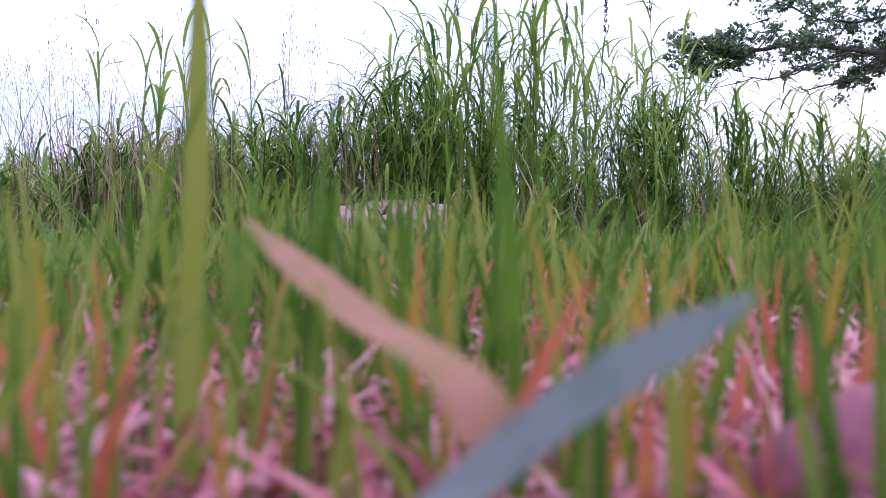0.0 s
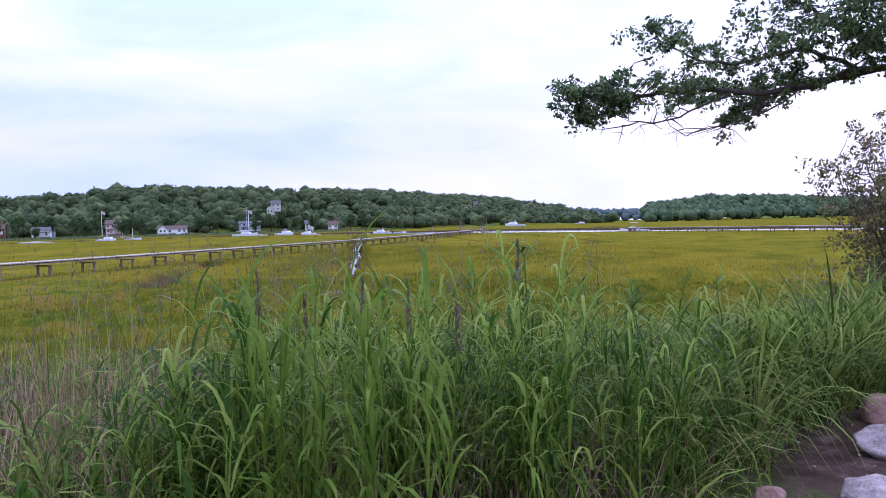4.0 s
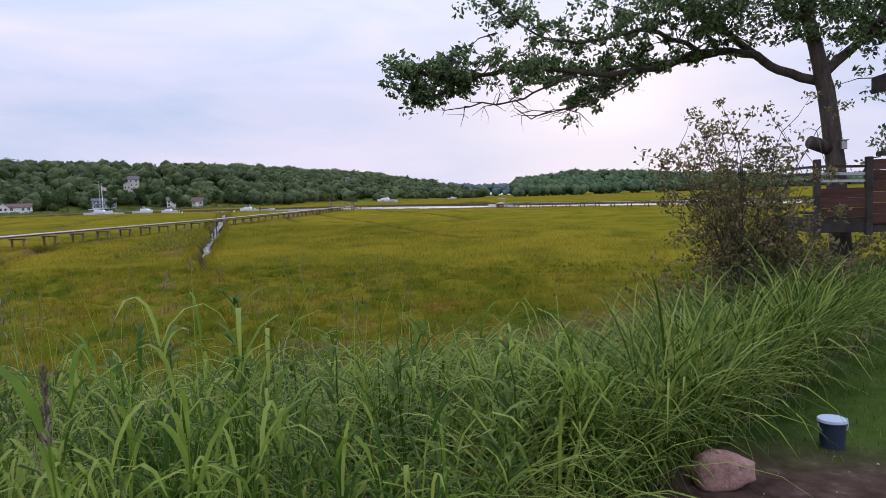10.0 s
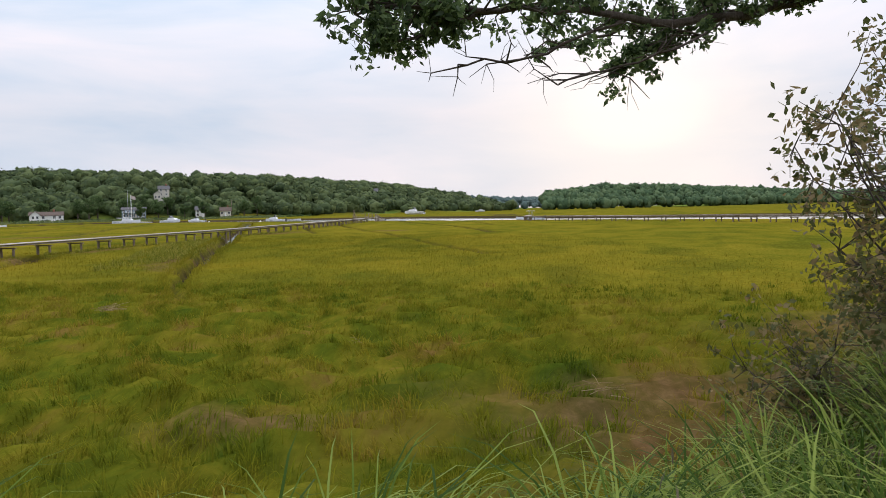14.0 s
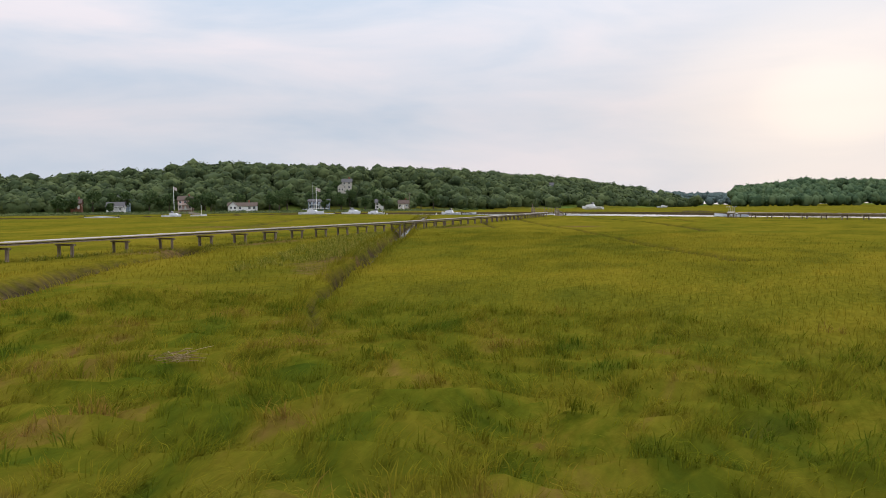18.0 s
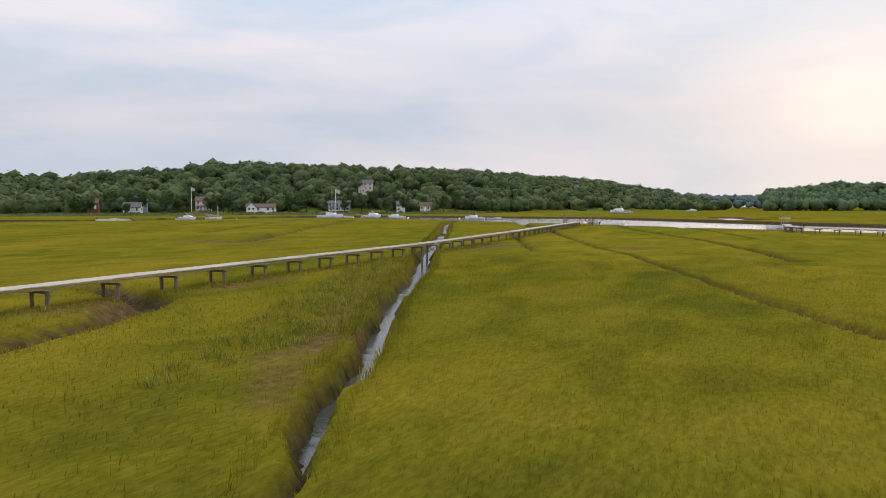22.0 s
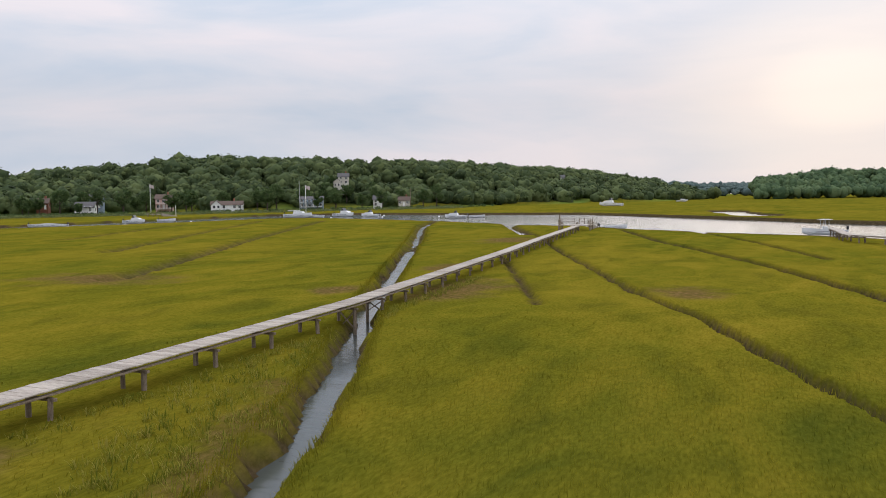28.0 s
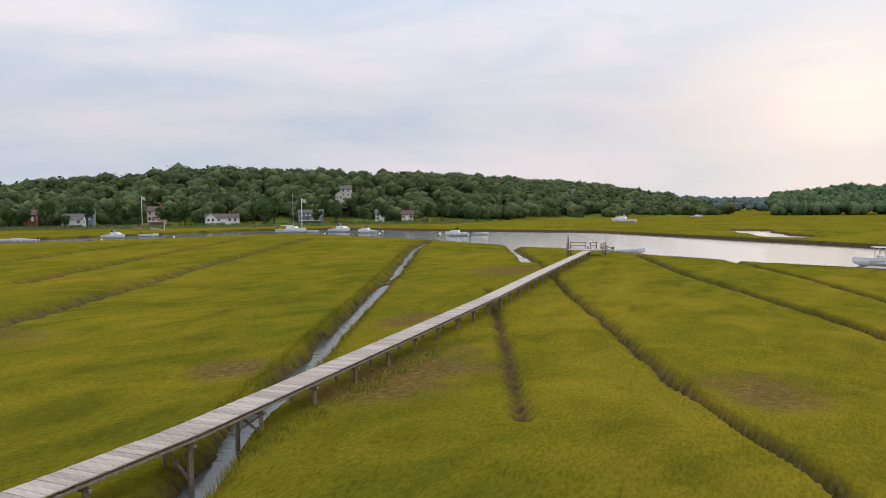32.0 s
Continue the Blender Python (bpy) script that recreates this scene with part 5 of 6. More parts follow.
        p = rs.normal(0, 0.55, (n, 3)) * [sx, sy, sz] + c
        clumps += [tuple(v) for v in p]
        radii += list(rs.uniform(0.15, 0.26, n))
        for v in p[:: 3]:
            a = Vector(v)
            b = Vector(c) + (a - Vector(c)) * 0.35
            twigs.append(tube([b, (a + b) / 2 + Vector(rs.normal(0, 0.08, 3)), a], [0.018, 0.012, 0.004], 4))
    tagged(part("twig_spray", merge(*twigs), M_BARK, top), kind="stuff")
    v, f = leaf_cloud(clumps, radii, 26, 0.092, 12, 0.75, 0.3)
    ob = tagged(new("leaves", mesh_from("leaves", v, f, M_OAKLEAF)), kind="stuff")
    ob.parent = top
    box = part("nest_box", merge(box_bm(0.10, 0.10, 0.16, (5.46, 19.14, 3.72), 0.01), box_bm(0.13, 0.14, 0.02, (5.46, 19.12, 3.81), 0.005)), M_METAL, top, "small pale box fixed to the trunk")
    return top


def shrub(x, y, z, label, rx, ry, rz_, seed, stems, clump_n, leaf, lift):
    top = tagged(new("shrub"), label, "shrub")
    top.location = (x, y, z)
    rs = np.random.RandomState(seed)
    cl, rad, tw = [], [], []
    for k in range(stems):
        a = rs.uniform(0, 6.3)
        e = Vector((math.cos(a) * rx * rs.uniform(0.3, 1), math.sin(a) * ry * rs.uniform(0.3, 1), lift + rz_ * rs.uniform(-0.4, 0.9)))
        run = soften([(rs.normal(0, 0.1), rs.normal(0, 0.1), -0.15), (e.x * 0.3, e.y * 0.3, e.z * 0.5), (e.x, e.y, e.z)], 4, 0.04, seed + k)
        part("stem", tube(run, list(np.linspace(0.015, 0.004, len(run))), 5), M_BARK, top)
        for p in run[(4 if lift > 2 else 3):]:
            for _ in range(3):
                q = p + Vector(rs.normal(0, 0.24, 3))
                tw.append(tube([p, (p + q) / 2 + Vector(rs.normal(0, 0.02, 3)), q], [0.006, 0.004, 0.002], 3))
                cl.append(q[:])
                rad.append(rs.uniform(0.08, 0.19))
    tagged(part("twig_spray", merge(*tw), M_BARK, top), kind="stuff")
    v, f = leaf_cloud(cl, rad, clump_n, leaf, seed, 0.8, 0.1)
    ob = tagged(new("leaves", mesh_from("leaves", v, f, M_SHRUBLEAF)), kind="stuff")
    ob.parent = top
    return top


oak()
shrub(2.45, 14.5, float(ground_z(2.45, 14.5)), "open twiggy shrub with small olive and rusty leaves", 1.15, 0.9, 0.66, 31, 22, 25, 0.052, 2.30)
shrub(2.75, 14.9, float(ground_z(2.75, 14.9)), "leafy olive-brown shrub crowding below the taller one", 1.0, 0.8, 0.6, 41, 14, 14, 0.062, 1.2)
shrub(3.3, 15.6, float(ground_z(3.3, 15.6)), "dense low shrub with brown-green leaves on the bank", 0.9, 0.8, 0.45, 33, 11, 13, 0.07, 0.7)
shrub(2.2, 16.6, float(ground_z(2.2, 16.6)), "dense low shrub with brown-green leaves on the bank", 0.8, 0.7, 0.4, 35, 9, 13, 0.07, 0.65)
shrub(4.6, 20.8, float(ground_z(4.6, 20.8)), "rounded green shrub growing below the oak", 1.3, 1.1, 0.6, 37, 14, 18, 0.08, 0.9)
shrub(7.2, 22.2, float(ground_z(7.2, 22.2)), "rounded green shrub growing below the oak", 1.5, 1.2, 0.7, 39, 14, 18, 0.08, 1.0)


def raised_deck():
    """The roofed timber deck on posts beside the oak."""
    top = tagged(new("raised_deck"), "red-brown timber deck on posts with rails and a roof", "deck")
    x0, x1, y0, y1, z = 4.6, 10.4, 18.15, 18.75, 2.28
    back = 20.3
    for i in range(12):
        part("floor_board", box_bm(x1 - x0, 0.165, 0.04, ((x0 + x1) / 2 + 0.9 * (i > 3) * 0.5, y0 + 0.1 + i * 0.175, z + 0.16), 0.006) if not 3 <= i <= 9 else box_bm(x1 - x0 - 1.6, 0.165, 0.04, ((x0 + x1) / 2 + 0.8, y0 + 0.1 + i * 0.175, z + 0.16), 0.006), M_DARKWOOD, top)
    part("rim_joist", box_bm(x1 - x0, 0.06, 0.26, ((x0 + x1) / 2, y0, z), 0.008), M_DARKWOOD, top)
    part("rim_joist", box_bm(0.06, back - y0, 0.26, (x0 + 0.03, (y0 + back) / 2 + 0.04, z), 0.008), M_DARKWOOD, top)
    for i in range(7):
        part("joist", box_bm(0.05, back - y0 - 0.1, 0.2, (6.6 + i * 0.6, (y0 + back) / 2 + 0.05, z + 0.02)), M_DARKWOOD, top)
    # boarded skirts: low at the corner, high beside the roof post
    for i in range(3):
        part("skirt_board", box_bm(0.82, 0.03, 0.165, (x0 + 0.47, y0 - 0.045, z + 0.22 + i * 0.172), 0.005), M_REDBOARD, top)
    for i in range(6):
        part("skirt_board", box_bm(x1 - 5.5, 0.03, 0.18, ((5.5 + x1) / 2, y0 - 0.045, z + 0.10 + i * 0.187), 0.005), M_REDBOARD, top)
    part("corner_post", box_bm(0.11, 0.11, 1.35, (x0 + 0.03, y0 - 0.03, z + 0.48), 0.01), M_DARKWOOD, top)
    part("corner_post", box_bm(0.11, 0.11, 1.35, (5.48, y0 - 0.03, z + 0.5), 0.01), M_DARKWOOD, top)
    for i in range(3):
        part("rail", beam_bm((x0, y0 - 0.02, z + 0.78 + i * 0.125), (5.5, y0 - 0.02, z + 0.76 + i * 0.125), 0.03, 0.045), M_METAL if i < 2 else M_DARKWOOD, top, "pale rail tubes" if i < 2 else "")
        part("rail", beam_bm((x0 + 0.03, y0, z + 0.78 + i * 0.125), (x0 + 0.03, back, z + 0.78 + i * 0.125), 0.03, 0.045), M_DARKWOOD, top)
    for px, py in ((6.12, y0 + 0.15), (x1 - 0.2, y0 + 0.15), (7.4, back - 0.2), (x1 - 0.2, back - 0.2)):
        part("roof_post", beam_bm((px, py, z - 0.1), (px, py, 4.85), 0.20, 0.20, 0.01), M_DARKWOOD, top)
        g = float(ground_z(px + 0.6, py))
        part("leg", beam_bm((px + 0.5, py, g - 0.3), (px + 0.5, py, z - 0.12), 0.15, 0.15, 0.01), M_POST, top)
    r = part("roof", prism_bm([(6.02, 4.66), (x1 + 0.5, 4.97), (x1 + 0.5, 5.23), (6.02, 4.91)], 1.5, (0, y0 + 0.35, 0)), M_DARKWOOD, top, "dark overhanging roof")
    part("fascia", box_bm(0.04, 1.5, 0.30, (6.00, y0 + 0.35, 4.79)), M_DARKWOOD, r)
    part("post_cap", box_bm(0.42, 0.24, 0.08, (5.85, y0 - 0.02, z + 1.22), 0.01), M_DARKWOOD, top)
    return top


raised_deck()


def pail(x, y, z, r, h, body, lid, label, name="bucket"):
    """A tapered pail with a rim, a lid and a wire handle."""
    top = tagged(new(name), label, "bucket")
    top.location = (x, y, z)
    bm = bmesh.new()
    n = 24
    prof = [(0.0, 0.0), (r * 0.86, 0.0), (r * 0.97, h * 0.9), (r * 1.06, h * 0.9), (r * 1.06, h * 0.97), (r * 0.98, h * 0.97)]
    rings = [[bm.verts.new((p * math.cos(k * 2 * math.pi / n), p * math.sin(k * 2 * math.pi / n), q)) for k in range(n)] for p, q in prof[1:]]
    for a, b in zip(rings[:-1], rings[1:]):
        for k in range(n):
            bm.faces.new((a[k], a[(k + 1) % n], b[(k + 1) % n], b[k]))
    bm.faces.new(list(reversed(rings[0])))
    bm.faces.new(rings[-1])
    part("body", bm, body, top)
    bl = bmesh.new()
    bmesh.ops.create_cone(bl, cap_ends=True, segments=28, radius1=r * 1.08, radius2=r * 1.05, depth=0.018)
    bmesh.ops.transform(bl, matrix=pose(0, 0, h * 0.985), verts=bl.verts)
    part("lid", bl, lid, top, "pale flat lid")
    part("handle", tube([(math.cos(a) * r * 1.09, -0.35 * r * math.sin(a) - 0.01, h * 0.86 - math.sin(a) * r * 0.8) for a in np.linspace(0, math.pi, 13)], [0.004] * 13, 5), M_METAL, top)
    return top


pail(1.76, 9.75, float(ground_z(1.76, 9.75)), 0.09, 0.19, M_BUCKET, M_LID, "dark blue bucket with a pale lid on bare soil")
_p = pail(6.1, 18.55, 1.62, 0.14, 0.36, M_METAL, M_DARK, "grey metal pail hung under the deck", "hanging_pail")
part("hanger", beam_bm((0, 0, 0.34), (0, 0, 0.72), 0.012, 0.012), M_METAL, _p)


def rock(x, y, w, d, h, rz, mat, label, seed, sink=0.25):
    """A worn boulder with flattened faces, set a little into the ground."""
    rs = np.random.RandomState(seed)
    bm = bmesh.new()
    bmesh.ops.create_icosphere(bm, subdivisions=4, radius=1)
    planes = [(Vector(rs.normal(0, 1, 3)).normalized(), rs.uniform(0.56, 0.85)) for _ in range(11)]
    for v in bm.verts:
        p = v.co.copy()
        p = Vector([math.copysign(abs(c) ** 0.8, c) for c in p])
        for nrm, lim in planes:
            e = p.dot(nrm) - lim
            if e > 0:
                p -= nrm * e * 0.93
        p += v.co * (0.05 * noise.noise(v.co * 2.3 + Vector((seed, 0, 0))) + 0.02 * noise.noise(v.co * 7 + Vector((seed, 3, 0))))
        v.co = Vector((p.x * w / 1.7, p.y * d / 1.7, p.z * h / 1.5))
    lo = min(v.co.z for v in bm.verts)
    for f in bm.faces:
        f.smooth = True
    ob = part("boulder", bm, mat)
    ob.matrix_world = pose(x, y, float(ground_z(x, y)) - lo - h * sink, rz=rz)
    return tagged(ob, label, "boulder", "boulders on the bank")


rock(-2.42, 4.98, 1.02, 0.55, 0.25, 28, M_PINKROCK, "broad low pink boulder at the foot of the grass", 3)
rock(0.76, 8.2, 0.50, 0.31, 0.17, -6, M_ROCK, "large pale grey boulder on bare soil", 4)
rock(0.88, 9.02, 0.32, 0.27, 0.22, 10, M_PINKROCK, "rounded pink boulder behind a grey one", 5)
rock(0.38, 7.38, 0.35, 0.24, 0.13, 5, M_ROCK, "low speckled grey boulder half sunk in soil", 6, 0.3)
rock(0.87, 7.44, 0.30, 0.24, 0.17, 8, M_ROCK, "rounded whitish boulder half sunk in soil", 7)
rock(-0.14, 7.18, 0.17, 0.15, 0.12, 0, M_PINKROCK, "small pinkish boulder at the grass edge", 8)
rock(1.66, 8.2, 0.34, 0.26, 0.20, 20, M_PINKROCK, "squat pinkish-grey boulder on bare soil", 9)
rock(1.98, 8.3, 0.30, 0.28, 0.22, 50, M_ROCK, "squat pale boulder leaning on its neighbour", 10)
rock(1.56, 7.45, 0.30, 0.24, 0.17, -12, M_ROCK, "small blocky pale boulder on bare soil", 11)
rock(3.25, 14.4, 0.40, 0.32, 0.24, 15, M_ROCK, "pale boulder at the edge of the lawn", 12)
rock(4.2, 16.6, 0.28, 0.24, 0.2, 15, M_ROCK, "small pale boulder under the deck's edge", 13)


def tarp(x, y):
    n, bm = 14, bmesh.new()
    g = [[bm.verts.new(((i / (n - 1) - 0.5) * 1.5, (j / (n - 1) - 0.5) * 0.9, max(0.0, 0.26 * (1 - (2 * i / (n - 1) - 1) ** 2) * (1 - (2 * j / (n - 1) - 1) ** 2) + 0.05 * noise.noise((i * 0.7, j * 0.7, 3.0))))) for i in range(n)] for j in range(n)]
    for a, b in zip(g[:-1], g[1:]):
        for i in range(n - 1):
            bm.faces.new((a[i], a[i + 1], b[i + 1], b[i]))
    ob = part("tarpaulin", bm, M_TARP)
    ob.location = (x, y, float(ground_z(x, y)) - 0.005)
    tagged(ob, "crumpled blue tarpaulin heaped under the deck", "tarpaulin")


tarp(6.6, 18.9)


def pebbles():
    rs = np.random.RandomState(71)
    n = 190
    x, y = rs.normal(1.3, 1.0, n), rs.normal(7.9, 0.7, n)
    keep = soil_at(x, y) > 0.4
    x, y = x[keep], y[keep]
    base = np.array([(1, 0, 0), (-1, 0, 0), (0, 1, 0), (0, -1, 0), (0, 0, 1), (0, 0, -1)], float)
    tri = np.array([(0, 2, 4), (2, 1, 4), (1, 3, 4), (3, 0, 4), (2, 0, 5), (1, 2, 5), (3, 1, 5), (0, 3, 5)])
    s = rs.uniform(0.003, 0.008, len(x)) * rs.choice([1, 1, 1.8], len(x))
    v = base[None] * s[:, None, None] * rs.uniform(0.6, 1.3, (len(x), 6, 1)) + np.stack([x, y, ground_z(x, y) + s * 0.4], 1)[:, None]
    tagged(new("pebbles", mesh_from("pebbles", v.reshape(-1, 3), (tri[None] + np.arange(len(x))[:, None, None] * 6).reshape(-1, 3), M_ROCK)), "scattered pale pebbles on bare soil", "pebbles", kind="stuff")


pebbles()


# ---- grasses ----
def scatter(seed, n, x0, x1, y0, y1):
    rs = np.random.RandomState(seed)
    return rs, rs.uniform(x0, x1, n), rs.uniform(y0, y1, n)


def rooted(x, y, sink=0.02):
    return np.stack([x, y, ground_z(x, y) - sink], 1)


def stuff(ob, label, category):
    return tagged(ob, label, category, kind="stuff")


def bank_grass():
    # broad-leaved clumps: stems fan out from a crown, each with several drooping leaves
    rs, cx, cy = scatter(81, 900, -11, 4.5, 3.4, 19)
    dep = cy - front_y(cx)
    keep = (dep > 0.1) & (cy < 9.0) & (rs.rand(len(cx)) < np.where(dep < 2.2, 1.0, 0.5)) & (dep < 3.2) & ~((cx > -0.6) & (dep > 1.0))
    cx, cy = cx[keep], cy[keep]
    per = 15
    size = np.repeat(rs.uniform(0.75, 1.2, len(cx)), per)
    ca, cr = rs.uniform(0, 6.3, len(cx) * per), np.abs(rs.normal(0, 0.11, len(cx) * per))
    x, y = np.repeat(cx, per) + cr * np.cos(ca), np.repeat(cy, per) + cr * np.sin(ca)
    dep = np.maximum(y - front_y(x), 0)
    n = len(x)
    h = rs.uniform(0.80, 1.27, n) * size * np.clip(0.62 + dep * 0.40, 0.5, 1.0) * np.interp(x, (-5, -3.2, -2.3), (0.5, 0.7, 1))
    stem_az, stem_lean = ca + rs.normal(0, 0.4, n), rs.uniform(0.05, 0.20, n) + cr * 1.2
    root = rooted(x, y)
    a = blades("x", root, h, np.full(n, 0.009), stem_lean, stem_az, None, 3, 0.6, keep=True)
    vs, fs, off = [a[0]], [a[1]], len(a[0])
    for k in range(9):
        u = rs.uniform(0.10, 0.98, n) ** 0.75
        way = np.stack([np.cos(stem_az), np.sin(stem_az)], 1)
        at = root.copy()
        at[:, :2] += way * (h * u * stem_lean * 0.75 * (0.35 + 0.65 * u))[:, None]
        at[:, 2] += h * u * 0.955
        b = blades("x", at, rs.uniform(0.20, 0.46, n), rs.uniform(0.010, 0.019, n), rs.uniform(0.8, 1.6, n), rs.uniform(0, 6.3, n), None, 5, 1.2, 0.3, keep=True)
        vs.append(b[0])
        fs.append(b[1] + off)
        off += len(b[0])
    stuff(new("broad_grass", mesh_from("broad_grass", np.concatenate(vs), np.concatenate(fs), M_REED)), "tall green broad-leaved grass crowding the bank", "grass")
    # low leaves spilling over the front edge
    rs, x, y = scatter(86, 5200, -9, 1.2, 3.8, 10)
    keep = np.abs(y - front_y(x) - 0.05) < 0.28
    x, y = x[keep], y[keep]
    n = len(x)
    stuff(blades("edge_grass", rooted(x, y), rs.uniform(0.25, 0.7, n), rs.uniform(0.010, 0.022, n), rs.uniform(0.5, 1.4, n), -1.3 + rs.normal(0, 0.9, n), M_REED, 6, 1.1, 0.4), "green leaves spilling over the lawn's edge", "grass")
    # arching sedge in tussocks on the slope and to the right
    rs, cx, cy = scatter(82, 3300, -12, 6.5, 5, 23)
    dep = cy - front_y(cx)
    keep = (dep > 0.25) & (cy < back_y(cx) + 0.4 * wave(cx, cy, 1.3)) & (rs.rand(len(cx)) < np.where((dep > 1.7) | (cx > -0.7), np.where(cx > 0.2, 0.72, 1.0), 0.15))
    cx, cy = cx[keep], cy[keep]
    per = 34
    size = np.repeat(rs.uniform(0.7, 1.15, len(cx)), per)
    ca, cr = rs.uniform(0, 6.3, len(cx) * per), np.abs(rs.normal(0, 0.10, len(cx) * per))
    x, y = np.repeat(cx, per) + cr * np.cos(ca), np.repeat(cy, per) + cr * np.sin(ca)
    dep = np.maximum(y - front_y(x), 0)
    n = len(x)
    h = rs.uniform(0.85, 1.65, n) * size * np.clip(0.45 + dep * 0.5, 0.4, 1.0) * (np.interp(x, (-6, -3.6, -0.8, 0.6, 2), (0.46, 0.58, 0.9, 1.0, 0.86)) + np.interp(x, (-6, -3.6, -1), (0.34, 0.30, 0)) * smooth(y, 8.2, 10.2)) * np.clip((back_y(x) - y) * 0.3 + 0.6, 0.6, 1)
    wind = -0.7 + 1.1 * wave(x, y, 0.8, 2.0)
    az = np.where(rs.rand(n) < np.where(x > 0.2, 0.93, 0.55), ca + rs.normal(0, 0.5, n), wind + rs.normal(0, 0.6, n))
    stuff(blades("sedge", rooted(x, y), h, rs.uniform(0.006, 0.012, n) * (1 + 0.45 * smooth(y, 8.0, 10.0)), rs.uniform(0.75, 1.45, n) * np.interp(x, (-0.4, 1.0), (1.0, 0.8)), az, M_SEDGE, 5, 1.2, 0.4), "pale arching sedge leaves covering the bank slope", "grass")
    # arching tussocks beside the bare soil and the lawn
    rs = np.random.RandomState(83)
    cx = rs.uniform(-0.3, 3.3, 58)
    cy = front_y(cx) + rs.uniform(0.0, 0.9, 58)
    per = 34
    ca = rs.uniform(0, 6.3, 58 * per)
    cr = np.abs(rs.normal(0, 0.06, 58 * per))
    x, y = np.repeat(cx, per) + cr * np.cos(ca), np.repeat(cy, per) + cr * np.sin(ca)
    n = len(x)
    stuff(blades("arching_sedge", rooted(x, y), rs.uniform(0.8, 1.65, n) * np.repeat(rs.uniform(0.75, 1.1, 58), per), rs.uniform(0.010, 0.018, n), rs.uniform(0.55, 1.35, n), ca + rs.normal(0, 0.3, n), M_SEDGE, 7, 1.15, 0.3), "long sedge leaves arching over the bare soil", "grass")
    # dry brown stems to the west
    rs, x, y = scatter(84, 6500, -8, -2.0, 4.3, 8.2)
    keep = (y > front_y(x) + 0.1) & (np.hypot((x + 4.0) / 1.6, (y - 6.2) / 1.5) < 1 + 0.3 * rs.normal(0, 1, len(x)))
    x, y = x[keep], y[keep]
    n = len(x)
    stuff(blades("dry_stems", rooted(x, y), rs.uniform(0.5, 1.0, n), rs.uniform(0.003, 0.007, n), rs.uniform(0.05, 0.6, n), rs.uniform(0, 6.3, n), M_DRY, 3, 0.7), "dry brown grass stems standing among green grass", "grass")
    # a paler dry stand beside the pink boulder
    rs = np.random.RandomState(87)
    x = rs.uniform(-4.2, -2.6, 130)
    y = front_y(x) + rs.uniform(0.05, 0.6, 130)
    n = len(x)
    stuff(blades("dry_stems", rooted(x, y), rs.uniform(0.7, 1.1, n), rs.uniform(0.003, 0.006, n), rs.uniform(0.15, 0.7, n), rs.uniform(0, 6.3, n), M_DRY, 4, 0.8), "dry brown grass stems standing beside the pink boulder", "grass")
    # dead leaves low in the stand
    rs, x, y = scatter(85, 8000, -7, 3.5, 4.5, 14)
    keep = (y > front_y(x) - 0.15) & (y < front_y(x) + 4)
    x, y = x[keep], y[keep]
    n = len(x)
    stuff(blades("dead_leaves", rooted(x, y), rs.uniform(0.2, 0.8, n), rs.uniform(0.005, 0.012, n), rs.uniform(0.4, 1.5, n), rs.uniform(0, 6.3, n), M_DRY, 3, 1.0), "withered leaves low among the bank grass", "grass")


def seed_stalks():
    """Stems that stand above the grass, some with dark plume heads, some with fine open panicles."""
    rs = np.random.RandomState(91)
    n = 620
    x, y = rs.uniform(-7, 2.0, n), rs.uniform(4.6, 10.0, n)
    dep = y - front_y(x)
    keep = (dep > 0.15) & (y < back_y(x) - 0.8) & ~((np.abs(x + 0.5) < 0.55) & (y < 10))
    x, y, dep = x[keep], y[keep], dep[keep]
    n = len(x)
    h = rs.uniform(1.15, 1.6, n) * np.clip(0.75 + 0.2 * dep, 0.75, 1)
    lean, az = rs.uniform(0.03, 0.22, n), rs.uniform(0, 6.3, n)
    root = rooted(x, y)
    stems = blades("x", root, h, np.full(n, 0.0045), lean * 2.2, az, None, 6, 1.0, keep=True)
    tips = stems[0].reshape(n, -1, 3)[:, -1]
    stuff(new("seed_stems", mesh_from("seed_stems", *stems, M_REED)), "thin upright flowering stems above the grass", "grass")
    heads_v, heads_f, off = [], [], 0
    for i in range(n):
        m = 30
        t = rs.uniform(0, 1, m)
        spread, ln = 0.045, 0.30
        p = tips[i] + np.stack([rs.normal(0, 1, m) * spread * (1.1 - t), rs.normal(0, 1, m) * spread * (1.1 - t), -ln + ln * 1.1 * t], 1)
        b = blades("x", p, rs.uniform(0.018, 0.035, m), np.full(m, 0.0035), rs.uniform(0.2, 0.9, m), rs.uniform(0, 6.3, m), None, 2, 0.6, keep=True)
        heads_v.append(b[0])
        heads_f.append(b[1] + off)
        off += len(b[0])
    stuff(new("seed_heads", mesh_from("seed_heads", np.concatenate(heads_v), np.concatenate(heads_f), M_SEED)), "dark and straw-coloured seed heads on grass stems", "grass")


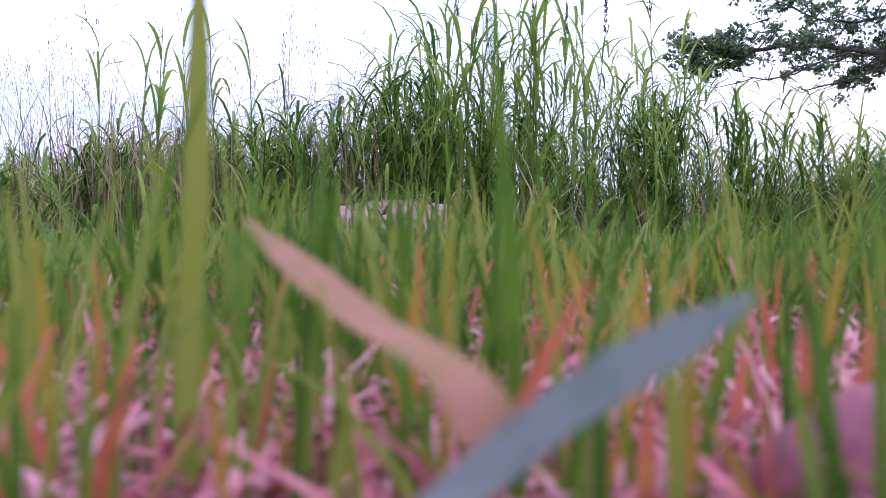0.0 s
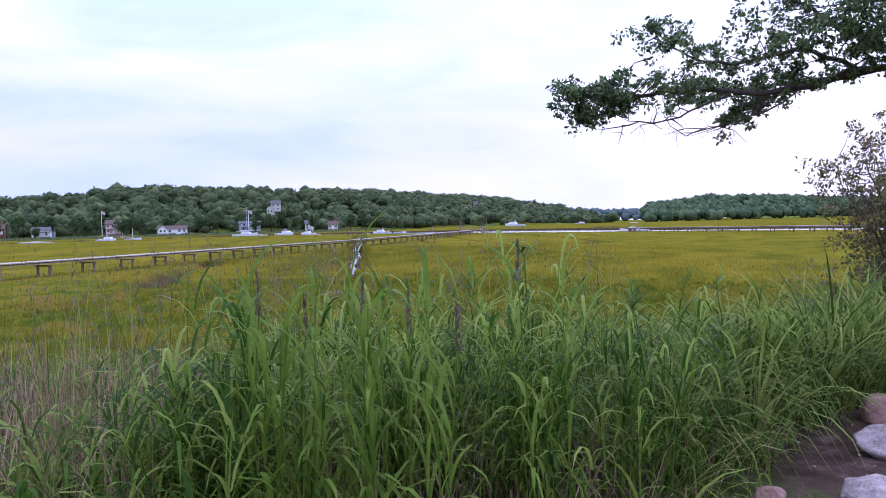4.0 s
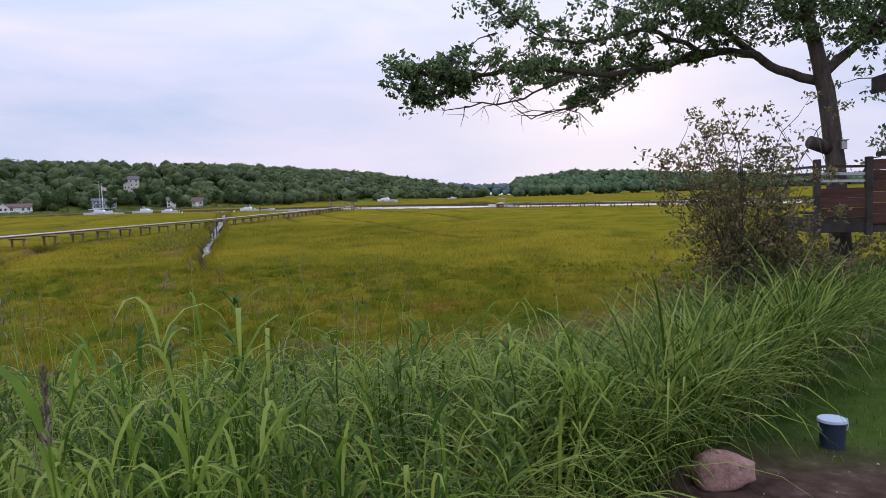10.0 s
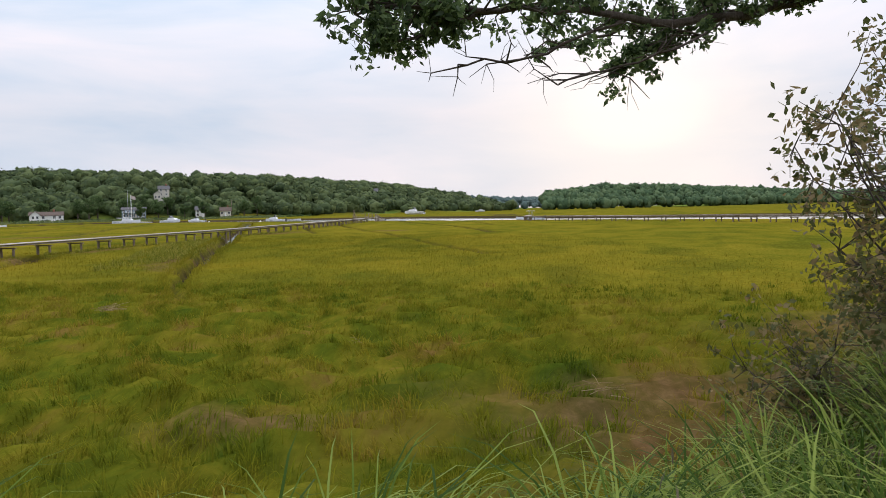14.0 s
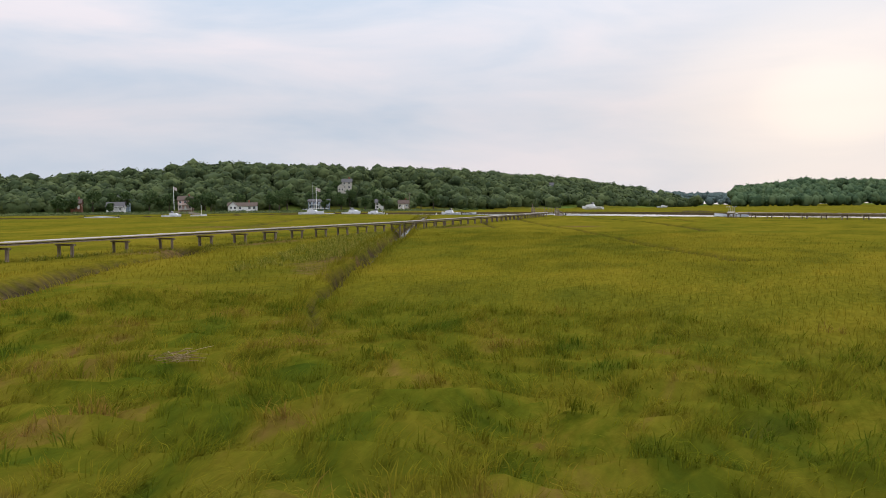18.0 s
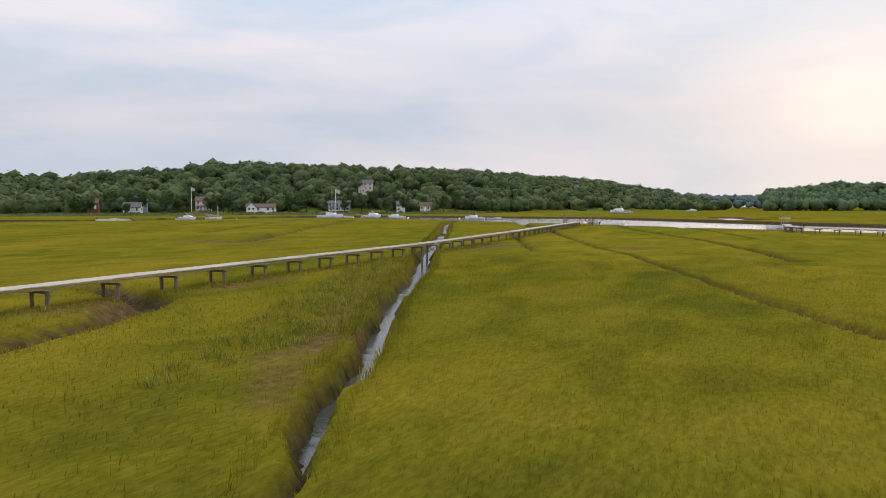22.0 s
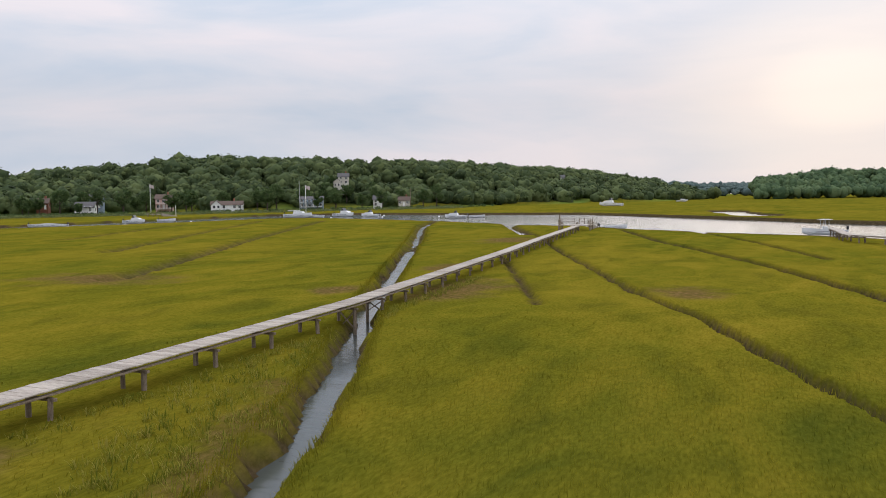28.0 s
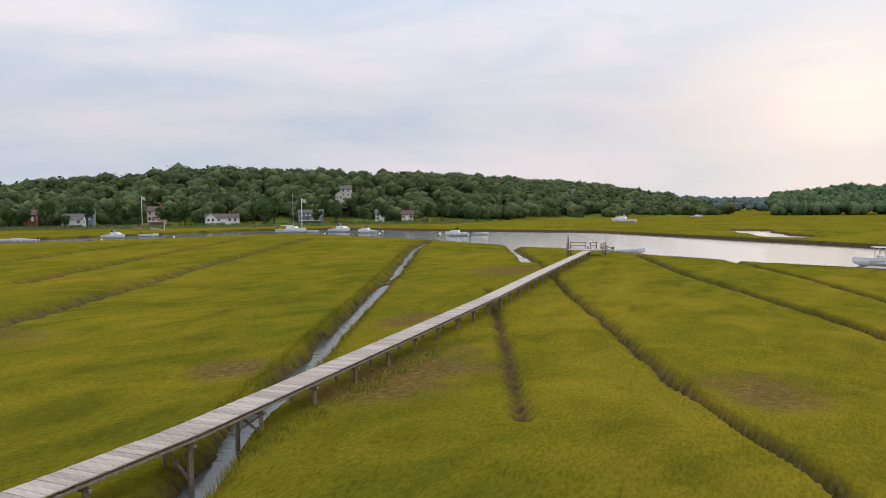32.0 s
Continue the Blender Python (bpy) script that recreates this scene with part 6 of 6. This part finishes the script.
def tall_reeds():
    """A stand of taller reeds with arching leaves and dark plumes, over the rest of the grass."""
    rs = np.random.RandomState(92)
    for k in range(34):
        x = rs.normal(-1.85, 0.36) if k < 26 else rs.uniform(-4.2, -2.6)
        y = float(front_y(x)) + rs.uniform(0.08, 0.5)
        h = rs.uniform(1.05, 1.42) * (1.0 if k < 26 else 0.85)
        top = tagged(new("tall_reed"), "tall green reed with arching leaves and a dark plume", "reed", "tall reeds on the bank")
        top.location = (x, y, float(ground_z(x, y)) - 0.02)
        bend = rs.normal(0, 0.06, 2)
        run = soften([(0, 0, 0), (bend[0] * 0.4, bend[1] * 0.4, h * 0.5), (bend[0], bend[1], h)], 4, 0.004, k)
        part("stem", tube(run, list(np.linspace(0.006, 0.002, len(run))), 5), M_REED, top)
        m = 9
        u = np.linspace(0.25, 0.95, m)
        at = np.stack([bend[0] * u ** 1.3, bend[1] * u ** 1.3, h * u], 1)
        v, f = blades("x", at, rs.uniform(0.22, 0.46, m), rs.uniform(0.012, 0.022, m), rs.uniform(0.4, 1.3, m), rs.uniform(0, 6.3, m), None, 6, 1.3, 0.2, keep=True)
        for lv in v.reshape(m, -1, 3):
            o = new("leaf", mesh_from("leaf", lv, f[:6], M_REED))
            o.parent = top
        if k < 26 and k % 5 == 0:
            m = 90
            t = rs.uniform(0, 1, m)
            p = np.stack([bend[0] + rs.normal(0, 0.006, m) * (1.15 - t), bend[1] + rs.normal(0, 0.006, m) * (1.15 - t), h - 0.02 + 0.17 * t], 1)
            v, f = blades("x", p, rs.uniform(0.014, 0.028, m), np.full(m, 0.006), rs.uniform(0.2, 0.9, m), rs.uniform(0, 6.3, m), None, 2, 0.6, keep=True)
            o = tagged(new("plume", mesh_from("plume", v, f, M_SEED)), "dark seed plume", kind="stuff")
            o.parent = top


def weeds():
    """Leafy broad-leaved weeds in the stand and low plants on the soil."""
    rs = np.random.RandomState(95)
    spots = [(-1.55, 7.6, 1.4), (-1.2, 7.9, 1.15)] + [(rs.uniform(-2.4, -0.3), rs.uniform(6.9, 8.8), rs.uniform(0.75, 1.2)) for _ in range(11)]
    for x, y, h in spots:
        top = tagged(new("tall_weed"), "tall leafy weed with narrow green leaves in the grass", "weed", "tall weeds in the bank grass")
        top.location = (x, y, float(ground_z(x, y)))
        part("stem", tube(soften([(0, 0, -0.05), (0.03, 0.02, h * 0.5), (0.0, 0.05, h)], 4, 0.01, int(h * 100)), list(np.linspace(0.008, 0.003, 9)), 6), M_REED, top)
        n = int(h * 40)
        z = rs.uniform(0.2, 1, n) * h
        v, f = blades("x", np.stack([0 * z, 0.03 * z / h, z], 1), rs.uniform(0.10, 0.21, n), rs.uniform(0.014, 0.026, n), rs.uniform(0.8, 1.4, n), rs.uniform(0, 6.3, n), None, 4, 0.7, 0.2, keep=True, start=0.6)
        o = new("leaves", mesh_from("leaves", v, f, M_WEED))
        o.parent = top
    n = 2400
    x, y = rs.normal(0.9, 0.9, n), rs.normal(6.72, 0.24, n)
    x2, y2 = rs.uniform(-2.5, 0.6, 700), rs.uniform(4.2, 6.4, 700)
    x, y = np.concatenate([x, x2]), np.concatenate([y, y2])
    keep = (y < front_y(x) + 0.2) & (rs.rand(len(x)) < 0.25 + 0.6 * (wave(x, y, 3.1, 2.0) > 0.1))
    x, y = x[keep], y[keep]
    n = len(x)
    stuff(blades("low_weeds", rooted(x, y, 0.0), rs.uniform(0.03, 0.09, n), rs.uniform(0.012, 0.026, n), rs.uniform(0.6, 1.4, n), rs.uniform(0, 6.3, n), M_WEED, 3, 0.8, 0.2), "low broad-leaved weeds on bare soil", "weeds")


def lawn():
    """Mown grass with dead clippings between."""
    sx, sy = -0.57, 1.93
    head = radians(25 + 90)
    for name, seed, n, r0, r1, mat, label, dead in (("lawn_grass", 101, 2600, 0.03, 1.5, M_LAWN, "green mown lawn blades", False), ("lawn_grass", 102, 17000, 0.5, 3.6, M_LAWN, "green mown lawn blades", False),
                                                   ("dead_clippings", 103, 17000, 0.03, 1.3, M_STRAW, "pinkish dead grass clippings lying in the lawn", True), ("dead_clippings", 104, 7000, 1.0, 3.3, M_STRAW, "pinkish dead grass clippings lying in the lawn", True)):
        rs = np.random.RandomState(seed)
        r = np.sqrt(rs.uniform(r0 * r0, r1 * r1, n)) if r0 > 0.5 else r0 + (r1 - r0) * rs.uniform(0, 1, n) ** 1.15
        a = head + rs.uniform(-1.1, 1.1, n)
        x, y = sx + r * np.cos(a), sy + r * np.sin(a)
        keep = (y < front_y(x) + 0.2) & (rs.rand(n) > soil_at(x, y) * 0.85) & (r > 0.12)
        x, y, r = x[keep], y[keep], r[keep]
        n = len(x)
        if dead:
            h, w, lean = rs.uniform(0.02, 0.06, n), rs.uniform(0.0016, 0.0042, n), rs.normal(1.42, 0.26, n)
            base = rooted(x, y, -0.003)
            base[:, 2] += rs.uniform(0, 0.02, n)
            ob = blades(name, base, h, w, lean, rs.uniform(0, 6.3, n), mat, 2, 0.04, 0.5, start=0.97)
        else:
            h, w, lean = rs.uniform(0.03, 0.075, n) * (1.1 if r0 < 0.2 else np.where(r < 1.5, 1.6, 1.15)), rs.uniform(0.0018, 0.0036, n), rs.uniform(0.05, 1.15, n)
            ob = blades(name, rooted(x, y, 0.003), h, w, lean, rs.uniform(0, 6.3, n), mat, 4 if r0 < 0.2 else 3, 0.8)
        stuff(ob, label, "grass")
    # longer blades that the mower missed, some turning orange
    for name, seed, n, mat, label in (("long_blades", 107, 260, M_LAWN, "longer green blades standing out of the lawn"), ("turning_blades", 108, 420, M_TURNED, "short yellow and orange blades in the lawn")):
        rs = np.random.RandomState(seed)
        r, a = 0.13 + (0.75 if seed == 107 else 1.3) * rs.uniform(0, 1, n) ** 1.3, head + rs.uniform(-0.7, 0.7, n)
        x, y = sx + r * np.cos(a), sy + r * np.sin(a)
        h = rs.uniform(0.07, 0.125, n) if seed == 107 else rs.uniform(0.04, 0.09, n)
        stuff(blades(name, rooted(x, y, 0.003), h, rs.uniform(0.0022, 0.0042, n), rs.uniform(0.05, 0.7, n), rs.uniform(0, 6.3, n), mat, 5, 0.8), label, "grass")
    rs = np.random.RandomState(110)
    n = 46000
    r, a = np.sqrt(rs.uniform(1.0, 30.0, n)), head + rs.uniform(-1.0, 0.9, n)
    x, y = sx + r * np.cos(a), sy + r * np.sin(a)
    keep = (y < front_y(x) + 0.1) & (rs.rand(n) > soil_at(x, y) * 0.9) & (rs.rand(n) < 0.55 + 0.45 * (wave(x, y, 2.4, 1.0) > -0.2))
    x, y = x[keep], y[keep]
    n = len(x)
    stuff(blades("lawn_grass", rooted(x, y, 0.003), rs.uniform(0.025, 0.055, n), rs.uniform(0.003, 0.006, n), rs.uniform(0.2, 1.2, n), rs.uniform(0, 6.3, n), M_TURF, 2, 0.8), "short green mown lawn", "grass")
    # unmown tufts where the lawn meets the pink boulder and the bank
    rs = np.random.RandomState(109)
    cx = np.concatenate([rs.uniform(-4.2, -0.9, 40), rs.uniform(-2.8, -1.3, 30)])
    cy = np.concatenate([front_y(cx[:40]) - rs.uniform(0.25, 0.9, 40), rs.uniform(4.1, 4.45, 30)])
    x, y = np.repeat(cx, 26) + rs.normal(0, 0.05, 1820), np.repeat(cy, 26) + rs.normal(0, 0.05, 1820)
    stuff(blades("lawn_tufts", rooted(x, y), rs.uniform(0.09, 0.22, 1820), rs.uniform(0.005, 0.010, 1820), rs.uniform(0.3, 1.1, 1820), rs.uniform(0, 6.3, 1820), M_REED, 4, 1.0), "unmown green tufts at the lawn's edge", "grass")
    # a thick stand of taller blades towards the boulder
    rs = np.random.RandomState(115)
    r, a = rs.uniform(0.22, 1.2, 260), radians(121) + rs.normal(0, 0.13, 260)
    x, y = sx + r * np.cos(a), sy + r * np.sin(a)
    stuff(blades("long_blades", rooted(x, y, 0.003), rs.uniform(0.075, 0.10, 260) + 0.065 * r, rs.uniform(0.0028, 0.0055, 260), rs.uniform(0.05, 0.7, 260), rs.uniform(0, 6.3, 260), M_LAWN, 5, 0.8), "longer green blades standing out of the lawn", "grass")
    # lawn beyond the soil, by the deck
    rs, x, y = scatter(105, 15000, 1.2, 9, 8.5, 18)
    keep = (y < front_y(x) - 0.1) & (rs.rand(len(x)) > soil_at(x, y) * 1.4)
    x, y = x[keep], y[keep]
    n = len(x)
    stuff(blades("lawn_grass", rooted(x, y), rs.uniform(0.04, 0.10, n), rs.uniform(0.004, 0.008, n), rs.uniform(0.1, 0.8, n), rs.uniform(0, 6.3, n), M_LAWN, 2, 0.8), "green mown lawn below the deck", "grass")
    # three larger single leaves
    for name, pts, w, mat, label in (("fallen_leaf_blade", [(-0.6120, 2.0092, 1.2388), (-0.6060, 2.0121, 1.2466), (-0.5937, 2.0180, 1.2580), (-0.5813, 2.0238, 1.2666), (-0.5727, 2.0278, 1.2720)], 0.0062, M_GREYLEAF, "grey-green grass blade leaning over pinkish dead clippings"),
                                     ("upright_leaf_blade", [(-0.6876, 2.0512, 1.2233), (-0.6946, 2.0594, 1.2539), (-0.6936, 2.0605, 1.3062), (-0.6942, 2.0606, 1.3500)], 0.0058, M_LAWN, "tall upright green grass blade in the lawn"),
                                     ("bent_leaf_blade", [(-0.6040, 2.0190, 1.2520), (-0.6104, 2.0213, 1.2600), (-0.6321, 2.0333, 1.2653), (-0.6545, 2.0451, 1.2737), (-0.6769, 2.0569, 1.2826)], 0.0095, M_BENT, "withered bent tan grass blade in the lawn")):
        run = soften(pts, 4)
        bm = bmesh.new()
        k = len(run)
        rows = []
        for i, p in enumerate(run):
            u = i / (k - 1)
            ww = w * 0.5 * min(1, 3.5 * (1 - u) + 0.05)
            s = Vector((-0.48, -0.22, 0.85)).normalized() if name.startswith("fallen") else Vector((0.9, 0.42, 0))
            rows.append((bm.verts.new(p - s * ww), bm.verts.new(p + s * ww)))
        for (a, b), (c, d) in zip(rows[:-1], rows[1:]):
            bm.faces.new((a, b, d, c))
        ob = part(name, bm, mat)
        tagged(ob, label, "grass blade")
    bm = bmesh.new()
    bmesh.ops.create_icosphere(bm, subdivisions=3, radius=0.03)
    for v in bm.verts:
        v.co *= 1 + 0.12 * noise.noise(v.co * 40)
        v.co.z *= 0.95
    for f in bm.faces:
        f.smooth = True
    ob = part("pebble", bm, M_PEBBLE)
    ob.location = (-0.547, 2.098, 1.222)
    tagged(ob, "smooth reddish pebble lying in the mown grass", "pebble")


M_PEBBLE = material("red_pebble", [(0.10, 0.020, 0.030), (0.17, 0.038, 0.045), (0.25, 0.07, 0.065)], 60.0, rough=0.6)
bank_grass()
seed_stalks()
tall_reeds()
weeds()
lawn()


def marsh_grass():
    path = [(-0.2, 8.7), (-0.9, 11), (-3, 16), (-6, 22), (-10.6, 31.5), (-15.5, 44), (-18.5, 55.5), (-21.6, 68)]
    # low salt hay in tussocks and cowlicks near the bank
    rs, cx, cy = scatter(111, 5400, -22, 14, 12.0, 34)
    d = dist_line(cx, cy, path)
    keep = (cy > back_y(cx) - 0.8) & (cy + 0.25 * cx + 2.5 * wave(cx, cy, 0.35, 1.0) < 33 + rs.normal(0, 1.5, len(cx))) & (rs.rand(len(cx)) < np.clip(1.25 - d / 16, 0.25, 1)) & (rs.rand(len(cx)) > 0.75 * wrack_at(cx, cy))
    cx, cy = cx[keep], cy[keep]
    per = 27
    ca, cr = rs.uniform(0, 6.3, len(cx) * per), np.abs(rs.normal(0, 0.17, len(cx) * per))
    rad = np.repeat(rs.uniform(0.7, 1.5, len(cx)), per)
    x, y = np.repeat(cx, per) + cr * rad * np.cos(ca), np.repeat(cy, per) + cr * rad * np.sin(ca)
    n = len(x)
    az = np.where(rs.rand(n) < 0.45, ca, 3.0 * wave(x, y, 0.55, 2.0) + 1.6 * wave(x, y, 1.7, 5.0)) + rs.normal(0, 0.35, n)
    h = rs.uniform(0.10, 0.27, n) * rad ** 0.5 * np.clip(1.25 - 1.4 * cr, 0.5, 1.2)
    stuff(blades("salt_hay", rooted(x, y), h, rs.uniform(0.009, 0.018, n), rs.uniform(0.75, 1.4, n), az, M_HAY, 2, 0.8, 0.5), "matted salt hay lying in swirls on the marsh", "grass")
    # standing cordgrass
    rs, x, y = scatter(112, 300000, -62, 14, 24, 118)
    d = dist_line(x, y, path)
    dens = np.clip(1.05 - d / 24, 0.0, 1.0) * smooth(y + 0.25 * x + 2.5 * wave(x, y, 0.35, 1.0), 24, 32) * np.where(y > 80, 0.55, 1.0)
    keep = rs.rand(len(x)) < dens
    x, y, d = x[keep], y[keep], d[keep]
    z = ground_z(x, y)
    keep = (z > 0.08) & (rs.rand(len(x)) > 0.75 * wrack_at(x, y)) & (dist_line(x, y, WALK) > 0.75)
    x, y, z, d = x[keep], y[keep], z[keep], d[keep]
    n = len(x)
    h = rs.uniform(0.08, 0.22, n) * (1 + 0.2 * wave(x, y, 0.3, 3.0))
    az = 0.9 + 1.4 * wave(x, y, 0.12, 2.0) + rs.normal(0, 0.8, n)
    stuff(blades("cordgrass", np.stack([x, y, z - 0.02], 1), h, rs.uniform(0.012, 0.024, n) * np.clip(0.8 + d / 30, 0.8, 2), rs.uniform(0.4, 1.15, n), az, M_BLADE, 2, 0.8, 0.8), "yellow-green cordgrass standing on the salt marsh", "grass")
    # taller fringe along the ditches
    rs = np.random.RandomState(113)
    vs = []
    for line, half, per in ((DITCH, 0.9, 95), (CREEK, 1.5, 50)):
        for (ax, ay), (bx, by) in zip(line[:-1], line[1:]):
            if ay > 150:
                continue
            m = int(per * math.hypot(bx - ax, by - ay) * (1.0 if ay < 110 else 0.5) * (0.4 if ay < 40 and line is DITCH else 1.0))
            t, side = rs.uniform(0, 1, m), rs.choice([-1, 1], m)
            ln = math.hypot(bx - ax, by - ay)
            edge = np.interp(ay + (by - ay) * t, (30, 36, 44, 52, 70, 100, 150), (0.25, 0.40, 0.58, 0.68, 0.92, 1.0, 1.2)) if line is DITCH else half
            off = side * (edge + np.abs(rs.normal(0, 0.2, m)))
            vs.append(np.stack([ax + (bx - ax) * t - (by - ay) / ln * off, ay + (by - ay) * t + (bx - ax) / ln * off, -side * (by - ay) / ln, side * (bx - ax) / ln], 1))
    q = np.concatenate(vs)
    x, y = q[:, 0], q[:, 1]
    z = ground_z(x, y)
    keep = (z > -0.15) & (dist_line(x, y, WALK) > 0.7)
    x, y, z, q = x[keep], y[keep], z[keep], q[keep]
    n = len(x)
    az = np.arctan2(-q[:, 3], -q[:, 2]) + rs.normal(0, 0.8, n)
    tall = np.where(dist_line(x, y, DITCH) < 2.0, 1.1, 0.8)
    stuff(blades("ditch_grass", np.stack([x, y, z - 0.02], 1), tall * rs.uniform(0.14, 0.38, n), rs.uniform(0.010, 0.020, n), rs.uniform(0.2, 0.8, n), az, M_BLADE, 3, 0.8, 0.8), "taller grass leaning over the ditch banks", "grass")


marsh_grass()


def rank_grass():
    """Rank tussocks between the straight ditch and the boardwalk, and along the boardwalk's foot."""
    rs, cx, cy = scatter(121, 9500, -44, -22, 40, 104)
    west = np.interp(cy, (40, 60, 84, 95, 118), (-36.4, -36.8, -37.2, -38.2, -40.4))
    gap = dist_line(cx, cy, DITCH)
    keep = (cx > west + 0.7) & (((cx < np.interp(cy, (42.8, 53, 62, 71.9, 83.4), (-18.7, -23.2, -27.1, -31.0, -36.3))) & (cy < 84) & (gap < 4.5)) | (np.abs(cx - west) < 1.9)) & (ground_z(cx, cy) > 0.1) & (rs.rand(len(cx)) < 0.75)
    cx, cy = cx[keep], cy[keep]
    per = 13
    ca, cr = rs.uniform(0, 6.3, len(cx) * per), np.abs(rs.normal(0, 0.13, len(cx) * per))
    x, y = np.repeat(cx, per) + cr * np.cos(ca), np.repeat(cy, per) + cr * np.sin(ca)
    n = len(x)
    h = rs.uniform(0.16, 0.40, n) * np.repeat(rs.uniform(0.6, 1.2, len(cx)), per)
    stuff(blades("rank_grass", rooted(x, y), h, rs.uniform(0.012, 0.024, n), rs.uniform(0.4, 1.2, n), ca + rs.normal(0, 0.5, n), M_RANK, 3, 0.8, 0.6), "rank green tussocks between ditch and boardwalk", "grass")


M_RANK = material("rank_marsh_grass", [(0.11, 0.13, 0.014), (0.21, 0.215, 0.026), (0.33, 0.285, 0.06)], 0.5, island=0.5, trans=0.52, spec=0.05)
rank_grass()


M_BLEACHED = material("bleached_stems", [(0.24, 0.16, 0.07), (0.34, 0.24, 0.12), (0.42, 0.32, 0.18)], 4.0, island=0.4)


def drift_heap(x, y, n, size, seed, label):
    """A heap of drifted dead stems."""
    rs = np.random.RandomState(seed)
    bms = []
    for _ in range(n):
        a, l = rs.normal(0.5, 0.7), size * rs.uniform(0.4, 1.0)
        c = Vector((rs.normal(0, size * 0.22), rs.normal(0, size * 0.16), 0.05 + abs(rs.normal(0, 0.06))))
        d = Vector((math.cos(a), math.sin(a), rs.normal(0, 0.12))) * l / 2
        bms.append(tube([c - d, c + d * 0.1 + Vector((0, 0, 0.02)), c + d], [0.006 * size + 0.001, 0.005 * size + 0.001, 0.003], 5))
    ob = tagged(part("driftwood_pile", merge(*bms), M_BLEACHED), kind="stuff")
    ob.location = (x, y, float(ground_z(x, y)) + 0.04)
    tagged(ob, label, "driftwood")


drift_heap(-11.9, 26.3, 34, 0.55, 5, "heap of drifted dead reed stems on the marsh")
drift_heap(0.2, 18.6, 9, 0.6, 7, "few bleached drift branches on flattened hay")
drift_heap(-4.2, 22.4, 7, 0.22, 8, "small tuft of bleached drift stems")
